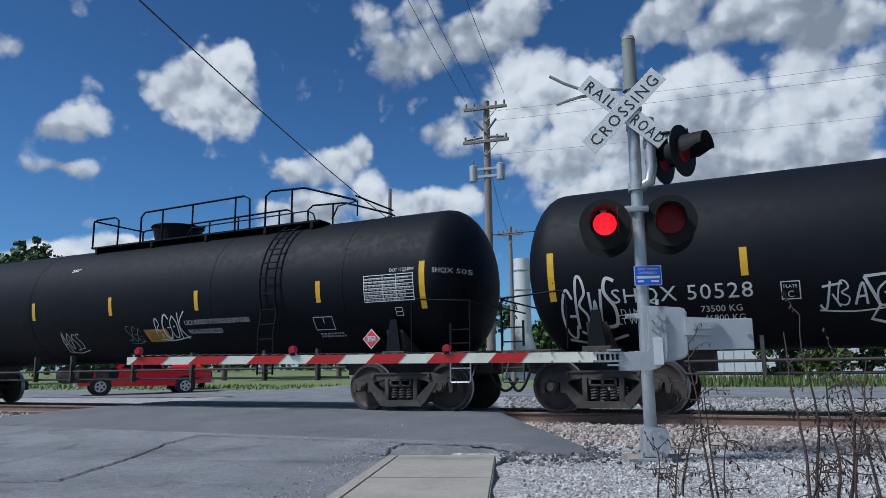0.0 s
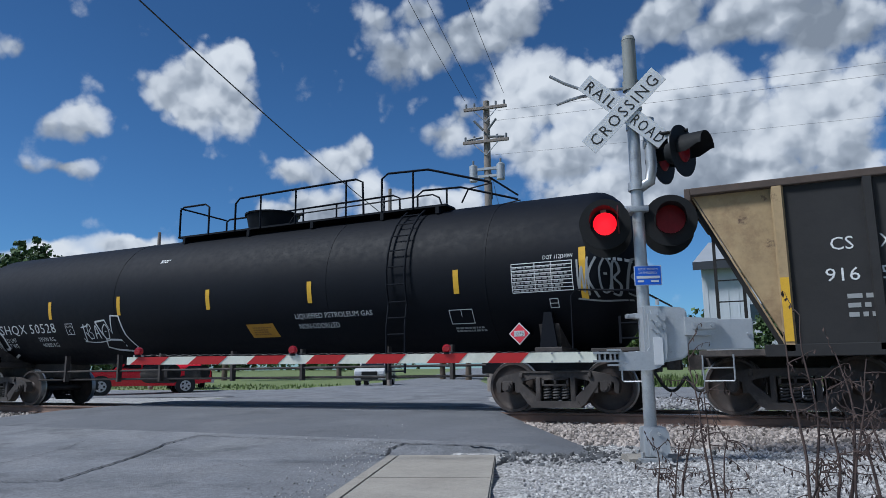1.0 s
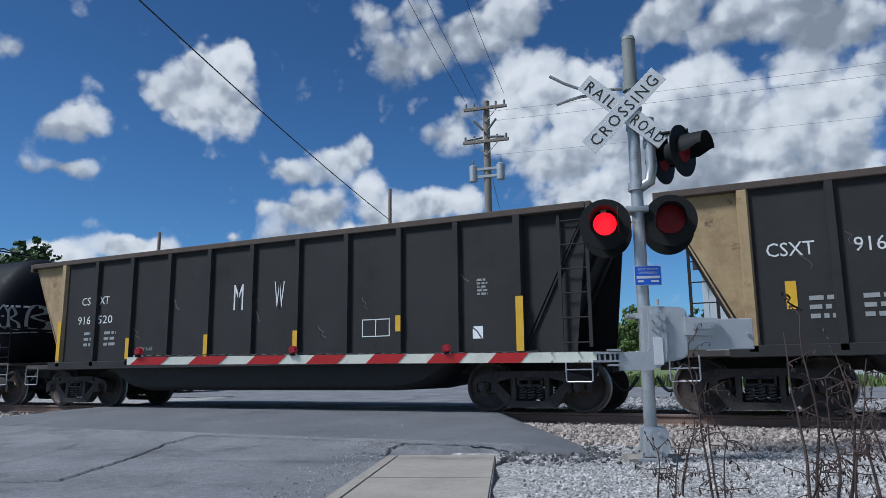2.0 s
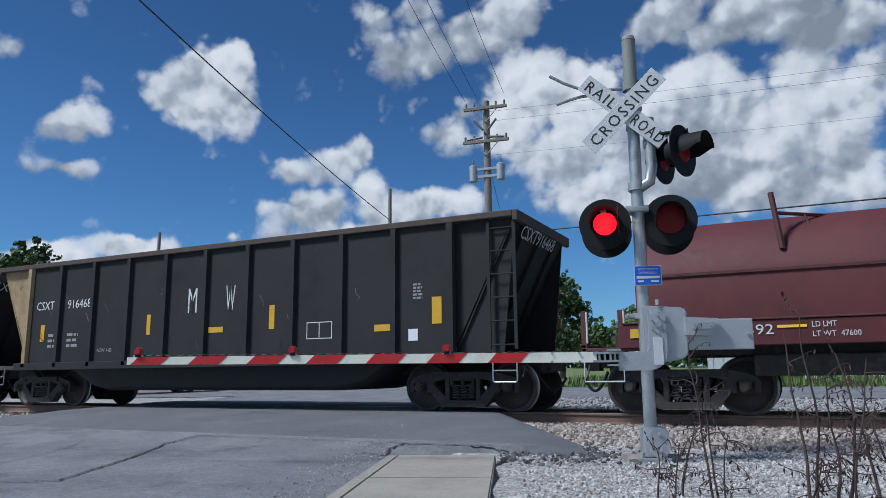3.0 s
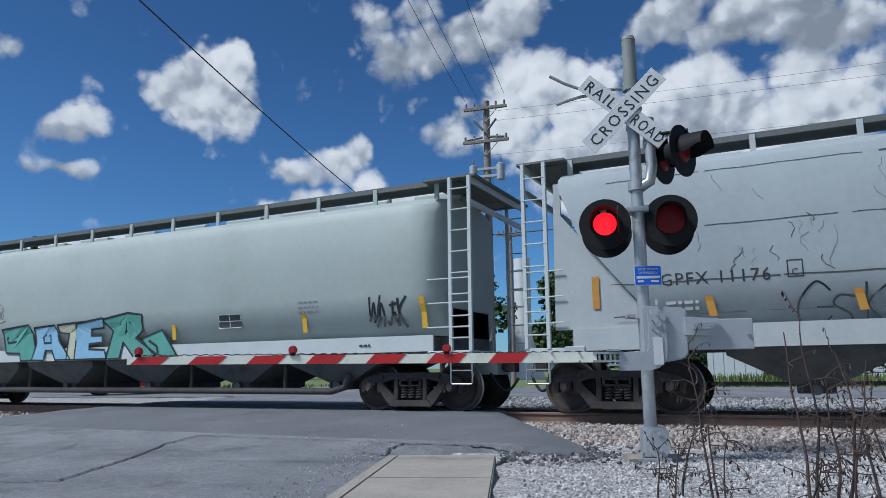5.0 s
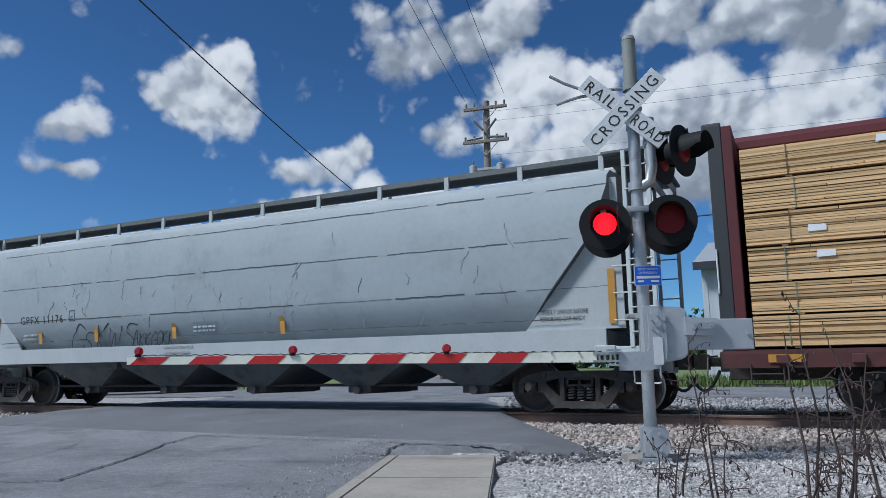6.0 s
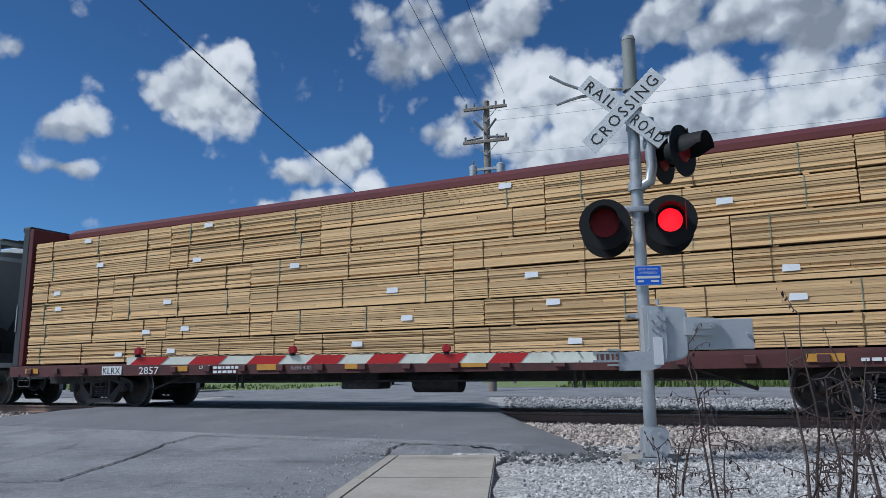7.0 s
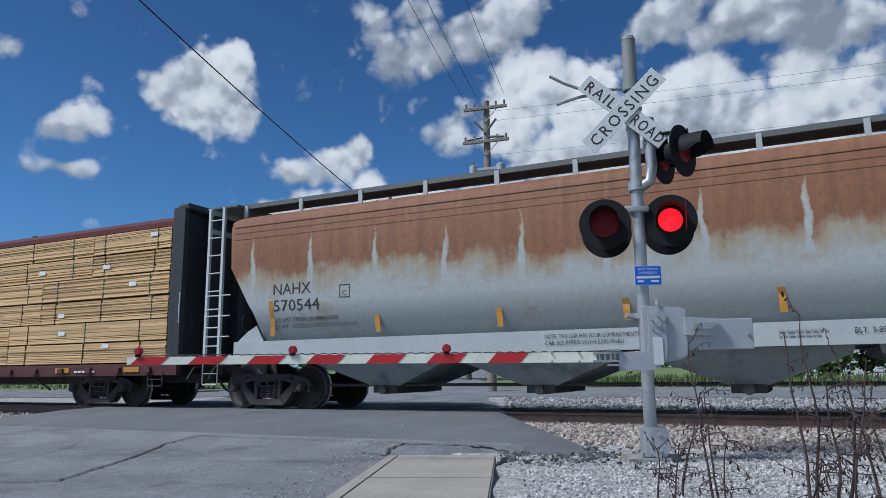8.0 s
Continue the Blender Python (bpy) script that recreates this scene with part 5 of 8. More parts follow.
# ------------------------------------------------ coil car
def coil_car(s):
    e = car("coil_car", s, "faded maroon covered coil car with a rounded hood", "coil car")
    L0, L1 = -4.68, 5.28
    half = [(1.50, 1.40), (1.52, 2.20), (1.46, 2.36), (1.30, 2.72), (1.02, 3.00), (0.66, 3.17), (0.30, 3.24)]
    prof = [(-y, z) for y, z in half] + [(y, z) for y, z in reversed(half)]
    bm = bmesh.new()
    def ring(x, k, dz=0.0):
        return [(x, y * k, 1.40 + (z - 1.40) * (k if z > 2.3 else 1.0) + dz) for y, z in prof]
    loft(bm, [ring(L0 - 0.04, 0.90), ring(L0 + 0.10, 0.975), ring(L0 + 0.22, 1.0), ring(L1 - 0.22, 1.0), ring(L1 - 0.10, 0.975), ring(L1 + 0.04, 0.90)])
    part("hood", bm, MAROON, e, "faded maroon rounded steel hood", 30)
    for sy in (-1, 1):
        bm = bmesh.new()
        box(bm, L0, L1, sy * 1.525 - 0.02, sy * 1.525 + 0.02, 2.20, 2.245)
        part("hood_seam", bm, MAROON_DARK, e)
        bm = bmesh.new()
        box(bm, L0 - 0.3, L1 + 0.1, sy * 1.50 - 0.05, sy * 1.50 + 0.05, 1.08, 1.46, 0.012)
        part("side_sill", bm, MAROON, e)
        bm = bmesh.new()
        box(bm, L0 - 0.25, L1 + 0.1, sy * 1.51 - 0.06, sy * 1.51 + 0.06, 1.465, 1.495, 0.008)
        part("sill_flange", bm, MAROON_DARK, e)
    rnd = random.Random(2)
    bm = bmesh.new()
    for i in range(22):
        x = L0 + 0.3 + i * 0.43
        disc(bm, (x, -1.548, 2.222), 0.014, (0, 1, 0), 0.02, 6)
    part("bolt_row", bm, MAROON_DARK, e)
    bm = bmesh.new()
    box(bm, L0 - 0.5, L1 + 0.5, -1.0, 1.0, 0.95, 1.36, 0.02)
    box(bm, -3.0, 3.4, -1.2, 1.2, 0.62, 0.95, 0.03)
    part("centre_sill", bm, GEAR, e, "grimy centre sill and floor")
    # lifting eye at the crown
    bm = bmesh.new()
    arch = [(-0.55, 3.18), (-0.20, 3.36), (-0.16, 3.62), (0.0, 3.70), (0.75, 3.72), (0.9, 3.62), (0.94, 3.36), (1.25, 3.18), (0.66, 3.24), (0.62, 3.50), (0.50, 3.58), (0.20, 3.58), (0.10, 3.50), (0.06, 3.24)]
    for y in (-0.22, 0.16):
        prism(bm, arch, y, y + 0.06, "y")
    box(bm, -0.1, 0.85, -0.2, 0.2, 3.60, 3.68)
    box(bm, -0.7, 1.4, -0.45, 0.45, 3.16, 3.27, 0.02)
    part("lifting_bracket", bm, MAROON, e, "maroon steel lifting bracket on the crown")
    for x in (-2.45, 3.30):
        bm = bmesh.new()
        tube(bm, [(x, -1.40, 2.55), (x - 0.10, -1.36, 3.45)], 0.045, 6)
        tube(bm, [(x - 0.06, -1.36, 3.12), (x + 0.75, -0.6, 3.14)], 0.03, 6)
        tube(bm, [(x + 0.35, -1.0, 3.12), (x + 0.42, -1.05, 2.92)], 0.02, 6)
        part("stacking_guide", bm, MAROON_DARK, e)
    bm = bmesh.new()
    box(bm, -2.0, -0.6, -0.12, 0.12, 3.22, 3.28)
    part("crown_strip", bm, MAROON_DARK, e)
    for sx, x in ((-1, L0), (1, L1)):
        xo = x + sx * 0.95
        bm = bmesh.new()
        box(bm, min(x, xo), max(x, xo), -1.5, 1.5, 1.02, 1.10, 0.01)
        box(bm, min(xo, xo - sx * 0.08), max(xo, xo - sx * 0.08), -1.5, 1.5, 0.92, 1.16, 0.01)
        part("end_deck", bm, MAROON_DARK, e)
        for xx in (x + sx * 0.28, x + sx * 0.9):
            bm = bmesh.new()
            box(bm, xx - 0.05, xx + 0.05, -1.5, -1.38, 1.10, 1.72, 0.01)
            part("stake", bm, MAROON_DARK, e)
        bm = bmesh.new()
        for xx in (x + sx * 0.22, x + sx * 0.84):
            rod(bm, (xx, -1.53, 1.18), (xx, -1.53, 1.70), 0.016, 6)
        rod(bm, (x - sx * 0.1, -1.56, 1.62), (x - sx * 0.12, -1.56, 2.22), 0.016, 6)
        tube(bm, [(x + sx * 0.25, -1.55, 0.95), (x + sx * 0.25, -1.55, 0.55), (x + sx * 0.9, -1.55, 0.55), (x + sx * 0.9, -1.55, 0.95)], 0.014, 6)
        part("grab_iron", bm, WHITE_INK, e, "white painted grab irons")
        coupler(e, xo, sx)
        truck(e, sx * 4.045)
        bm = bmesh.new()
        disc(bm, (x + sx * 0.12, -0.9, 2.1), 0.26, (1, 0, 0), 0.03, 20)
        if sx > 0:
            part("brake_wheel", bm, MAROON_DARK, e)
        else:
            bm.free()
    f = lambda x, z: -1.555 if z < 1.47 else -(1.50 + 0.025 * (z - 1.4))
    # company emblem as plain slanted shapes over a sweep
    def glyph(rects, x, w, h):
        bm = bmesh.new()
        for a, b, c, d in rects:
            bm.faces.new([bm.verts.new(p) for p in ((x + a * w, b * h, 0), (x + c * w, b * h, 0), (x + c * w, d * h, 0), (x + a * w, d * h, 0))])
        return bm
    forms = [[(0, 0, 1, .42), (0, .56, 1, 1)], [(0, 0, .44, 1), (.56, 0, 1, 1)], [(0, 0, 1, .42), (0, .56, 1, 1)], [(0, 0, .44, 1), (.56, .5, 1, 1)]]
    x = 0.98
    for form in forms:
        decal(e, "emblem", glyph(form, 0, 0.64, 0.36), x, 1.72, f, WHITE_INK, "white slanted emblem shape", slant=0.55)
        x += 0.68
    bm = bmesh.new()
    bm.faces.new([bm.verts.new(p) for p in ((0, 0, 0), (2.2, 0.03, 0), (2.3, 0.12, 0), (0.10, 0.12, 0))])
    decal(e, "emblem", bm, 0.86, 1.53, f, WHITE_INK, "white sweep below the emblem")
    decal(e, "lettering", letters("COILCAR", 0.19, 1.02), -0.50, 1.235, f, WHITE_INK, "white lettering")
    decal(e, "emblem", bar_rows(2, 0.16, 0.18, 5, 0.2), 0.58, 1.235, f, WHITE_INK, "small white emblem")
    decal(e, "car_number", letters("529592", 0.16, 0.78), -3.45, 1.24, f, WHITE_INK, "white stencilled car number")
    decal(e, "emblem", bar_rows(1, 0.5, 0.17, 7, 0.1), -4.10, 1.24, f, WHITE_INK)
    decal(e, "load_data", letters("LT WT  47600", 0.085, 0.62), -2.15, 1.19, f, WHITE_INK)
    decal(e, "load_data", letters("LD LMT", 0.085, 0.32), -2.15, 1.33, f, WHITE_INK)
    for i, t in enumerate(("FOR USE ON", "THRU", "ONLY")):
        decal(e, "lettering", letters("FOR USE ON" if i == 0 else "THRU 529720 ONLY" if i == 1 else "IN THIS SERIES", 0.075, 0.82), -0.22, 1.93 - 0.11 * i, f, WHITE_INK if i < 2 else GREY_INK)
    decal(e, "lettering", letters("RETAINER", 0.07, 0.36), 1.12, 1.30, f, WHITE_INK)
    decal(e, "lettering", letters("VALVE", 0.07, 0.24), 1.16, 1.20, f, WHITE_INK)
    decal(e, "lettering", letters("34-0", 0.08, 0.18), 4.6, 1.24, f, WHITE_INK)
    decal(e, "lettering", letters("JACK/LIFT", 0.09, 0.4), 2.85, 0.96, lambda a, b: -1.46, WHITE_INK)
    decal(e, "chalk_mark", join(stroke([(0, .38), (.08, 0), (.2, .3), (.32, .0), (.42, .4)], 0.016), stroke([(.62, .42), (.56, .2), (.95, .2)], 0.016), stroke([(.78, .42), (.84, .03)], 0.016)), 4.15, 1.74, f, GREY_INK, "chalked scrawl")
    decal(e, "lettering", bar_rows(2, 0.6, 0.09, 3), 4.3, 1.62, f, GREY_INK)
    for x, w in ((-4.80, 0.34), (-2.62, 0.40), (-0.98, 0.42), (0.88, 0.42), (2.75, 0.5), (4.86, 0.5)):
        decal(e, "reflector", patch(w, 0.15), x, 1.24 if abs(x) > 4 else 1.33, f, YELLOW, "yellow reflective panel", lift=0.010)
    return e


# ------------------------------------------------ covered hoppers
HOP_Z = (1.42, 1.55, 1.70, 1.85, 2.02, 2.20, 3.0, 3.86, 4.03)
HOP_Y = (1.30, 1.37, 1.45, 1.515, 1.57, 1.60, 1.612, 1.612, 1.56)


def hopper_side(x, z):
    """Depth of a rounded hopper side."""
    return -max(1.51 if z < 1.80 else 0.0, float(np.interp(z, HOP_Z, HOP_Y)))


def roof_walk(e, x0, x1, z, ends, material, tilt_posts=12):
    for sy in (-1, 1):
        bm = bmesh.new()
        box(bm, x0, x1, sy * 0.95 - 0.30, sy * 0.95 + 0.30, z, z + 0.035)
        for i in range(int((x1 - x0) / 0.12)):
            x = x0 + 0.12 * i
            box(bm, x, x + 0.02, sy * 0.95 - 0.30, sy * 0.95 + 0.30, z + 0.035, z + 0.06)
        part("roof_walk", bm, ROOF_GRATE, e, "dark steel grating walkway")
        bm = bmesh.new()
        box(bm, x0, x1, sy * 1.27 - 0.012, sy * 1.27 + 0.012, z - 0.02, z + 0.08)
        part("walk_edge", bm, ROOF_GRATE, e)
        for i in range(tilt_posts):
            x = x0 + 0.5 + (x1 - x0 - 1.0) * i / (tilt_posts - 1)
            bm = bmesh.new()
            box(bm, x - 0.045, x + 0.045, sy * 1.28 - 0.02, sy * 1.28 + 0.02, z - 0.28, z + 0.05)
            part("walk_bracket", bm, material, e)
    for i in range(10):
        x = x0 + 1.0 + (x1 - x0 - 2.0) * i / 9
        bm = bmesh.new()
        box(bm, x - 0.55, x + 0.55, -0.28, 0.28, z - 0.10, z + 0.10, 0.03)
        part("roof_hatch", bm, material, e)


def chutes(e, xs, top, bottom, half, material, zb=0.42, round_=False):
    for x in xs:
        bm = bmesh.new()
        loft(bm, [[(x - half, -1.35, top), (x + half, -1.35, top), (x + half, 1.35, top), (x - half, 1.35, top)],
                  [(x - half * 0.98, -1.30, top - 0.12), (x + half * 0.98, -1.30, top - 0.12), (x + half * 0.98, 1.30, top - 0.12), (x - half * 0.98, 1.30, top - 0.12)],
                  [(x - bottom, -0.98, zb + 0.10), (x + bottom, -0.98, zb + 0.10), (x + bottom, 0.98, zb + 0.10), (x - bottom, 0.98, zb + 0.10)]])
        c = part("chute", bm, material, e, "grey sloping discharge chute")
        bm = bmesh.new()
        box(bm, x - bottom * 0.9, x + bottom * 0.9, -1.0, 1.0, zb - 0.03, zb + 0.12, 0.02)
        rod(bm, (x, -1.12, zb + 0.03), (x, 1.12, zb + 0.03), 0.085, 14)
        part("outlet_gate", bm, GEAR_GREY, c, smooth=40)


def body_rings(xs, scale):
    half = list(zip(HOP_Y, HOP_Z))[:7] + [(1.60, 3.75), (1.52, 3.95), (1.28, 4.10), (0.7, 4.20), (0.0, 4.22)]
    prof = [(-y, z) for y, z in half] + [(y, z) for y, z in reversed(half[:-1])]
    return [[(x, y * k, z) for y, z in prof] for x, k in zip(xs, scale)]


def end_cage(e, sx, x_in, x_out, z_top, material, wheel=True):
    """Ladders, end posts and platform of a hopper's end."""
    xa, xb = min(sx * x_in, sx * x_out), max(sx * x_in, sx * x_out)
    bm = bmesh.new()
    box(bm, xa, xb, -1.52, 1.52, 1.00, 1.12, 0.01)
    box(bm, xa, xb, -0.32, 0.32, 0.68, 1.0, 0.01)
    part("end_platform", bm, material, e)
    for sy in (-1, 1):
        for x in (sx * (x_out - 0.42), sx * (x_out - 0.02)):
            bm = bmesh.new()
            box(bm, x - 0.035, x + 0.035, sy * 1.50 - 0.035, sy * 1.50 + 0.035, 1.1, z_top, 0.008)
            part("end_post", bm, material, e)
        for i in range(8):
            z = 1.35 + 0.40 * i
            bm = bmesh.new()
            rod(bm, (sx * (x_out - 0.42), sy * 1.53, z), (sx * (x_out - 0.02), sy * 1.53, z), 0.014, 6)
            part("ladder_rung", bm, material, e)
    for x in (sx * (x_out - 0.02),):
        for z in (z_top - 0.06, z_top - 0.5):
            bm = bmesh.new()
            box(bm, x - 0.03, x + 0.03, -1.5, 1.5, z - 0.05, z + 0.05)
            part("end_beam", bm, material, e)
    bm = bmesh.new()
    box(bm, xa - 0.1, xb + 0.1, -1.5, 1.5, z_top - 0.01, z_top + 0.03)
    part("end_walk", bm, ROOF_GRATE, e)
    for z in (1.55, 2.0, 2.45):
        bm = bmesh.new()
        rod(bm, (sx * x_in, -1.52, z), (sx * (x_out - 0.02), -1.52, z), 0.014, 6)
        part("grab_iron", bm, material, e)
    stirrup(e, min(sx * (x_out - 0.42), sx * x_out), max(sx * (x_out - 0.42), sx * x_out), -1.52, 0.52, 1.0, GALV)
    coupler(e, sx * (x_out + 0.02), sx)


def hopper_round(s):
    """Long smooth-sided hopper with rounded ends and a colourful painted piece."""
    e = car("covered_hopper", s, "pale grey-green smooth-sided covered hopper car with graffiti", "hopper car")
    bm = bmesh.new()
    xs = [-8.55, -8.45, -8.2, -7.9, 7.9, 8.2, 8.4, 8.5]
    loft(bm, body_rings(xs, [0.80, 0.88, 0.965, 1.0, 1.0, 0.965, 0.90, 0.80]))
    part("body_shell", bm, HOP_GREEN, e, "pale grey-green rounded steel body", 35)
    for sy in (-1, 1):
        bm = bmesh.new()
        prism(bm, [(sy * 1.50, 1.12), (sy * 1.44, 1.12), (sy * 1.44, 1.42), (sy * 1.50, 1.42)], -8.4, 8.4)
        part("side_sill", bm, mat("sill_white", (0.52, 0.55, 0.54), 0.55, spread=0.2, scale=2), e, "pale painted side sill")
    bm = bmesh.new()
    box(bm, -8.3, 8.3, -1.40, 1.40, 1.10, 1.40)
    part("floor_frame", bm, HOP_DARK, e)
    chutes(e, [-5.0, -2.2, 0.7, 3.4, 6.0], 1.10, 0.28, 1.22, HOP_DARK, 0.46)
    bm = bmesh.new()
    tube(bm, [(-6.5, -1.1, 0.78), (-6.3, -1.1, 0.52), (-6.0, -1.1, 0.42), (5.9, -1.1, 0.38), (6.2, -1.1, 0.46), (6.3, -1.1, 0.72)], 0.07, 10)
    part("unloading_pipe", bm, GEAR_GREY, e, "long grey unloading pipe", 50)
    bm = bmesh.new()
    for x in (-3.6, -0.75, 2.05, 4.7):
        rod(bm, (x, -1.1, 0.36), (x, -1.1, 1.1), 0.04, 8)
    part("pipe_drop", bm, GEAR_GREY, e)
    roof_walk(e, -8.9, 8.9, 4.36, True, HOP_GREEN, 13)
    for sx in (-1, 1):
        end_cage(e, sx, 8.3, 9.2, 4.38, mat("end_frame_grey", (0.50, 0.54, 0.53), 0.55, spread=0.15), True)
        truck(e, sx * 7.70)
        bm = bmesh.new()
        box(bm, min(sx * 8.0, sx * 8.5), max(sx * 8.0, sx * 8.5), -1.0, 1.0, 1.1, 2.0, 0.03)
        part("end_equipment", bm, HOP_DARK, e)
    f = hopper_side
    for x, z, h, sl in ((-7.95, 1.42, .62, -.25), (-5.5, 1.50, .34, -.35), (1.83, 1.52, .34, -.25), (5.45, 1.56, .38, -.2), (8.2, 1.55, .6, -.15)):
        decal(e, "reflector", patch(0.11, h), x, z, f, YELLOW, "yellow reflective stripe", slant=sl * 0.6)
    decal(e, "car_number", letters("NAHX 551349", 0.20, 1.42), -6.75, 2.22, f, DARK_INK, "black stencilled car number")
    decal(e, "plate_mark", outline_box(0.22, 0.24, 0.016), -5.15, 2.22, f, DARK_INK)
    decal(e, "plate_mark", letters("C", 0.09), -5.08, 2.25, f, DARK_INK)
    decal(e, "load_data", letters("LD LMT  198500 LBS", 0.075, 0.72), -6.7, 1.96, f, DARK_INK)
    decal(e, "load_data", letters("LT WT   64500 LBS", 0.075, 0.72), -6.7, 1.83, f, DARK_INK)
    decal(e, "load_data", letters("NEW 9-94", 0.075, 0.32), -5.6, 1.83, f, DARK_INK)
    decal(e, "data_box", patch(0.62, 0.30), 3.2, 1.72, f, mat("box_black", (0.03, 0.045, 0.04), 0.6), "dark stencilled data box")
    decal(e, "data_box", outline_box(0.62, 0.30, 0.016, 1), 3.2, 1.72, f, WHITE_INK, lift=0.010)
    decal(e, "data_box", patch(0.016, 0.3), 3.5, 1.72, f, WHITE_INK, lift=0.010)
    decal(e, "lettering", bar_rows(3, 0.5, 0.3, 12, 0.6), 5.35, 1.95, f, GREY_INK)
    decal(e, "maker_mark", bar_rows(1, 0.3, 0.06, 13), 6.8, 1.24, lambda a, b: -1.51, DARK_INK)
    decal(e, "lettering", bar_rows(3, 0.9, 0.18, 14, 0.6), -6.6, 1.16, lambda a, b: -1.51, GREY_INK)
    # the painted piece: five leaning block letters in green, blue and cream with dark edges
    GREENP = mat("spray_green", (0.11, 0.33, 0.27), 0.6, spread=0.35, scale=3)
    BLUEP = mat("spray_blue", (0.25, 0.45, 0.60), 0.6, spread=0.3, scale=3)
    CREAMP = mat("spray_cream", (0.50, 0.50, 0.36), 0.6, spread=0.3, scale=3)
    EDGE = mat("spray_black", (0.02, 0.025, 0.028), 0.65)

    def block(pts, holes, x, mat_, lift):
        bm = bmesh.new()
        pts = [(a, b * 0.86) for a, b in pts]
        holes = [[(a, b * 0.86) for a, b in h] for h in holes]
        bm.faces.new([bm.verts.new((a, b, 0)) for a, b in pts])
        bmesh.ops.triangulate(bm, faces=bm.faces)
        bmesh.ops.subdivide_edges(bm, edges=bm.edges, cuts=3)
        decal(e, "painted_letter", bm, x, 1.14, f, mat_, "large sprayed block letter", lift=lift)
        ed = [stroke(pts + [pts[0]], 0.05)] + [stroke(h, 0.06) for h in holes]
        b2 = join(*ed)
        decal(e, "letter_edge", b2, x, 1.14, f, EDGE, lift=lift + 0.006)
    block([(0.05, 0.95), (1.15, 1.05), (1.35, 0.55), (1.5, 0.02), (0.85, 0.0), (0.8, 0.22), (0.25, 0.25), (0.2, 0.45)], [[(0.25, 0.72), (0.8, 0.75), (0.75, 0.58), (0.3, 0.55), (0.25, 0.72)]], -4.30, GREENP, 0.010)
    block([(0.1, 0.95), (0.9, 1.0), (1.05, 0.55), (1.5, 0.02), (0.95, 0.0), (0.8, 0.28), (0.55, 0.28), (0.5, 0.0), (0.05, 0.02), (0.2, 0.5)], [[(0.45, 0.72), (0.72, 0.72), (0.75, 0.5), (0.5, 0.5), (0.45, 0.72)]], -3.05, BLUEP, 0.018)
    block([(0.0, 1.0), (1.0, 1.05), (0.9, 0.78), (0.75, 0.75), (0.85, 0.0), (0.35, 0.0), (0.4, 0.75), (0.05, 0.78)], [], -2.05, CREAMP, 0.014)
    block([(0.05, 1.0), (1.0, 1.12), (1.0, 0.85), (0.55, 0.82), (0.55, 0.65), (0.95, 0.65), (0.95, 0.45), (0.5, 0.42), (0.5, 0.28), (1.05, 0.25), (1.1, 0.0), (0.0, 0.0)], [], -1.40, BLUEP, 0.022)
    block([(0.0, 1.08), (0.9, 1.22), (1.35, 1.15), (1.3, 0.7), (1.1, 0.55), (1.75, 0.12), (1.7, 0.0), (1.1, 0.0), (0.7, 0.45), (0.6, 0.0), (0.15, 0.0), (0.35, 0.75)], [[(0.6, 0.9), (0.95, 0.95), (0.9, 0.75), (0.62, 0.72), (0.6, 0.9)]], -0.45, GREENP, 0.010)
    block([(0.1, 0.5), (0.75, 0.72), (1.25, 0.02), (0.85, 0.0), (0.45, 0.15)], [[(0.35, 0.45), (0.6, 0.3), (0.65, 0.12)]], 0.75, GREENP, 0.014)
    decal(e, "graffiti", scribble(0.8, 0.42, 21, 4, 0.045), -7.1, 1.52, f, EDGE, "black sprayed graffiti tag")
    decal(e, "graffiti", scribble(0.9, 0.5, 23, 4, 0.05), 7.0, 1.62, f, EDGE, "black sprayed graffiti tag")
    decal(e, "graffiti", scribble(0.35, 0.4, 29, 2, 0.02), -4.45, 2.2, f, mat("spray_brown", (0.16, 0.12, 0.10), 0.7), "thin brown scrawl")
    return e


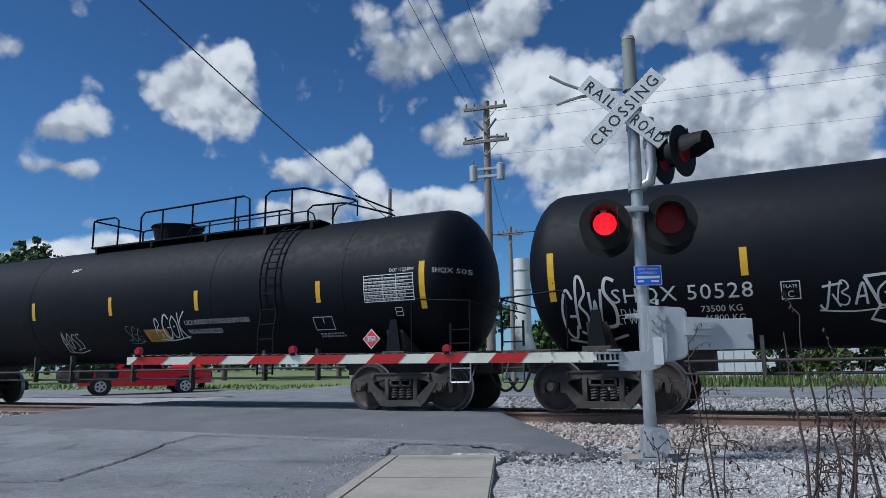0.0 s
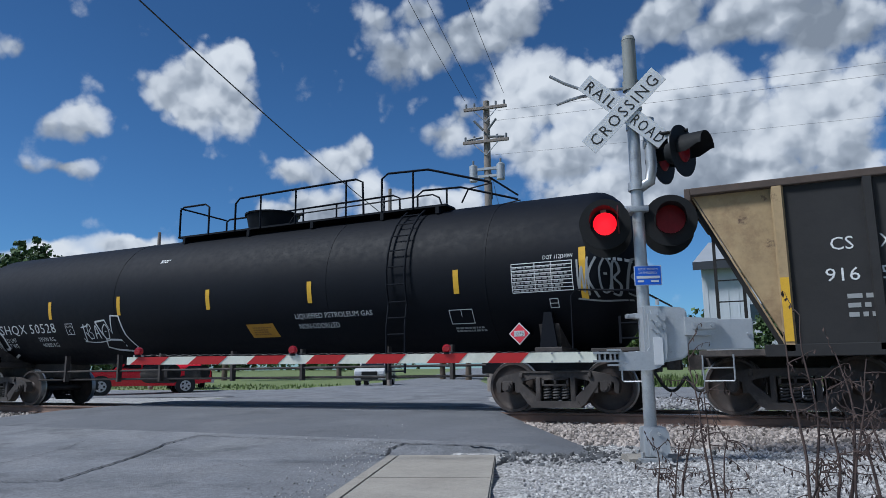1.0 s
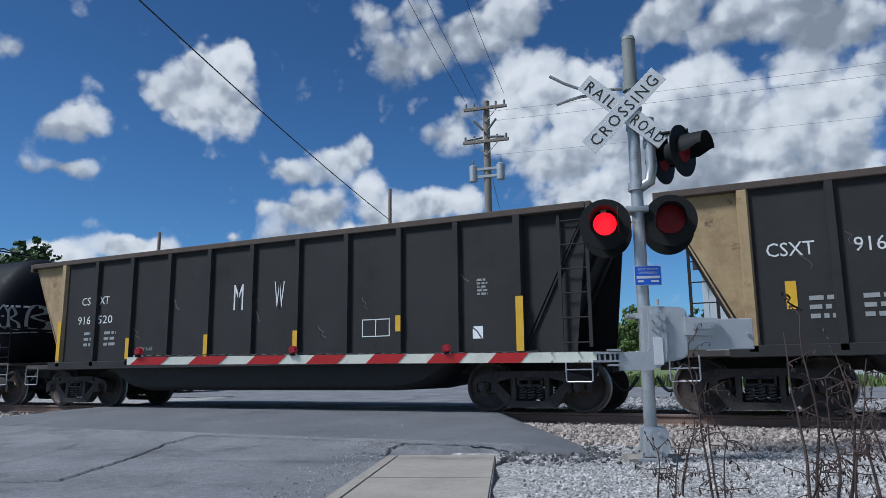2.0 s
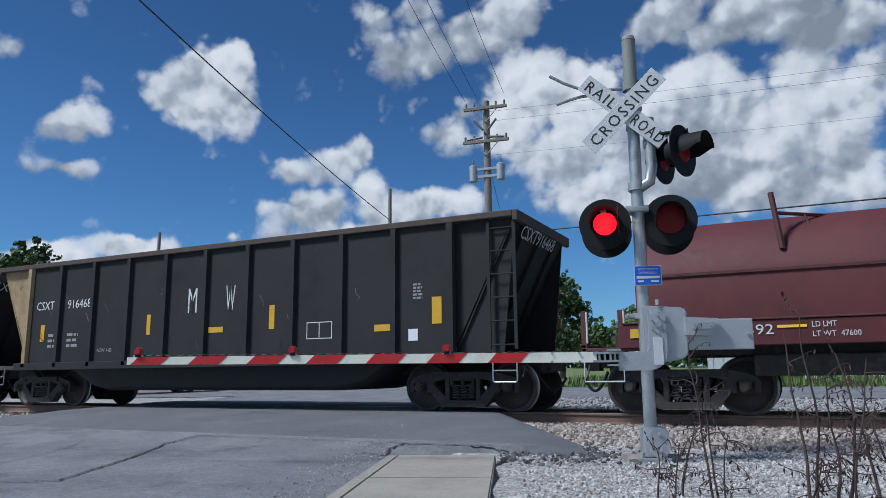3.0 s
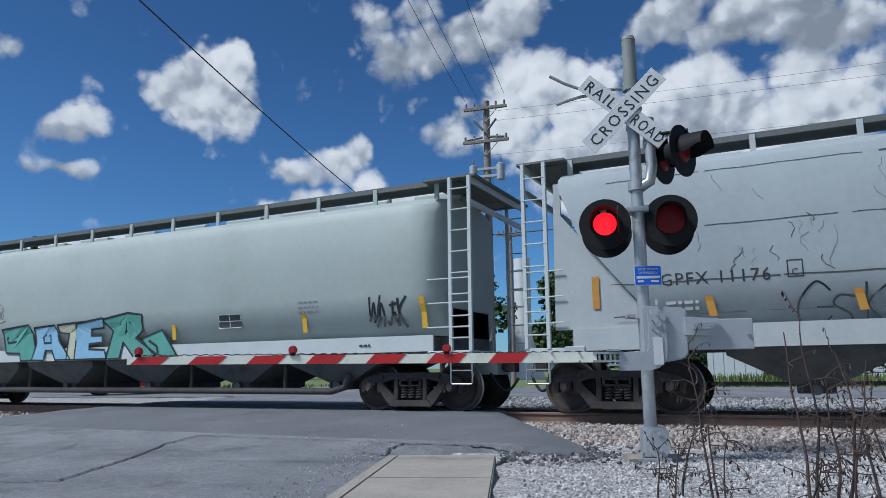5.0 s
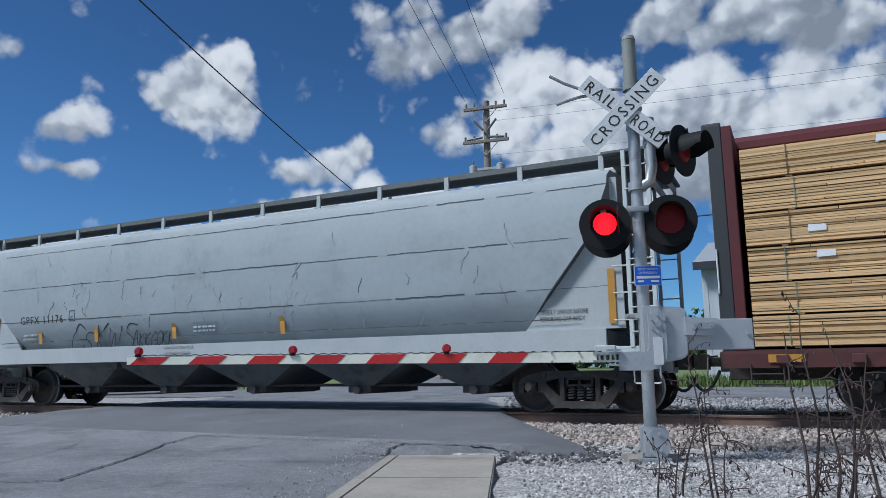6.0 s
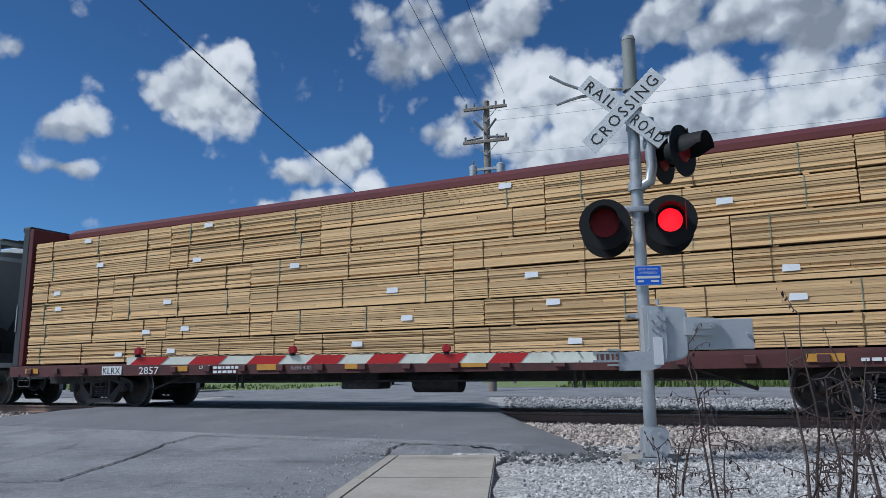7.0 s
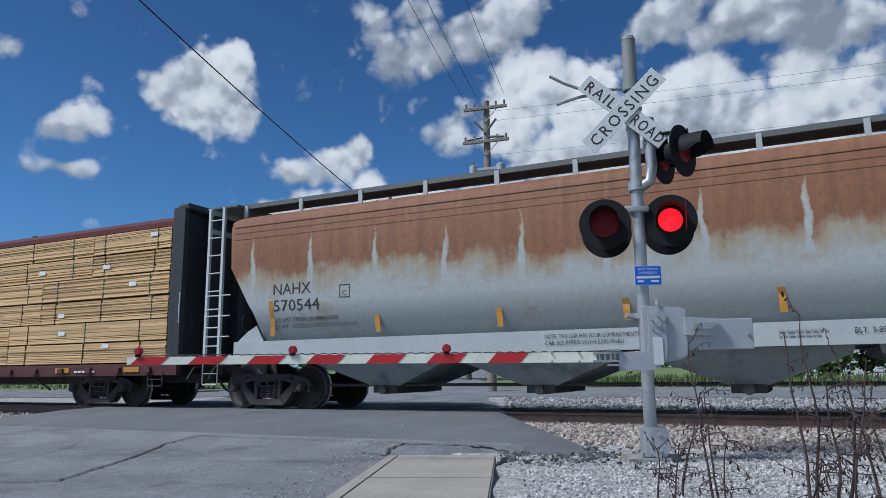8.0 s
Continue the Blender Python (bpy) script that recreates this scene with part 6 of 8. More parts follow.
def angled_hopper(s, kind):
    """Hopper with sloping end lines on its sides: 'grey' is streaked and cracked, 'rusty' is rust-stained above."""
    rusty = kind == "rusty"
    e = car("covered_hopper", s, "rust-stained pale grey covered hopper car" if rusty else "pale blue-grey covered hopper car with cracked paint", "hopper car")
    half = list(zip(HOP_Y, HOP_Z)) + [(1.30, 4.18), (0.7, 4.26), (0.0, 4.28)]
    prof = [(-y, z) for y, z in half] + [(y, z) for y, z in reversed(half[:-1])]
    bm = bmesh.new()
    HX = 8.45

    def cut(z):
        """Half-length of the body at height z: the ends slope inwards below."""
        if rusty:
            return HX - 0.05 if z > 3.05 else HX - 0.05 - (3.05 - z) * 0.62 if z > 1.8 else HX - 0.83
        return HX if z > 3.42 else HX - (3.42 - z) * 0.80
    rows = []
    for t in (-1.0, -0.9, -0.5, 0.0, 0.5, 0.9, 1.0):
        rows.append([(t * cut(z), y, z) for y, z in prof])
    loft(bm, rows)
    skin = RUSTY if rusty else HOP_GREY
    part("body_shell", bm, skin, e, "rust-streaked pale steel body" if rusty else "pale blue-grey steel body", 35)
    for sy in (-1, 1):
        bm = bmesh.new()
        prism(bm, [(sy * 1.52, 1.06), (sy * 1.45, 1.06), (sy * 1.45, 1.42), (sy * 1.52, 1.42)], -8.3, 8.3)
        part("side_sill", bm, mat("sill_pale", (0.40, 0.425, 0.43), 0.55, spread=0.2, scale=2), e, "pale painted side sill")
        for sx in (-1, 1):
            bm = bmesh.new()
            if rusty:
                pts = [(sx * 7.55, 1.42), (sx * 8.25, 1.42), (sx * 8.0, 1.62), (sx * 7.75, 1.75)]
            else:
                pts = [(sx * 6.88, 1.42), (sx * 8.62, 1.42), (sx * 8.58, 4.0), (sx * 8.46, 4.0), (sx * 8.46, 3.42)]
            prism(bm, pts if sx > 0 else pts[::-1], sy * 1.44 - 0.02, sy * 1.44 + 0.02, "y")
            part("end_panel", bm, mat("panel_pale", (0.38, 0.405, 0.41), 0.6, spread=0.2, scale=1.5), e, "pale triangular end panel")
    bm = bmesh.new()
    box(bm, -8.3, 8.3, -1.40, 1.40, 1.08, 1.40)
    part("floor_frame", bm, HOP_DARK, e)
    chutes(e, [-4.7, -2.1, 0.5, 3.15, 5.7] if not rusty else [-4.85, -1.63, 1.8, 5.1], 1.06, 0.30, 1.24 if not rusty else 1.5, mat("chute_pale", (0.26, 0.28, 0.28), 0.75, spread=0.4, scale=2.5, second=(0.16, 0.165, 0.16)) if rusty else HOP_DARK, 0.38)
    roof_walk(e, -8.8, 8.8, 4.41, True, mat("sill_pale", (0.40, 0.425, 0.43)), 12)
    bm = bmesh.new()
    rod(bm, (-6.2, -0.9, 0.50), (6.2, -0.9, 0.50), 0.03, 8)
    part("brake_pipe", bm, GEAR, e)
    for sx in (-1, 1):
        end_cage(e, sx, 8.45, 9.15, 4.43, mat("end_frame_grey", (0.33, 0.36, 0.355)))
        truck(e, sx * 7.70 if not rusty else sx * 7.70)
        # flat black discs paint the dark inside round openings; no hole is cut
        for y in (-0.85, 0.85):
            bm = bmesh.new()
            disc(bm, (sx * 8.52, y, 1.9), 0.2, (1, 0, 0), 0.02, 20)
            part("end_opening", bm, INK, e, "black disc painted as the dark of a round opening in the end panel")
        bm = bmesh.new()
        prism(bm, [(sx * 7.0, 1.45), (sx * 8.5, 1.45), (sx * 8.5, 3.2)] if sx > 0 else [(sx * 8.5, 3.2), (sx * 8.5, 1.45), (sx * 7.0, 1.45)], -0.04, 0.04, "y")
        part("end_web", bm, HOP_DARK, e)
        bm = bmesh.new()
        box(bm, min(sx * 8.1, sx * 8.45), max(sx * 8.1, sx * 8.45), -1.54, -1.3, 0.98, 1.14, 0.015)
        part("jacking_pad", bm, mat("sill_pale", (0.40, 0.425, 0.43)), e)
    f = hopper_side
    if rusty:
        for z in (3.62, 3.76, 3.90):
            bm = bmesh.new()
            box(bm, -8.3, 8.3, -1.617, -1.600, z - 0.006, z + 0.006)
            part("side_bead", bm, RUSTY, e, "thin pressed line along the upper side")
        for x, z, h, sl in ((-7.32, 1.52, .72, .0), (-4.75, 1.52, .34, -.2), (-2.22, 1.52, .34, -.12), (.02, 1.54, .36, -.1), (2.35, 1.56, .38, -.05)):
            decal(e, "reflector", patch(0.11, h), x, z, f, ORANGE, "faded orange reflective stripe", slant=sl * 0.6)
        decal(e, "car_number", letters("NAHX", 0.24, 0.95), -7.20, 2.36, f, DARK_INK, "black stencilled car number")
        decal(e, "car_number", letters("570544", 0.24, 1.16), -7.20, 2.02, f, DARK_INK, "black stencilled car number")
        decal(e, "load_data", letters("LD LMT 195800 LBS 88800 KGS", 0.085, 1.55), -7.18, 1.80, f, DARK_INK)
        decal(e, "load_data", letters("LT WT   67200 LBS 30500 KGS NEW 3-89", 0.085, 2.0), -7.18, 1.66, f, DARK_INK)
        decal(e, "plate_mark", outline_box(0.24, 0.26, 0.016), -5.55, 2.22, f, DARK_INK)
        decal(e, "plate_mark", letters("C", 0.10), -5.48, 2.26, f, DARK_INK)
        decal(e, "lettering", letters("NOTE: THIS CAR HAS FOUR COMPARTMENTS", 0.075, 1.6), -1.35, 1.28, lambda a, b: -1.53, DARK_INK)
        decal(e, "lettering", letters("CAR EQUIPPED WITH 5295 PNEU", 0.075, 1.35), -1.35, 1.17, lambda a, b: -1.53, DARK_INK)
        decal(e, "lettering", letters("BLT. 3-89", 0.09, 0.4), 3.3, 1.22, lambda a, b: -1.53, DARK_INK)
        decal(e, "lettering", bar_rows(2, 0.7, 0.13, 5, 0.5), 2.3, 1.2, lambda a, b: -1.53, GREY_INK)
    else:
        for x, z, h, sl in ((-7.95, 1.75, .55, 0.0), (-6.1, 1.55, .32, -.3), (-4.05, 1.55, .32, -.3), (-1.5, 1.55, .34, -.28), (1.55, 1.55, .36, -.25), (8.36, 1.50, .92, 0.0)):
            decal(e, "reflector", patch(0.12, h), x, z, (lambda a, b: -1.47) if abs(x) > 7 else f, ORANGE, "faded orange reflective stripe", slant=sl * 0.6, lift=0.012)
        decal(e, "car_number", letters("GPFX 11176", 0.20, 1.62, spacing=1.15), -6.80, 2.06, f, DARK_INK, "black stencilled car number")
        decal(e, "plate_mark", outline_box(0.22, 0.26, 0.016), -4.95, 2.08, f, DARK_INK)
        decal(e, "plate_mark", letters("C", 0.10), -4.89, 2.11, f, DARK_INK)
        decal(e, "load_data", bar_rows(2, 0.5, 0.2, 2, 0.5), -6.75, 1.66, f, GREY_INK)
        decal(e, "lettering", letters("CONSULT OWNER BEFORE", 0.08, 0.9), 7.1, 1.70, lambda a, b: -1.465, DARK_INK)
        decal(e, "lettering", letters("REPAIRING CAR BODY", 0.08, 0.8), 7.15, 1.58, lambda a, b: -1.465, DARK_INK)
        decal(e, "lettering", letters("CAUTION: DO NOT OPEN HATCHES OR", 0.06, 0.9), -1.75, 1.32, lambda a, b: -1.53, DARK_INK)
        decal(e, "lettering", bar_rows(2, 0.8, 0.13, 4, 0.5), -1.7, 1.16, lambda a, b: -1.53, GREY_INK)
        decal(e, "lettering", bar_rows(3, 0.8, 0.26, 7, 0.5), -0.9, 1.68, f, mat("worn_patch", (0.27, 0.31, 0.33), 0.7))
        BL = mat("spray_black", (0.02, 0.025, 0.028), 0.65)
        decal(e, "graffiti", scribble(2.2, 0.62, 44, 5, 0.032), -4.9, 1.32, f, BL, "thin black sprayed graffiti")
        decal(e, "graffiti", scribble(1.3, 0.34, 46, 7, 0.028), -2.75, 1.42, f, BL, "thin black sprayed graffiti")
        # plate seams and cracked paint
        SEAM = mat("seam_dark", (0.07, 0.075, 0.08), 0.8, spread=0.5)
        rnd = random.Random(9)
        for z in (2.98, 2.12, 1.60, 3.86):
            x = -7.6
            while x < 7.9:
                w = rnd.uniform(0.6, 2.4)
                pts = [(i * w / 8, rnd.uniform(-.008, .008)) for i in range(9)]
                decal(e, "plate_seam", stroke(pts, rnd.uniform(0.008, 0.022)), x, z, f, SEAM, lift=0.005)
                x += w + rnd.uniform(0, 0.25)
        for i in range(60):
            x, z = (rnd.uniform(-6.5, 3.0), rnd.uniform(2.0, 3.1)) if i < 40 else (rnd.uniform(-7, 7), rnd.uniform(1.8, 3.8))
            pts, a, b = [], 0.0, 0.0
            for j in range(rnd.randint(3, 8)):
                pts.append((a, b))
                a, b = a + rnd.uniform(-.06, .06), b - rnd.uniform(0.02, .10)
            if len(pts) > 2:
                decal(e, "paint_crack", stroke(pts, rnd.uniform(0.006, 0.014)), x, z, f, SEAM if i % 4 == 0 else mat("crack_pale", (0.24, 0.26, 0.27), 0.8), lift=0.005)
    return e


def rusty_paint():
    """Pale grey paint with rust spread over the upper side, in runs between the ribs."""
    m = bpy.data.materials.new("rusty_grey_paint")
    m.use_nodes = True
    m.node_tree.nodes.clear()
    k = Nodes(m.node_tree)
    where = k.n("ShaderNodeTexCoord").outputs["Object"]
    p = k.n("ShaderNodeSeparateXYZ", Vector=where)
    x, z = p.outputs[0], p.outputs[2]
    cloud = k.noise(where, 1.3, 6.0, 0.62)
    run = k.noise(k.vec("MULTIPLY", where, (5.0, 1.0, 0.35)), 1.6, 5.0, 0.6)
    fine = k.noise(where, 14.0, 4.0, 0.6)
    # pale streaks below the brackets
    beat = k.math("ABSOLUTE", k.math("SINE", k.math("MULTIPLY", k.math("ADD", x, k.math("MULTIPLY", cloud.outputs[0], 0.35)), math.pi / 1.52)))
    streak = k.span(beat, 0.0, 0.17, 1.0, 0.0, smooth=True)
    level = k.math("ADD", z, k.math("ADD", k.math("MULTIPLY", k.math("SUBTRACT", cloud.outputs[0], 0.5), 1.25), k.math("MULTIPLY", k.math("SUBTRACT", run.outputs[0], 0.5), 0.45)))
    level = k.math("SUBTRACT", level, k.math("MULTIPLY", streak, k.span(cloud.outputs[0], 0.35, 0.65, 0.35, 1.1)))
    rust = k.span(level, 2.66, 2.98, smooth=True)
    stain = k.span(level, 2.28, 2.80, 0.0, 0.85, smooth=True)
    spots = k.span(k.noise(k.vec("MULTIPLY", where, (0.7, 1, 1.3)), 1.1, 6.0, 0.7).outputs[0], 0.56, 0.68, 0.0, 0.60, smooth=True)
    pale = k.mix(k.span(fine.outputs[0], 0.35, 0.7), (0.41, 0.425, 0.425, 1), (0.35, 0.365, 0.365, 1))
    tan_ = k.mix(fine.outputs[0], (0.36, 0.29, 0.18, 1), (0.30, 0.22, 0.13, 1))
    brown = k.mix(k.span(run.outputs[0], 0.35, 0.7), (0.185, 0.062, 0.026, 1), (0.26, 0.105, 0.045, 1))
    brown = k.mix(k.span(fine.outputs[0], 0.5, 0.8), brown, (0.12, 0.055, 0.035, 1))
    c = k.mix(k.math("MAXIMUM", stain, spots), pale, tan_)
    c = k.mix(k.math("MULTIPLY", rust, 0.92), c, brown)
    b = k.n("ShaderNodeBsdfPrincipled", Base_Color=c, Roughness=0.7)
    k.n("ShaderNodeOutputMaterial", Surface=b.outputs[0])
    return m


RUSTY = rusty_paint()


# ------------------------------------------------ lumber car
LUMBER_BUNDLES = []


def lumber_car(s):
    e = car("centrebeam_flatcar", s, "maroon centrebeam flatcar with black end bulkheads", "flatcar")
    HX = 11.25
    bm = bmesh.new()
    box(bm, -HX, HX, -0.35, 0.35, 0.55, 0.98, 0.02)
    for i in range(24):
        x = -HX + 0.5 + i * (2 * HX - 1.0) / 23
        box(bm, x - 0.05, x + 0.05, -1.35, 1.35, 0.78, 0.97)
    part("under_frame", bm, GEAR, e)
    for sy in (-1, 1):
        bm = bmesh.new()
        prism(bm, [(sy * 1.48, 0.74), (sy * 1.38, 0.74), (sy * 1.38, 0.95), (sy * 1.36, 1.0), (sy * 1.50, 1.0), (sy * 1.50, 0.95)] if sy > 0 else [(sy * 1.50, 0.95), (sy * 1.50, 1.0), (sy * 1.36, 1.0), (sy * 1.38, 0.95), (sy * 1.38, 0.74), (sy * 1.48, 0.74)], -HX, HX)
        part("side_sill", bm, MAROON_DARK, e, "chipped maroon side sill")
    for i in range(22):
        x = -10.4 + i * 20.8 / 21
        if -8.1 < x < -5.6:
            continue
        bm = bmesh.new()
        box(bm, x - 0.09, x + 0.09, -1.56, -1.48, 0.80, 0.93, 0.012)
        part("strap_winch", bm, MAROON_DARK, e)
    bm = bmesh.new()
    box(bm, -HX + 0.1, HX - 0.1, -1.42, 1.42, 0.985, 1.015)
    part("deck_plate", bm, MAROON_DARK, e)
    bm = bmesh.new()
    box(bm, -10.9, 10.9, -0.06, 0.06, 1.0, 4.6)
    part("centre_beam", bm, MAROON, e, "maroon centre beam wall")
    bm = bmesh.new()
    prism(bm, [(-0.42, 4.50), (0.42, 4.50), (0.42, 4.62), (0.16, 4.78), (-0.16, 4.78), (-0.42, 4.62)], -10.9, 10.9)
    part("top_chord", bm, MAROON, e, "maroon top chord over the load")
    for sx in (-1, 1):
        bm = bmesh.new()
        a, b = sx * 10.86, sx * 11.02
        box(bm, min(a, b), max(a, b), -1.44, 1.44, 1.0, 4.62, 0.015)
        bk = part("bulkhead", bm, MAROON if sx < 0 else mat("bulkhead_black", (0.03, 0.032, 0.036), 0.6, spread=0.3), e, "steel end bulkhead")
        for y in (-1.38, -0.5, 0.5, 1.38):
            bm = bmesh.new()
            box(bm, min(b, b + sx * 0.22), max(b, b + sx * 0.22), y - 0.07, y + 0.07, 1.0, 4.66, 0.015)
            part("bulkhead_rib", bm, mat("bulkhead_black", (0.03, 0.032, 0.036), 0.6), bk)
        bm = bmesh.new()
        box(bm, min(b, b + sx * 0.3), max(b, b + sx * 0.3), -1.44, 1.44, 4.55, 4.70, 0.03)
        part("bulkhead_cap", bm, mat("bulkhead_black", (0.03, 0.032, 0.036), 0.6), bk)
        bm = bmesh.new()
        rod(bm, (b + sx * 0.2, -1.47, 1.9), (b + sx * 0.2, -1.47, 2.6), 0.014, 6)
        part("grab_iron", bm, WHITE_INK, e)
        coupler(e, sx * 11.55, sx)
        truck(e, sx * 8.31)
        stirrup(e, min(sx * 10.4, sx * 10.85), max(sx * 10.4, sx * 10.85), -1.5, 0.50, 0.8, GEAR)
        bm = bmesh.new()
        rod(bm, (sx * 6.5, -1.1, 0.42), (sx * 5.6, -1.0, 0.74), 0.03, 6)
        part("under_strut", bm, GEAR, e)
        for x in (3.65, 3.8):
            bm = bmesh.new()
            rod(bm, (sx * x, -1.3, 0.45), (sx * x, -1.3, 0.78), 0.03, 6)
            part("strut_hanger", bm, GEAR, e)
    bm = bmesh.new()
    rod(bm, (0.2, -0.6, 0.55), (1.2, -0.6, 0.55), 0.2, 14)
    box(bm, -1.4, -0.5, -0.9, -0.4, 0.42, 0.75, 0.03)
    rod(bm, (-6.0, -1.0, 0.58), (6.0, -1.0, 0.58), 0.025, 6)
    part("brake_gear", bm, GEAR, e, smooth=40)
    f = lambda x, z: -1.505
    decal(e, "mark_panel", patch(0.66, 0.20), -7.78, 0.76, f, WHITE_INK)
    decal(e, "car_number", letters("KLRX", 0.16, 0.58), -7.74, 0.78, f, INK, "black reporting mark on white", lift=0.012)
    decal(e, "car_number", letters("2857", 0.17, 0.62), -6.55, 0.77, f, WHITE_INK, "white stencilled car number")
    decal(e, "load_data", letters("LD LMT", 0.07, 0.3), -4.7, 0.87, f, WHITE_INK)
    decal(e, "load_data", bar_rows(2, 0.8, 0.18, 3, 0.4), -4.3, 0.77, f, WHITE_INK)
    decal(e, "load_data", letters("NEW 4-02", 0.08, 0.5), -2.2, 0.82, f, GREY_INK)
    decal(e, "load_data", bar_rows(1, 0.8, 0.08, 5, 0.4), 7.9, 0.82, f, WHITE_INK)
    for x in (-10.6, -5.55, -3.1, -0.9, 1.6, 4.4, 7.2, 9.6):
        decal(e, "reflector", patch(0.5, 0.12), x, 0.82, f, ORANGE, "faded orange reflective panel")
    # the load: bundles in six tiers on both sides of the beam
    rnd = random.Random(77)
    tiers, z = 6, 1.035
    hts = [0.485, 0.485, 0.53, 0.53, 0.51, 0.51]
    for t in range(tiers):
        x = -10.78
        cuts = [-10.78]
        while x < 10.78 - 1.0:
            w = rnd.choice((3.05, 3.66, 4.27, 4.88, 4.88))
            if 10.78 - (x + w) < 2.2:
                w = 10.78 - x
            x += w
            cuts.append(x)
        for a, b in zip(cuts, cuts[1:]):
            lumber_bundle(s, a + 0.004, b - 0.004, z + 0.018 * rnd.uniform(0.5, 1.2), z + hts[t] + 0.004, rnd)
        z += hts[t] + 0.022
    return e


def lumber_bundle(s, x0, x1, z0, z1, rnd):
    w, cx = x1 - x0, (x0 + x1) / 2
    for side in (-1, 1):
        e = thing("lumber_bundle", (s + cx, TRACK_Y + side * 0.76, z0), "strapped bundle of pale sawn pine boards on the flatcar", "lumber", "lumber bundles on the flatcar")
        CARS.append((e, s + cx))
        n = max(10, round((z1 - z0) / 0.040))
        h = (z1 - z0) / n
        bm = bmesh.new()
        for i in range(n):
            d = rnd.uniform(0, 0.014) if rnd.random() < 0.75 else rnd.uniform(0.015, 0.045)
            gap = 0.001 if rnd.random() < 0.55 else rnd.uniform(0.005, 0.016)
            # boards butt along the course
            xs = [-w / 2]
            if rnd.random() < 0.6:
                xs.append(rnd.uniform(-0.3, 0.3) * w)
            xs.append(w / 2)
            for a, b in zip(xs, xs[1:]):
                y0, y1 = -0.63 + (d if side < 0 else 0), 0.63 - (0 if side < 0 else d)
                vs = [bm.verts.new((xx, yy, i * h + zz)) for xx in (a + 0.003, b - 0.003 + rnd.uniform(-.012, 0)) for yy in (y0, y1) for zz in (gap, h - 0.001)]
                for q in ((0, 1, 3, 2), (4, 6, 7, 5), (0, 4, 5, 1), (2, 3, 7, 6), (0, 2, 6, 4), (1, 5, 7, 3)):
                    bm.faces.new([vs[j] for j in q])
        part("board_layer", bm, LUMBER, e, "courses of sawn boards", kind="stuff")
        # dark inner box: shade between the courses, put into its colour
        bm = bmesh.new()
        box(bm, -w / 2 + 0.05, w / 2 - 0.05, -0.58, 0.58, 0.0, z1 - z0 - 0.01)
        part("core", bm, GAP_SHADE_STRAP, e)
        for bx in (-w * 0.32, w * 0.32) if w < 4 else (-w * 0.36, 0.0, w * 0.36):
            bm = bmesh.new()
            box(bm, bx - 0.045, bx + 0.045, -0.6, 0.6, -0.022, -0.001)
            part("dunnage", bm, LUMBER, e)
            bm = bmesh.new()
            x = bx + rnd.uniform(-.1, .1)
            box(bm, x - 0.006, x + 0.006, -0.638, 0.638, -0.004, z1 - z0 + 0.003)
            part("strap", bm, STRAP if rnd.random() < 0.3 else GAP_SHADE_STRAP, e)
        if side < 0 and rnd.random() < 0.85:
            bm = bmesh.new()
            x, zz = rnd.uniform(-0.4, 0.35) * w, rnd.uniform(0.2, 0.75) * (z1 - z0)
            bm.faces.new([bm.verts.new(p) for p in ((x, -0.641, zz), (x + 0.26, -0.645, zz + 0.005), (x + 0.26, -0.65, zz + 0.10), (x + 0.02, -0.645, zz + 0.11))])
            part("paper_tag", bm, PAPER, e, "white paper tag")


tank_car(-14.73, "", [(-2.1, 1.40, 0.75, 0.45, 4, 0.022), (1.3, 1.62, 0.95, 0.5, 4, 0.03), (0.3, 1.55, 0.5, 0.35, 3, 0.012)])
tank_car(4.685, "SHQX 50528", [(-8.35, 1.35, 1.0, 0.85, 4, 0.05), (-4.35, 1.62, 0.95, 0.36, 4, 0.028), (8.3, 2.0, 0.9, 0.6, 5, 0.035)])
gondola(22.2, {"number": ("CSXT", "916520"), "on_ribs": True, "stripes": [(-6.0, 1.12, .95, .12), (-3.6, 1.12, .48, .11), (-1.2, 1.12, .48, .11), (1.2, 1.12, .48, .11), (3.6, 1.5, .3, .11), (6.03, 1.08, .95, .14)]}, "split")
gondola(37.935, {"number": ("CSXT", "916468"), "on_ribs": False, "stripes": [(-5.43, 1.6, .42, .15), (-1.72, 1.66, .46, .12), (1.85, 1.66, .5, .14), (0.32, 1.64, .12, .42), (4.6, 1.52, .13, .5), (5.7, 1.62, .5, .2)]}, "plain")
coil_car(51.95)
hopper_round(68.08)
angled_hopper(87.455, "grey")
lumber_car(108.78)
angled_hopper(130.0, "rusty")

# ---------------------------------------------------------------- crossing signal and gate
SIGNAL = pose(-1.58, 8.5, 0, 0, 0, 22)
ADDED_SHUTTERS = []


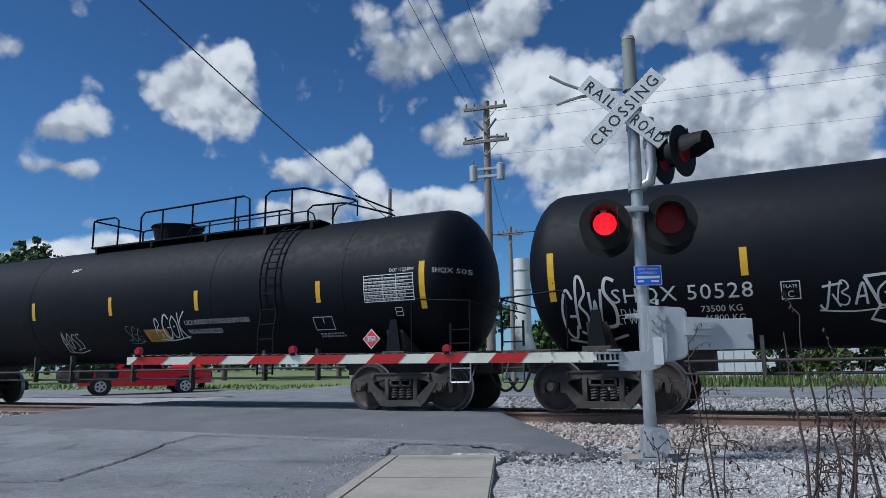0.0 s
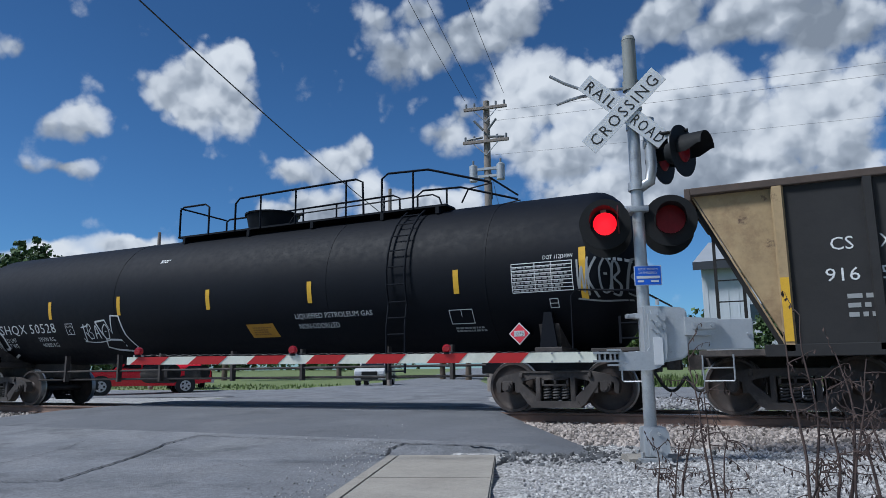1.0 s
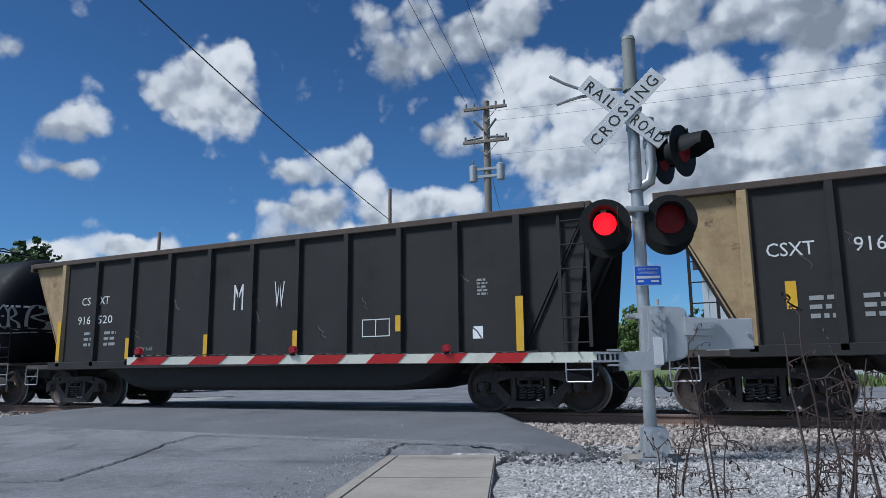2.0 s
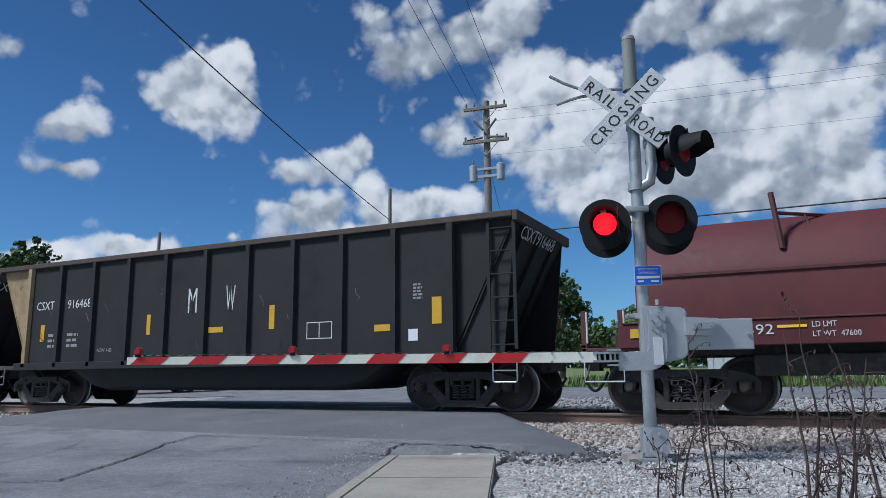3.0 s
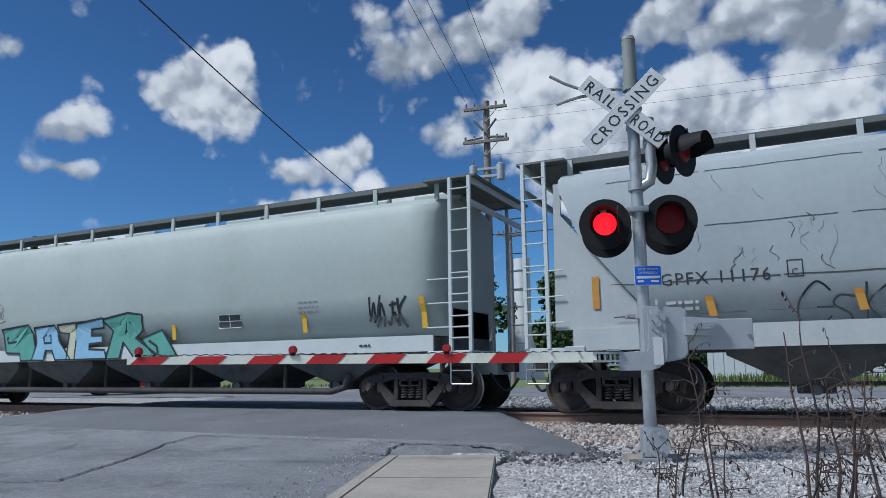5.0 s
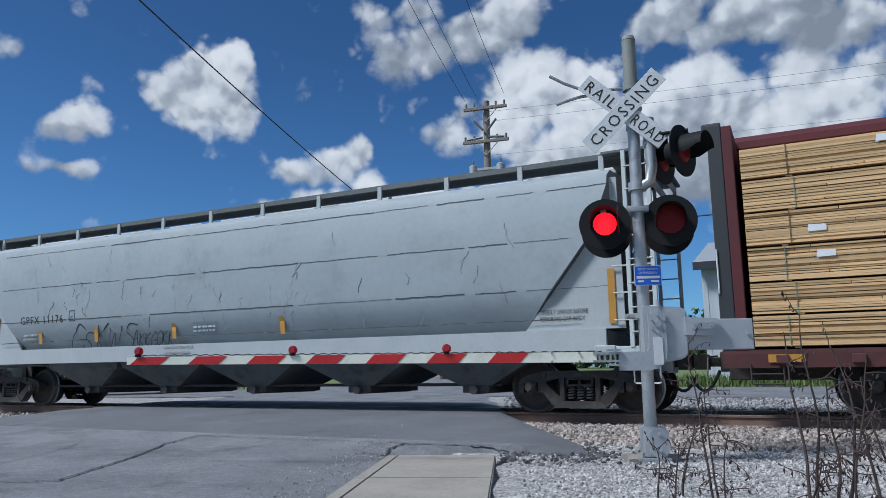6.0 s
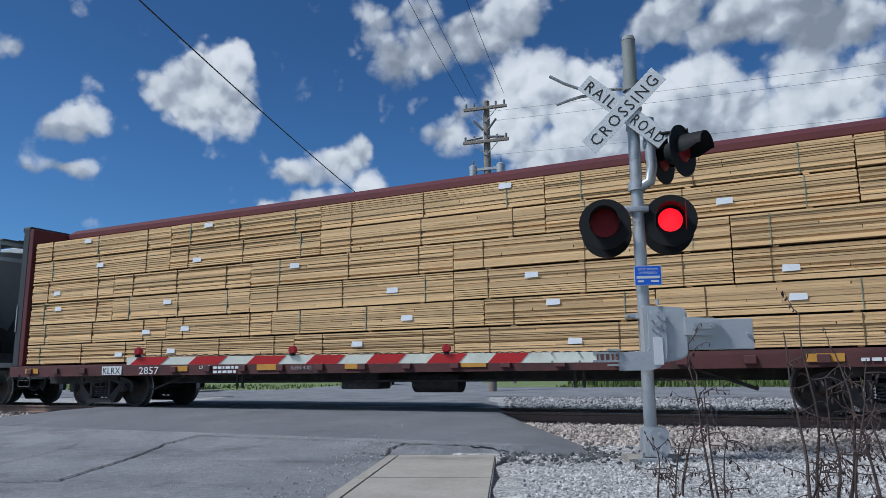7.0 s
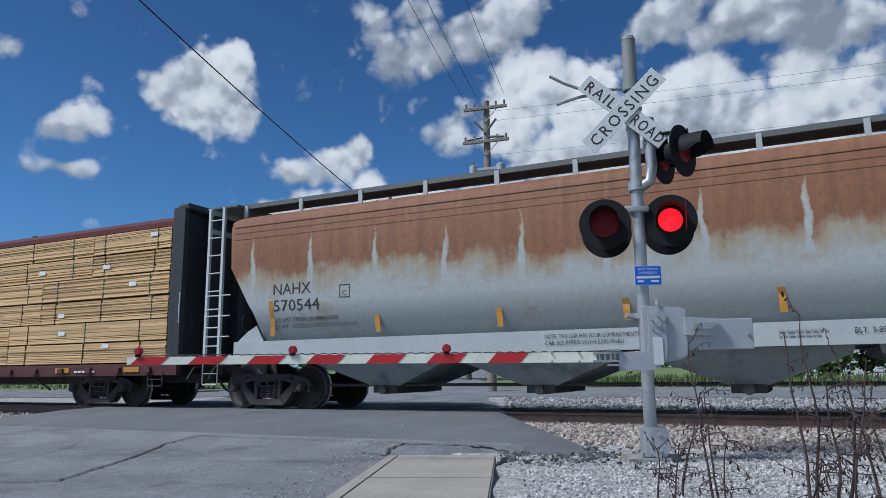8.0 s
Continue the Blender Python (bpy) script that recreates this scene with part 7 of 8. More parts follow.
def lamp_unit(owner, at, facing, lit, side=False, shutter=None):
    """Round black backing, hood, red lens; facing is the turn about z in degrees from the street side."""
    m = pose(*at, 0, 0, facing)
    lamp = None
    bm = bmesh.new()
    disc(bm, (0, 0, 0), 0.305, (0, 1, 0), 0.012, 40)
    disc(bm, (0, 0.09, 0), 0.17, (0, 1, 0), 0.17, 24, 0.12)
    lamp = part("flasher", bm, BLACK_PAINT, owner, "round black flashing light unit", 40)
    lamp.matrix_basis = m
    bm = bmesh.new()
    rings, n = [], 25
    for y, r, a0 in ((-0.01, 0.180, -205), (-0.12, 0.178, -200), (-0.26, 0.172, -190), (-0.30, 0.170, -180)):
        a = [radians(-20 + (220) * i / (n - 1)) if y > -0.2 else radians(0 + 180 * i / (n - 1)) for i in range(n)]
        rings.append([bm.verts.new((r * math.cos(t), y, r * math.sin(t))) for t in a])
    inner = [[bm.verts.new((v.co.x * 0.965, v.co.y, v.co.z * 0.965)) for v in ring] for ring in rings]
    for p, q in zip(rings, rings[1:]):
        for i in range(n - 1):
            bm.faces.new((p[i], p[i + 1], q[i + 1], q[i]))
    for p, q in zip(inner, inner[1:]):
        for i in range(n - 1):
            bm.faces.new((p[i + 1], p[i], q[i], q[i + 1]))
    for i in range(n - 1):
        bm.faces.new((rings[-1][i], rings[-1][i + 1], inner[-1][i + 1], inner[-1][i]))
    part("hood", bm, BLACK_PAINT, lamp, smooth=40)
    bm = bmesh.new()
    secs = []
    for j in range(5):
        t = j / 4
        secs.append([(0.138 * math.cos(math.pi / 2 * t) * math.cos(a), -0.012 - 0.03 * math.sin(math.pi / 2 * t), 0.138 * math.cos(math.pi / 2 * t) * math.sin(a)) for a in (2 * math.pi * i / 28 for i in range(28))] if j < 4 else
                    [(0.01 * math.cos(a), -0.042, 0.01 * math.sin(a)) for a in (2 * math.pi * i / 28 for i in range(28))])
    loft(bm, secs)
    part("lens", bm, RED_GLOW if lit else RED_DIM, lamp, "glowing red glass lens" if lit else "unlit dark red lens", 50)
    # added disc: the lens always glows, so this hides it between flashes
    if shutter:
        bm = bmesh.new()
        disc(bm, (-0.168, 0, 0), 0.167, (0, 1, 0), 0.006, 28)
        sh = part("shutter", bm, RED_DIM, owner, "added dark red disc that covers the glowing lens between flashes")
        sh.matrix_basis = m @ pose(0.168, -0.050, 0)
        ADDED_SHUTTERS.append((sh, m @ pose(0.168, -0.050, 0), shutter))
    return lamp


def make_signal():
    e = thing("crossing_signal", SIGNAL, "galvanised railway crossing signal mast with crossbuck and red flashers", "crossing signal")
    bm = bmesh.new()
    rod(bm, (0, 0, -0.05), (0, 0, 4.25), 0.071, 24)
    part("mast", bm, GALV, e, "weathered galvanised steel pipe", 40)
    bm = bmesh.new()
    rod(bm, (0, 0, 4.15), (0, 0, 4.74), 0.082, 24)
    disc(bm, (0, 0, 4.76), 0.086, (0, 0, 1), 0.05, 24, 0.07)
    rod(bm, (0, 0, 4.08), (0, 0, 4.20), 0.098, 24)
    part("pinnacle", bm, mat("dull_grey_cap", (0.22, 0.23, 0.22), 0.7, 0.1, spread=0.25, scale=6), e, "dull grey upper sleeve", 40)
    # foot
    bm = bmesh.new()
    box(bm, -0.18, 0.18, -0.18, 0.18, -0.30, -0.24, 0.01)
    for a in ((-1, -1), (1, -1), (1, 1), (-1, 1)):
        rod(bm, (a[0] * 0.13, a[1] * 0.13, -0.26), (a[0] * 0.13, a[1] * 0.13, -0.18), 0.018, 6)
    part("foot_plate", bm, GALV, e)
    bm = bmesh.new()
    box(bm, -0.11, 0.15, -0.15, 0.12, -0.24, 0.09, 0.03)
    jb = part("junction_box", bm, ALU, e, "silver cast junction box at the foot", 40)
    bm = bmesh.new()
    out = [(-0.05, -0.19), (0.02, -0.235), (0.10, -0.235), (0.165, -0.17), (0.165, 0.03), (0.10, 0.085), (0.0, 0.085), (-0.05, 0.03)]
    prism(bm, out, -0.175, -0.15, "y")
    part("cover", bm, ALU, jb)
    bm = bmesh.new()
    for z in (0.02, -0.15):
        disc(bm, (0.055, -0.185, z), 0.02, (0, 1, 0), 0.03, 8)
    part("bolt", bm, CHROME, jb)
    bm = bmesh.new()
    rod(bm, (-0.30, 0.02, -0.26), (0.30, 0.10, -0.27), 0.16, 14, 0.14)
    bmesh.ops.scale(bm, vec=(1, 1, 0.35), space=Matrix.Translation((0, 0, 0.27)), verts=bm.verts)
    part("footing", bm, CONCRETE, e, "low concrete footing", 50)
    # crossbuck
    for text, turn, y, name in (("RAIL ROAD", -42, -0.105, "blade"), ("CROSSING", 45, -0.125, "blade")):
        bm = bmesh.new()
        box(bm, -0.61, 0.61, -0.004, 0.004, -0.1145, 0.1145, 0.002)
        b = part(name, bm, WHITE_SIGN, e, "greyed white crossbuck blade")
        b.matrix_basis = pose(-0.125, y, 3.79, 0, 0, -7) @ pose(0, 0, 0, 0, -turn, 0)
        words = text.split(" ")
        if len(words) == 2:
            for wd, x, wdt in ((words[0], -0.545, 0.42), (words[1], 0.150, 0.43)):
                bm = letters(wd, 0.145, wdt, spacing=1.25)
                for v in bm.verts:
                    v.co = (x + v.co.x, -0.0065, v.co.y - 0.0725)
                part("letters", bm, INK, b, "black sign lettering")
        else:
            bm = letters(text, 0.145, 1.08, spacing=1.25)
            for v in bm.verts:
                v.co = (-0.54 + v.co.x, -0.0065, v.co.y - 0.0725)
            part("letters", bm, INK, b, "black sign lettering")
    bm = bmesh.new()
    box(bm, -0.1, 0.1, -0.10, 0.0, 3.80, 3.84)
    rod(bm, (0, 0, 3.58), (0, 0, 3.66), 0.085, 20)
    part("sign_clamp", bm, GALV, e)
    # two bent rods at the top
    for z, dy, tip in ((4.05, -0.02, (-0.98, 4.50)), (3.97, 0.03, (-0.90, 4.18))):
        bm = bmesh.new()
        x1, z1 = tip
        pts = [(0.0, 0.06, 4.14), (-0.20, 0.05, 4.13), (-0.45, 0.05 + dy, 4.11 if z1 > 4.3 else 4.08)]
        pts += [(-0.45 + (x1 + 0.45) * t, 0.05 + dy, (4.11 if z1 > 4.3 else 4.08) + (z1 - 4.11) * t ** 1.6 * (0.55 if z1 > 4.3 else -1.6) ) for t in (0.33, 0.66, 1.0)]
        tube(bm, pts, 0.020, 8)
        part("bent_bar", bm, GALV, e, smooth=60)
    # main flashers
    bm = bmesh.new()
    rod(bm, (-0.52, 0.10, 2.62), (0.52, 0.10, 2.62), 0.022, 10)
    box(bm, -0.11, 0.11, -0.09, 0.14, 2.55, 2.62, 0.01)
    box(bm, -0.14, 0.2, 0.05, 0.14, 2.58, 2.66, 0.02)
    for x in (-0.385, 0.385):
        box(bm, x - 0.05, x + 0.05, 0.05, 0.32, 2.56, 2.68, 0.02)
        rod(bm, (x, 0.18, 2.40), (x, 0.18, 2.62), 0.03, 8)
    part("cross_arm", bm, GALV, e, smooth=40)
    lamp_unit(e, (-0.385, 0.06, 2.440), -11, True, shutter="left")
    lamp_unit(e, (0.350, -0.08, 2.440), -11, True, shutter="right")
    lamp_unit(e, (-0.305, 0.47, 2.40), 169, False)
    lamp_unit(e, (0.415, 0.33, 2.40), 169, False)
    # second pair aimed along the lane
    bm = bmesh.new()
    rod(bm, (0.0, 0.0, 2.82), (0.0, 0.0, 2.92), 0.10, 20)
    tube(bm, [(0.04, -0.02, 2.86), (0.15, -0.05, 2.92), (0.18, -0.06, 3.1), (0.16, -0.05, 3.62)], 0.065, 12)
    rod(bm, (0.16, -0.05, 3.60), (0.16, -0.05, 3.70), 0.08, 16)
    rod(bm, (0.1, -0.05, 3.38), (0.28, -0.05, 3.38), 0.055, 12)
    part("side_bracket", bm, GALV, e, "galvanised bent pipe bracket", 40)
    bm = bmesh.new()
    rod(bm, (0.20, -0.10, 3.48), (0.56, -0.30, 3.46), 0.020, 8)
    rod(bm, (0.20, 0.0, 3.42), (0.48, 0.42, 3.42), 0.020, 8)
    box(bm, 0.18, 0.38, -0.12, 0.02, 3.34, 3.52, 0.03)
    part("side_arm", bm, BLACK_PAINT, e, smooth=40)
    lamp_unit(e, (0.48, -0.33, 3.20), 48, False)
    lamp_unit(e, (0.40, 0.30, 3.28), 50, False)
    # blue notice
    bm = bmesh.new()
    box(bm, -0.155, 0.155, -0.004, 0.004, -0.115, 0.115)
    sg = part("blue_sign", bm, WHITE_SIGN, e, "small blue emergency notice with white writing")
    sg.matrix_basis = pose(0.05, -0.10, 1.79)
    bm = bmesh.new()
    box(bm, -0.147, 0.147, -0.0065, -0.0042, -0.107, 0.107)
    part("sign_face", bm, BLUE_SIGN, sg)
    for txt, z, w in (("REPORT PROBLEM", 0.060, 0.22), ("OR EMERGENCY", 0.018, 0.21)):
        bm = letters(txt, 0.028, w)
        for v in bm.verts:
            v.co = (-w / 2 + v.co.x, -0.0085, z + v.co.y)
        part("letters", bm, WHITE_SIGN, sg)
    for z, w, h in ((-0.036, 0.26, 0.030), (-0.078, 0.07, 0.022), (-0.0781, 0.09, 0.022)):
        bm = bmesh.new()
        x0 = -w / 2 if w > 0.2 else (-0.12 if w < 0.08 else 0.03)
        box(bm, x0, x0 + w, -0.0085, -0.007, z, z + h)
        part("print_bar", bm, WHITE_SIGN, sg)


def make_gate():
    e = thing("crossing_gate", SIGNAL @ pose(-0.05, 0, -0.03), "silver crossing gate mechanism with a lowered red and white striped arm", "crossing gate")
    bm = bmesh.new()
    out = [(-0.02, 1.46), (0.42, 1.43), (0.46, 1.40), (0.46, 0.92), (0.40, 0.86), (0.16, 0.82), (-0.02, 0.90)]
    prism(bm, out, -0.30, -0.06, "y")
    bmesh.ops.bevel(bm, geom=list(bm.edges), offset=0.02, segments=2, affect="EDGES")
    mech = part("mechanism_case", bm, ALU, e, "silver cast gate mechanism case", 40)
    bm = bmesh.new()
    disc(bm, (0.12, -0.37, 1.24), 0.034, (0, 1, 0), 0.03, 20)
    part("bearing_cap", bm, GALV, mech, smooth=40)
    for i in range(6):
        a = 2 * math.pi * i / 6 + 0.5
        bm = bmesh.new()
        disc(bm, (0.12 + 0.075 * math.cos(a), -0.37, 1.24 + 0.095 * math.sin(a)), 0.011, (0, 1, 0), 0.03, 8)
        part("bearing_bolt", bm, GALV, mech, smooth=40)
    bm = bmesh.new()
    box(bm, 0.06, 0.14, -0.325, -0.30, 1.36, 1.40)
    rod(bm, (0.14, -0.31, 1.46), (0.14, -0.31, 1.52), 0.02, 8)
    part("lifting_lug", bm, ALU, mech)
    for z in (1.36, 0.93):
        bm = bmesh.new()
        rod(bm, (0, 0, z - 0.03), (0, 0, z + 0.03), 0.085, 20)
        box(bm, -0.16, 0.06, -0.06, 0.06, z - 0.025, z + 0.025, 0.01)
        rod(bm, (-0.14, -0.12, z), (-0.14, 0.1, z), 0.014, 6)
        part("mast_clamp", bm, GALV, mech)
    # curved arm support
    bm = bmesh.new()
    pts = [(-0.32, 0.94), (-0.32, 0.74), (0.02, 0.74), (0.12, 0.77), (0.19, 0.84), (0.21, 0.96), (0.21, 1.36), (0.02, 1.36), (0.02, 0.99), (-0.01, 0.95), (-0.06, 0.94)]
    prism(bm, pts, -0.36, -0.31, "y")
    part("arm_support", bm, ALU, e, "curved silver arm support casting")
    bm = bmesh.new()
    box(bm, 0.06, 0.16, -0.372, -0.362, 0.80, 1.10)
    part("label_strip", bm, WHITE_SIGN, e, "white label strip")
    # counterweight side
    bm = bmesh.new()
    box(bm, 0.46, 1.18, -0.25, -0.21, 0.96, 1.30, 0.01)
    for x in (1.12,):
        disc(bm, (x, -0.26, 1.13), 0.018, (0, 1, 0), 0.03, 8)
    part("counterweight", bm, mat("dull_zinc", (0.40, 0.42, 0.44), 0.55, 0.3, spread=0.2, scale=4), e, "dull zinc counterweight plate")
    bm = bmesh.new()
    prism(bm, [(0.42, 1.32), (0.78, 1.30), (0.78, 1.16), (0.70, 1.11), (0.42, 1.12)], -0.34, -0.27, "y")
    w2 = part("counterweight_arm", bm, ALU, e, "silver counterweight arm")
    bm = bmesh.new()
    box(bm, 0.50, 0.74, -0.37, -0.34, 1.18, 1.26, 0.005)
    for x in (0.54, 0.70):
        disc(bm, (x, -0.38, 1.22), 0.018, (0, 1, 0), 0.03, 8)
    part("bracket", bm, GALV, w2)
    # arm adapter and arm
    bm = bmesh.new()
    for z in (0.935, 0.845):
        box(bm, -0.60, -0.28, -0.37, -0.30, z - 0.012, z + 0.012)
    for x in (-0.36, -0.41, -0.47, -0.53):
        box(bm, x - 0.010, x + 0.010, -0.36, -0.31, 0.84, 0.94)
    box(bm, -0.44, -0.30, -0.40, -0.28, 0.955, 0.975)
    box(bm, -0.44, -0.30, -0.40, -0.28, 0.79, 0.81)
    part("arm_adapter", bm, GALV, e, "bolted steel arm adapter")
    y0 = -0.335
    X0, X1, H0, H1 = -0.56, -5.93, 0.115, 0.086

    def zc(x):
        return 0.890 + 0.016 * (x - X0) / (X1 - X0)

    bm = bmesh.new()
    prism(bm, [(X0, zc(X0) - H0 / 2), (X0, zc(X0) + H0 / 2), (X1, zc(X1) + H1 / 2), (X1, zc(X1) - H1 / 2)], y0 - 0.012, y0 + 0.012, "y")
    arm = part("arm", bm, WHITE_SHEET, e, "pale striped gate arm")
    n = 0
    x = X1 + 0.04
    while x < X0 - 0.6:
        w, lean = 0.36, 0.10
        h = lambda t: (H1 + (H0 - H1) * (t - X1) / (X0 - X1)) / 2
        bm = bmesh.new()
        pts = [(x, zc(x) - h(x)), (x + w, zc(x + w) - h(x + w)), (x + w + lean, zc(x + w) + h(x + w)), (x + lean, zc(x) + h(x))]
        prism(bm, pts, y0 - 0.0165, y0 - 0.0125, "y")
        part("red_stripe", bm, RED_SHEET, arm, "red reflective stripe")
        x += 0.688
    bm = bmesh.new()
    for xx in (-0.75, -1.05, -0.58):
        for dz in (-0.045, 0.045):
            disc(bm, (xx, y0 - 0.02, zc(xx) + dz), 0.012, (0, 1, 0), 0.02, 8)
    part("bolt", bm, GALV, arm)
    for xx in (-5.80, -3.98, -2.22):
        bm = bmesh.new()
        box(bm, xx - 0.03, xx + 0.03, y0 - 0.03, y0 + 0.03, zc(xx) + 0.045, zc(xx) + 0.07)
        lb = part("arm_lamp", bm, BLACK_PAINT, arm, "small red lamp on the gate arm")
        bm = bmesh.new()
        for s in (-1, 1):
            rod(bm, (xx, y0, zc(xx) + 0.108), (xx, y0 + s * 0.045, zc(xx) + 0.108), 0.047, 18, 0.032)
        disc(bm, (xx, y0, zc(xx) + 0.108), 0.051, (0, 1, 0), 0.02, 18)
        part("lamp_lens", bm, RED_LAMP, lb, "red glass lens", 50)
        bm = bmesh.new()
        rod(bm, (xx - 0.06, y0, zc(xx) + 0.055), (xx + 0.06, y0, zc(xx) + 0.055), 0.010, 6)
        part("lamp_bolt", bm, CHROME, lb)
    bm = bmesh.new()
    pts = []
    for i in range(140):
        t = i / 139
        xx = -5.75 + (5.75 - 0.5) * t
        pts.append((xx, y0 + 0.012 * math.sin(i * 1.9), zc(xx) + H0 / 2 + 0.004 + 0.006 * math.cos(i * 1.9)))
    tube(bm, pts, 0.006, 5)
    part("arm_cable", bm, WIRE, arm, "thin black lamp cable")


# ---------------------------------------------------------------- utility poles, wires
def utility_pole(at, height, radius, label, arms=(), transformers=False):
    e = thing("utility_pole", at, label, "utility pole", "utility poles")
    bm = bmesh.new()
    rod(bm, (0, 0, -0.6), (0, 0, height), radius * 1.25, 14, radius * 0.85)
    part("pole", bm, POLE_WOOD, e, smooth=50)
    for z, w in arms:
        bm = bmesh.new()
        box(bm, -w / 2, w / 2, -radius - 0.12, -radius - 0.01, z - 0.06, z + 0.06, 0.01)
        arm = part("crossarm", bm, POLE_WOOD, e)
        for x in (-w / 2 + 0.1, -w / 4, w / 4, w / 2 - 0.1):
            bm = bmesh.new()
            rod(bm, (x, -radius - 0.06, z + 0.06), (x, -radius - 0.06, z + 0.24), 0.045, 8)
            part("insulator", bm, mat("porcelain_grey", (0.16, 0.17, 0.18), 0.35), arm)
        bm = bmesh.new()
        for s in (-1, 1):
            rod(bm, (s * w * 0.28, -radius - 0.08, z - 0.05), (0, -radius - 0.02, z - 0.55), 0.02, 6)
        part("brace", bm, GALV, arm)
    if transformers:
        for s in (-1, 1):
            bm = bmesh.new()
            z = arms[-1][0] - 1.25
            rod(bm, (s * 0.55, -0.1, z - 0.32), (s * 0.55, -0.1, z + 0.30), 0.16, 18)
            disc(bm, (s * 0.55, -0.1, z + 0.32), 0.16, (0, 0, 1), 0.06, 18, 0.09)
            box(bm, min(0, s * 0.5), max(0, s * 0.5), -0.16, -0.06, z - 0.2, z - 0.1)
            box(bm, min(0, s * 0.5), max(0, s * 0.5), -0.16, -0.06, z + 0.1, z + 0.2)
            t = part("transformer", bm, ALU, e, "grey can transformer", 40)
            bm = bmesh.new()
            rod(bm, (s * 0.55, -0.1, z + 0.33), (s * 0.55, -0.1, z + 0.52), 0.04, 8)
            part("bushing", bm, mat("porcelain_grey", (0.16, 0.17, 0.18), 0.35), t)
        for s in (-1, 1):
            for a, b in (((s * 0.1, -0.2, arms[0][0] - 0.9), (s * 0.45, -0.25, arms[0][0] - 0.5)), ((s * 0.12, -0.2, arms[0][0] - 1.2), (s * 0.75, -0.2, arms[0][0] - 1.25))):
                bm = bmesh.new()
                rod(bm, a, b, 0.05, 8)
                part("fuse_cutout", bm, mat("porcelain_grey", (0.16, 0.17, 0.18), 0.35), e)
    return e


def wire(name, label, a, b, sag, r=0.02, n=24):
    bm = bmesh.new()
    a, b = Vector(a), Vector(b)
    tube(bm, [a.lerp(b, i / n) - Vector((0, 0, sag * 4 * (i / n) * (1 - i / n))) for i in range(n + 1)], r, 5)
    ob = new(name, mesh_of(name, bm, WIRE))
    return tagged(ob, label, "cable", "overhead cables")


def make_poles():
    utility_pole((-10.4, 25.3, lay(-10.4, 25.3), 0, 0, 8), 11.4, 0.145, "tall weathered wooden utility pole with two crossarms and transformers", ((11.05, 1.75), (9.68, 1.85)), True)
    utility_pole((-15.06, 40, lay(-15, 40), 0, 0, 8), 9.3, 0.12, "wooden utility pole with a single crossarm far along the street", ((8.8, 1.6),))
    utility_pole((-19.35, 33, lay(-19, 33), 0, 0, 0), 10.6, 0.11, "bare wooden utility pole behind the track")
    utility_pole((-33.3, 30, lay(-33, 30), 0, 0, 0), 9.1, 0.11, "bare wooden utility pole beyond the lane")
    wire("overhead_cable", "thick black service cable across the street", (-19.35, 33, 9.0), (-12.83, 4.65, 11.05), 0.3, 0.022)
    for dx, sag in ((-0.9, 0.5), (-0.35, 0.5), (0.8, 0.5)):
        wire("overhead_cable", "thin power line along the street", (-10.4 + dx, 25.2, 11.6), (-5.0 + dx, 2.0, 12.6), sag, 0.009)
    for z, r in ((11.0, 0.005), (10.6, 0.005), (9.2, 0.004)):
        wire("overhead_cable", "thin power line along the lane", (-10.3, 25.3, z), (60, 30, z + 0.5), 0.8, r)
    wire("overhead_cable", "black cable along the lane", (-10.3, 25.3, 6.0), (60, 26, 6.8), 0.35, 0.026)
    wire("overhead_cable", "thin cable between the poles", (-10.4, 25.3, 9.3), (-15.06, 40, 9.0), 0.6, 0.010)


# ---------------------------------------------------------------- distance
def blade_leaf(bm, c, r, rnd):
    """A ragged clump of leaf faces."""
    for _ in range(5):
        d = Vector((rnd.gauss(0, 1), rnd.gauss(0, 1), rnd.gauss(0, 0.8)))
        d.normalize()
        s = d.orthogonal().normalized() * r * rnd.uniform(0.35, 0.7)
        u = d.cross(s).normalized() * r * rnd.uniform(0.3, 0.6)
        p = c + d * r * rnd.uniform(0.1, 0.8)
        bm_v = [p - s, p + u * 0.8, p + s, p - u]
        bm.append(bm_v)


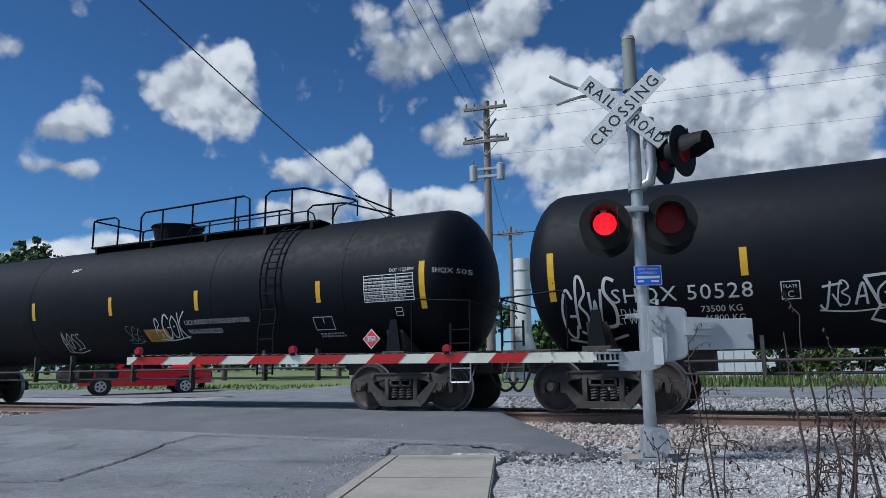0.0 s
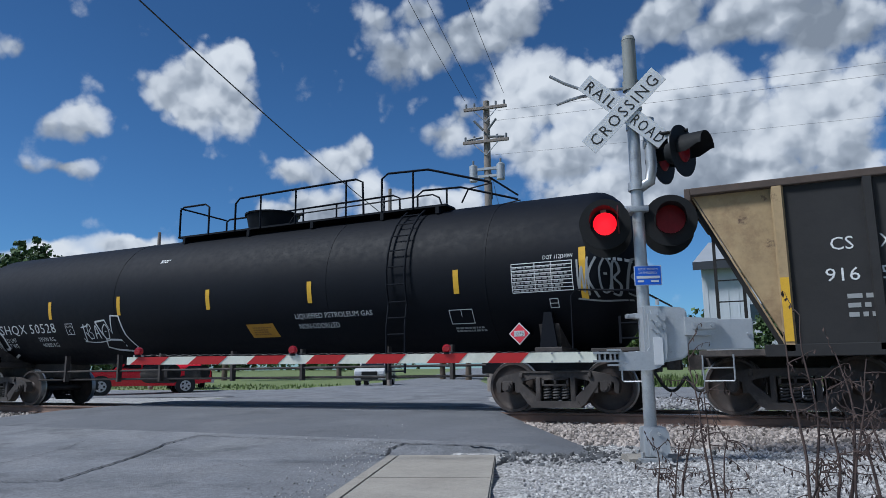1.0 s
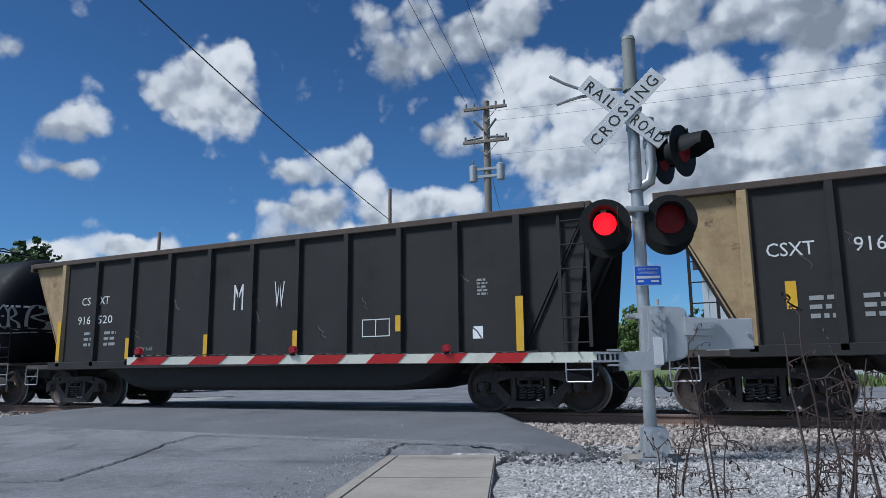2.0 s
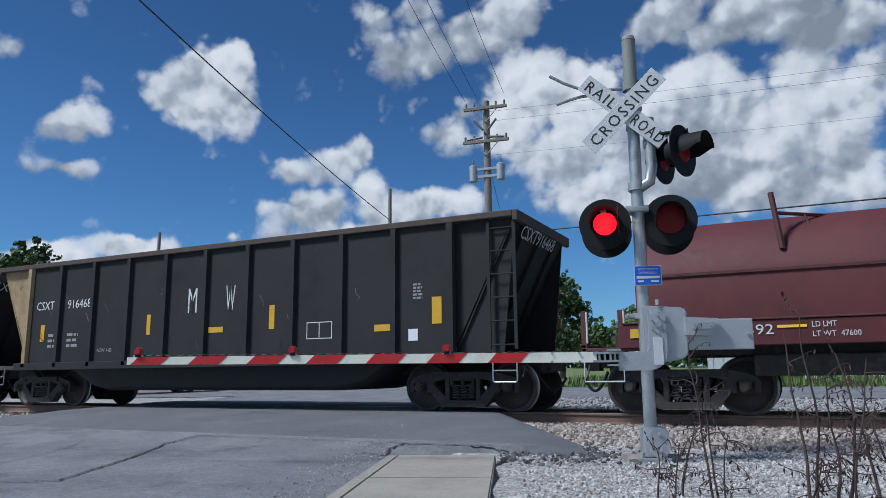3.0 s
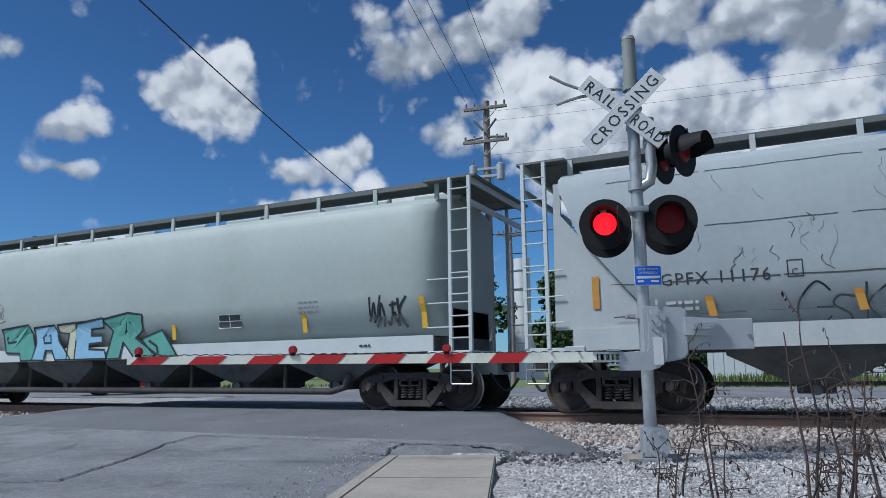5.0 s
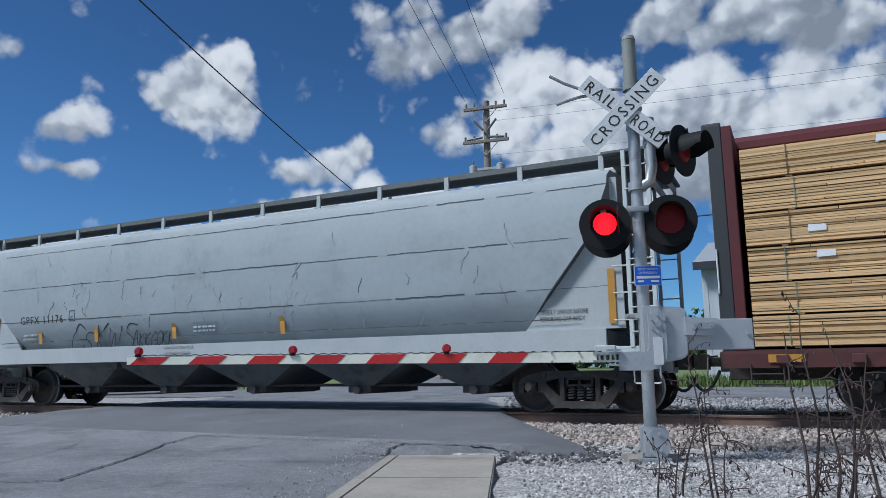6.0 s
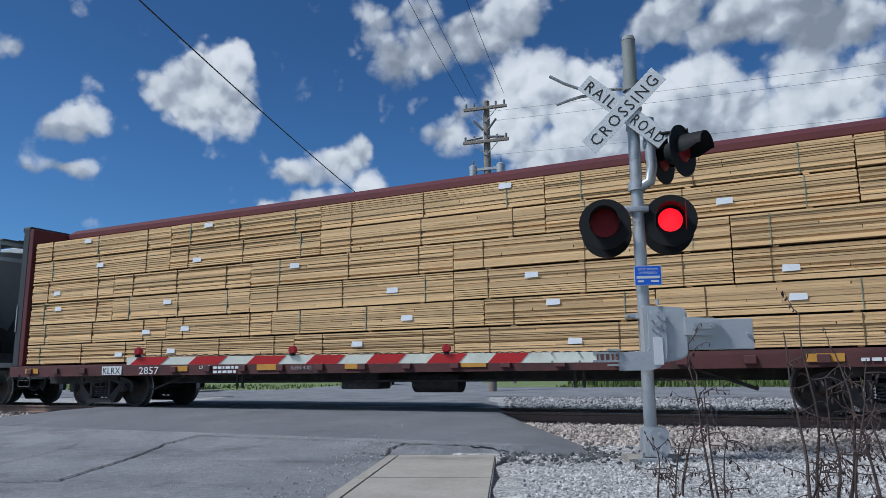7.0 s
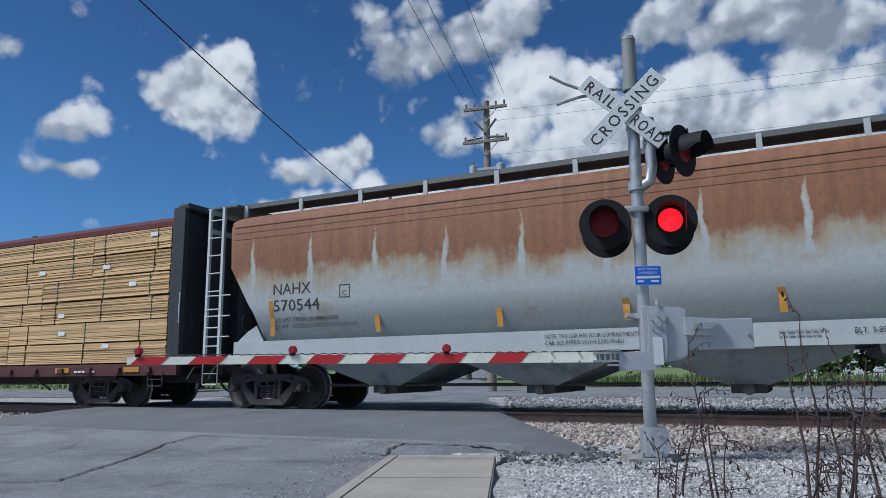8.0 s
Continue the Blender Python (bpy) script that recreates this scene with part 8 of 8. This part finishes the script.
def tree(at, height, spread, seed, label, material=LEAF, trunk=0.3, low=0.25, clumps=900, category="tree", leaf=0.30):
    rnd = random.Random(seed)
    e = thing("tree" if category == "tree" else "bush", at, label, category)
    bm = bmesh.new()
    tube(bm, [(0, 0, -0.3), (0.05 * height * rnd.uniform(-.3, .3), 0, height * 0.3), (0.04 * height * rnd.uniform(-.5, .5), 0.1, height * 0.6), (0, 0, height * 0.88)], [trunk, trunk * 0.75, trunk * 0.45, trunk * 0.1], 8)
    lobes = []
    for i in range(rnd.randint(9, 13)):
        a, t = rnd.uniform(0, 6.3), rnd.uniform(low, 0.95)
        wide = spread * math.sin(math.pi * (0.18 + 0.75 * t)) * rnd.uniform(0.3, 0.75)
        c = Vector((math.cos(a) * wide, math.sin(a) * wide, height * t))
        lobes.append((c, rnd.uniform(0.22, 0.42) * spread))
        tube(bm, [(0, 0, height * max(0.12, t - 0.3)), tuple(c * 0.5 + Vector((0, 0, height * (t - 0.05))) * 0.5), tuple(c)], [trunk * 0.35, trunk * 0.2, trunk * 0.06], 5)
    part("trunk", bm, BARK, e, smooth=60)
    quads = []
    for _ in range(clumps):
        c, r = rnd.choice(lobes)
        d = Vector((rnd.gauss(0, 1), rnd.gauss(0, 1), rnd.gauss(0, 0.85)))
        d.normalize()
        blade_leaf(quads, c + d * r * rnd.uniform(0.45, 1.08), leaf * rnd.uniform(0.6, 1.3), rnd)
    verts = [tuple(p) for q in quads for p in q]
    me = bpy.data.meshes.new("crown")
    me.from_pydata(verts, [], [(4 * i, 4 * i + 1, 4 * i + 2, 4 * i + 3) for i in range(len(quads))])
    me.materials.append(material)
    o = new("crown", me)
    o.parent = e
    tagged(o, kind="stuff")
    return e


def make_shed():
    e = thing("metal_shed", (7.0, 52, lay(7, 52)), "long pale metal-clad shed with a grey roof", "shed")
    L0, L1, D0, D1, WH, RH = -12.2, 30, -4, 16, 7.2, 10.0
    bm = bmesh.new()
    box(bm, L0, L1, D0, D1, -1, WH)
    part("wall", bm, SHED_WALL, e, "pale corrugated metal wall")
    bm = bmesh.new()
    prism(bm, [(D0 - 0.7, WH - 0.05), (D0 - 0.7, WH + 0.15), ((D0 + D1) / 2, RH + 0.35), (D1 + 0.7, WH + 0.15), (D1 + 0.7, WH - 0.05), ((D0 + D1) / 2, RH + 0.15)], L0 - 0.4, L1 + 0.4)
    part("roof", bm, SHED_ROOF, e, "low grey metal roof")
    bm = bmesh.new()
    box(bm, L0 - 0.4, L1 + 0.4, D0 - 0.78, D0 - 0.70, WH - 0.35, WH + 0.16)
    part("gutter", bm, mat("dark_gutter", (0.03, 0.033, 0.04), 0.5), e, "dark eaves gutter")
    bm = bmesh.new()
    for i in range(70):
        x = L0 + 0.3 + i * 0.6
        box(bm, x - 0.03, x + 0.03, D0 - 0.035, D0, -0.5, WH)
    part("cladding_ribs", bm, SHED_WALL, e, kind="stuff")
    for x in (-9.5, -2, 6):
        bm = bmesh.new()
        box(bm, x, x + 1.6, D0 - 0.05, D0 - 0.01, 3.6, 4.6)
        part("window", bm, GLASS_DARK, e)


def make_tower():
    e = thing("silo_tower", (-22.3, 62, lay(-22, 62)), "white steel silo tower with a conical skirt", "silo")
    bm = bmesh.new()
    rod(bm, (0, 0, 4.0), (0, 0, 10.9), 0.75, 18)
    rod(bm, (0, 0, -0.5), (0, 0, 4.0), 2.0, 18, 0.75)
    part("shell", bm, ASH, e, smooth=40)
    bm = bmesh.new()
    for z in (8.0, 9.8):
        rod(bm, (0, 0, z - 0.05), (0, 0, z + 0.05), 0.8, 18)
    part("band", bm, GALV, e)


def make_background():
    tree((-62, 40, lay(-62, 40)), 12.5, 6.0, 1, "broad green tree behind the pickup", clumps=1500, leaf=0.45)
    tree((-52, 56, lay(-52, 56)), 12.0, 5.5, 2, "dark green tree in the distance", clumps=1300, leaf=0.45)
    tree((-45, 66, lay(-45, 66)), 12.5, 6.5, 3, "dark green tree in the distance", clumps=1500, leaf=0.45)
    tree((-75, 62, lay(-75, 62)), 14, 8, 31, "dark green tree in the distance", clumps=1600, leaf=0.5)
    tree((-30.5, 62, lay(-30, 62)), 12.6, 5.0, 4, "tall green tree behind the street", clumps=1600, leaf=0.42)
    tree((-25.6, 57, lay(-25, 57)), 9.6, 4.2, 5, "green tree beside the white silo", clumps=1400, leaf=0.4)
    tree((-20.0, 66, lay(-20, 66)), 9.5, 4.0, 6, "green tree beside the white silo", clumps=1200, leaf=0.4)
    for i, (x, y, h, w) in enumerate(((1.2, 34, 3.4, 2.0), (3.8, 34.5, 3.2, 2.2), (6.6, 35, 3.5, 2.4), (-0.8, 36, 2.8, 1.8), (9.4, 35, 3.4, 2.4), (12.5, 35, 3.6, 2.6), (-8.3, 44, 4.6, 2.0))):
        tree((x, y, lay(x, y)), h, w, 40 + i, "dense leafy green bush beside the lane", LEAF if i % 2 else LEAF_LIGHT, 0.08, 0.05, 900, "bush", 0.20)
    # long weeds along the far lane and street
    rnd = random.Random(8)
    verts, faces = [], []
    for _ in range(9000):
        if rnd.random() < 0.75:
            x, y = rnd.uniform(-9, 14), rnd.uniform(28.8, 33)
        else:
            x, y = rnd.uniform(-60, -17), rnd.uniform(29, 40)
        if abs(road_u(x, y)) < 5.2:
            continue
        h = rnd.uniform(0.10, 0.55) * (1.0 if y > 29.5 and x > -9 else 0.35)
        a = rnd.uniform(0, 3.14)
        dx, dy = math.cos(a) * 0.05, math.sin(a) * 0.05
        z = lay(x, y)
        o = len(verts)
        lx, ly = rnd.uniform(-.25, .25) * h, rnd.uniform(-.25, .25) * h
        verts += [(x - dx, y - dy, z), (x + dx, y + dy, z), (x + lx, y + ly, z + h)]
        faces.append((o, o + 1, o + 2))
    me = bpy.data.meshes.new("tall_weeds")
    me.from_pydata(verts, [], faces)
    me.materials.append(LEAF_LIGHT)
    tagged(new("tall_weeds", me), "tall light green weeds along the lane", "weeds", kind="stuff")
    # far woods
    rnd = random.Random(12)
    quads = []
    for i in range(260):
        a = rnd.uniform(-50, 95)
        d = rnd.uniform(150, 230)
        x, y = -math.sin(radians(a)) * d, math.cos(radians(a)) * d
        if abs(road_u(x, y)) < 16:
            continue
        h = rnd.uniform(6, 12)
        for _ in range(70):
            blade_leaf(quads, Vector((x + rnd.gauss(0, 4), y + rnd.gauss(0, 4), lay(x, y) + h * rnd.random() ** 0.7)), 1.1, rnd)
    me = bpy.data.meshes.new("far_woods")
    me.from_pydata([tuple(p) for q in quads for p in q], [], [(4 * i, 4 * i + 1, 4 * i + 2, 4 * i + 3) for i in range(len(quads))])
    me.materials.append(LEAF)
    tagged(new("far_woods", me), "hazy line of distant green woods", "woods", kind="stuff")


def car_wheel(owner, x, y, r, w):
    bm = bmesh.new()
    disc(bm, (x, y, r), r, (0, 1, 0), w, 24)
    t = part("wheel", bm, TYRE, owner, smooth=40)
    bm = bmesh.new()
    disc(bm, (x, y, r), r * 0.64, (0, 1, 0), w + 0.02, 20)
    part("rim", bm, CHROME, t)
    bm = bmesh.new()
    for i in range(5):
        a = 2 * math.pi * i / 5
        disc(bm, (x + r * 0.38 * math.cos(a), y, r + r * 0.38 * math.sin(a)), r * 0.13, (0, 1, 0), w + 0.03, 8)
    part("rim_slot", bm, TYRE, t)


def make_pickup():
    yaw = math.degrees(math.atan2(PICKUP[1][1] - PICKUP[0][1], PICKUP[1][0] - PICKUP[0][0]))
    e = thing("pickup_truck", (*PICKUP[0], lay(*PICKUP[0]) + 0.03, 0, 0, yaw), "bright red crew-cab pickup truck parked beyond the track", "pickup truck")
    # local x runs from the front axle to the rear
    def body(pts, y, name, m, lab=""):
        bm = bmesh.new()
        prism(bm, pts, -y, y, "y")
        bmesh.ops.bevel(bm, geom=list(bm.edges), offset=0.03, segments=2, affect="EDGES")
        return part(name, bm, m, e, lab, 40)
    body([(-0.95, 0.45), (-0.97, 0.85), (-0.85, 1.08), (0.55, 1.16), (2.75, 1.16), (2.80, 1.12), (4.85, 1.12), (4.88, 0.55), (4.3, 0.48), (3.2, 0.40), (0.55, 0.40)], 0.98, "body", RED_CAR, "glossy red lower body")
    body([(0.50, 1.14), (1.15, 1.84), (1.45, 1.92), (2.45, 1.90), (2.78, 1.14)], 0.80, "cab", RED_CAR, "glossy red cab")
    for y in (-0.815, 0.815):
        bm = bmesh.new()
        prism(bm, [(0.85, 1.20), (1.22, 1.76), (1.68, 1.80), (1.68, 1.20)], y - 0.02, y + 0.02, "y")
        prism(bm, [(1.76, 1.20), (1.76, 1.80), (2.38, 1.78), (2.60, 1.20)], y - 0.02, y + 0.02, "y")
        part("side_window", bm, GLASS_DARK, e)
    bm = bmesh.new()
    prism(bm, [(0.44, 1.17), (1.10, 1.83), (1.13, 1.80), (0.50, 1.15)], -0.70, 0.70, "y")
    part("windscreen", bm, GLASS_DARK, e)
    bm = bmesh.new()
    box(bm, -1.0, -0.93, -0.55, 0.55, 0.62, 0.98, 0.01)
    part("grille", bm, BLACK_PAINT, e)
    for y in (-0.78, 0.78):
        bm = bmesh.new()
        box(bm, -0.99, -0.85, y - 0.16, y + 0.16, 0.78, 0.98, 0.02)
        part("headlight", bm, WHITE_SIGN, e)
        bm = bmesh.new()
        box(bm, 4.84, 4.90, y * 1.15 - 0.07, y * 1.15 + 0.07, 0.72, 1.06, 0.01)
        part("tail_light", bm, RED_DIM, e)
    bm = bmesh.new()
    box(bm, 4.86, 5.02, -0.92, 0.92, 0.50, 0.68, 0.03)
    part("rear_bumper", bm, CHROME, e, "chrome rear bumper")
    bm = bmesh.new()
    box(bm, -1.06, -0.92, -0.95, 0.95, 0.40, 0.60, 0.03)
    part("front_bumper", bm, CHROME, e)
    for x in (0, 3.68):
        for y in (-0.86, 0.86):
            car_wheel(e, x, y, 0.39, 0.26)
        for y in (-0.985, 0.985):
            bm = bmesh.new()
            disc(bm, (x, y, 0.42), 0.46, (0, 1, 0), 0.012, 24)
            part("wheel_arch", bm, INK, e)
    bm = bmesh.new()
    box(bm, 4.885, 4.90, -0.22, 0.22, 0.92, 1.04)
    part("tailgate_badge", bm, WHITE_SIGN, e)
    other = copy_thing(e, pose(-33.6, 32.9, lay(-33.6, 32.9) + 0.03, 0, 0, -44))
    tagged(other, "bright red pickup truck parked with its tailgate to the track")


PICKUP = [(-29.4, 23.5), (-27.7, 25.9)]


def make_suv():
    e = thing("suv", (*SUV[0], lay(*SUV[0]) + 0.03, 0, 0, SUV[1]), "silver sport utility vehicle waiting on the street", "car")
    # local x runs back from the nose
    def body(pts, y, name, m, lab="", b=0.05):
        bm = bmesh.new()
        prism(bm, pts, -y, y, "y")
        bmesh.ops.bevel(bm, geom=list(bm.edges), offset=b, segments=2, affect="EDGES")
        return part(name, bm, m, e, lab, 40)
    body([(0.0, 0.35), (-0.02, 0.75), (0.18, 0.98), (1.05, 1.08), (4.4, 1.10), (4.45, 0.45), (4.2, 0.30), (0.2, 0.28)], 0.90, "body", SILVER_CAR, "silver lower body")
    body([(0.95, 1.05), (1.65, 1.62), (2.0, 1.70), (4.0, 1.68), (4.4, 1.08)], 0.76, "cabin", SILVER_CAR, "silver roof and pillars")
    bm = bmesh.new()
    prism(bm, [(0.90, 1.09), (1.60, 1.61), (1.66, 1.58), (0.98, 1.06)], -0.66, 0.66, "y")
    part("windscreen", bm, GLASS_DARK, e)
    for y in (-0.775, 0.775):
        bm = bmesh.new()
        prism(bm, [(1.35, 1.12), (1.78, 1.58), (3.9, 1.58), (4.1, 1.12)], y - 0.02, y + 0.02, "y")
        part("side_window", bm, GLASS_DARK, e)
    bm = bmesh.new()
    box(bm, -0.05, 0.03, -0.45, 0.45, 0.58, 0.80, 0.01)
    part("grille", bm, BLACK_PAINT, e)
    for y in (-0.68, 0.68):
        bm = bmesh.new()
        box(bm, -0.03, 0.12, y - 0.16, y + 0.16, 0.62, 0.82, 0.02)
        part("headlight", bm, WHITE_SIGN, e)
    bm = bmesh.new()
    box(bm, -0.06, 0.1, -0.5, 0.5, 0.34, 0.48, 0.02)
    part("bumper_intake", bm, BLACK_PAINT, e)
    for x in (0.85, 3.55):
        for y in (-0.80, 0.80):
            car_wheel(e, x, y, 0.34, 0.24)


SUV = [(-22.2, 35.6), 112]


def dead_weed(at, height, seed, lean):
    """Tall leafless stem with crooked side twigs."""
    rnd = random.Random(seed)
    e = thing("dead_weed", at, "tall leafless brown weed stem on the gravel verge", "weed", "dead weeds on the verge")
    bm = bmesh.new()
    p, d, pts = Vector((0, 0, -0.03)), Vector((lean, rnd.uniform(-.1, .1), 1)).normalized(), []
    n = 14
    for i in range(n):
        pts.append(p.copy())
        p = p + d * height / n
        d = (d + Vector((rnd.uniform(-.13, .13), rnd.uniform(-.1, .1), 0.06))).normalized()
    r0 = rnd.uniform(0.009, 0.014)
    tube(bm, pts, [r0 * (1 - 0.75 * i / n) for i in range(n)], 6)
    part("stem", bm, STEM, e, smooth=60)
    for j in range(rnd.randint(7, 12)):
        i = rnd.randint(3, n - 1)
        q, t = pts[i].copy(), Vector((rnd.choice((-1, 1)) * rnd.uniform(.3, 1), rnd.uniform(-.4, .4), rnd.uniform(-0.3, 1))).normalized()
        tw = [q.copy()]
        for _ in range(8):
            q = q + t * rnd.uniform(0.012, 0.034)
            t = (t + Vector((rnd.uniform(-.5, .5), rnd.uniform(-.3, .3), rnd.uniform(-.42, .36)))).normalized()
            tw.append(q.copy())
        bm = bmesh.new()
        tube(bm, tw, [0.0045 - 0.0004 * i for i in range(len(tw))], 5)
        for q in tw[2::2]:
            # shrivelled leaf: a folded, drooping blade
            a = rnd.uniform(0, 6.28)
            side = Vector((math.cos(a), math.sin(a), 0)) * rnd.uniform(0.005, 0.011)
            tip = q + Vector((rnd.uniform(-.02, .02), rnd.uniform(-.02, .02), -rnd.uniform(0.02, 0.05)))
            mid = (q + tip) / 2
            v = [bm.verts.new(c) for c in (q, mid - side, tip, mid + side, mid + Vector((side.y, -side.x, 0)) * 0.8)]
            bm.faces.new((v[0], v[1], v[4]))
            bm.faces.new((v[1], v[2], v[4]))
            bm.faces.new((v[2], v[3], v[4]))
            bm.faces.new((v[3], v[0], v[4]))
        part("twig", bm, STEM, e, smooth=60)


def make_weeds():
    spots = [(-0.80, 5.0, 0.62, -.05), (-0.56, 5.1, 1.30, -.10), (-0.52, 5.2, 0.95, -.14), (-0.48, 4.9, 0.70, .02), (-0.93, 6.2, 0.75, .0),
             (-0.02, 4.9, 1.15, .05), (0.02, 5.1, 1.25, .03), (0.10, 5.0, 0.9, .10), (0.18, 5.2, 1.05, .02), (0.25, 5.0, 1.0, -.04), (0.36, 5.1, 0.75, .1), (-0.1, 5.0, 0.5, .3), (-1.02, 5.6, 0.5, .05), (0.44, 5.3, 0.9, .0)]
    for i, (x, y, h, l) in enumerate(spots):
        dead_weed((x, y, lay(x, y)), h * (1.18 if x > -0.3 else 1.0), 60 + i, l)


make_signal()
make_gate()
make_poles()
make_shed()
make_tower()
make_pickup()
make_suv()
make_weeds()
make_background()
make_ballast()


def motions():
    """The train rolls by to the left; its wheels turn; added shutters cover the steadily glowing lenses by turns."""
    for ob, s in CARS:
        z = ob.matrix_basis.translation
        walk(ob, [(t, pose(s - d, z.y, z.z)) for t, d in RUN])
    rows = [i / 30 for i in range(241)]
    for ob, x in AXLES:
        walk(ob, [(t, pose(x, 0, WHEEL_R, 0, -math.degrees(gone(t) / WHEEL_R), 0)) for t in rows])
    for ob, m, which in ADDED_SHUTTERS:
        shut, opened = m, m @ pose(0, 0, 0, 0, 0, 88)
        keys = []
        for t0, t1, left in FLASH:
            clear = (left and which == "left") or (not left and which == "right")
            keys += [(t0, opened if clear else shut), (t1, opened if clear else shut)]
        walk(ob, keys)


# seconds between which the left-hand lens is uncovered (1), or the right-hand one (0)
FLASH = [(0.0, 0.10, 1), (0.17, 0.70, 0), (0.77, 1.10, 1), (1.17, 1.57, 0), (1.64, 2.05, 1), (2.12, 2.60, 0), (2.67, 3.27, 1), (3.34, 3.90, 0), (3.97, 4.27, 1), (4.34, 4.85, 0), (4.92, 5.40, 1),
         (5.47, 5.90, 0), (5.97, 6.45, 1), (6.55, 7.02, 0), (7.09, 7.53, 1), (7.59, 8.0, 0)]
motions()
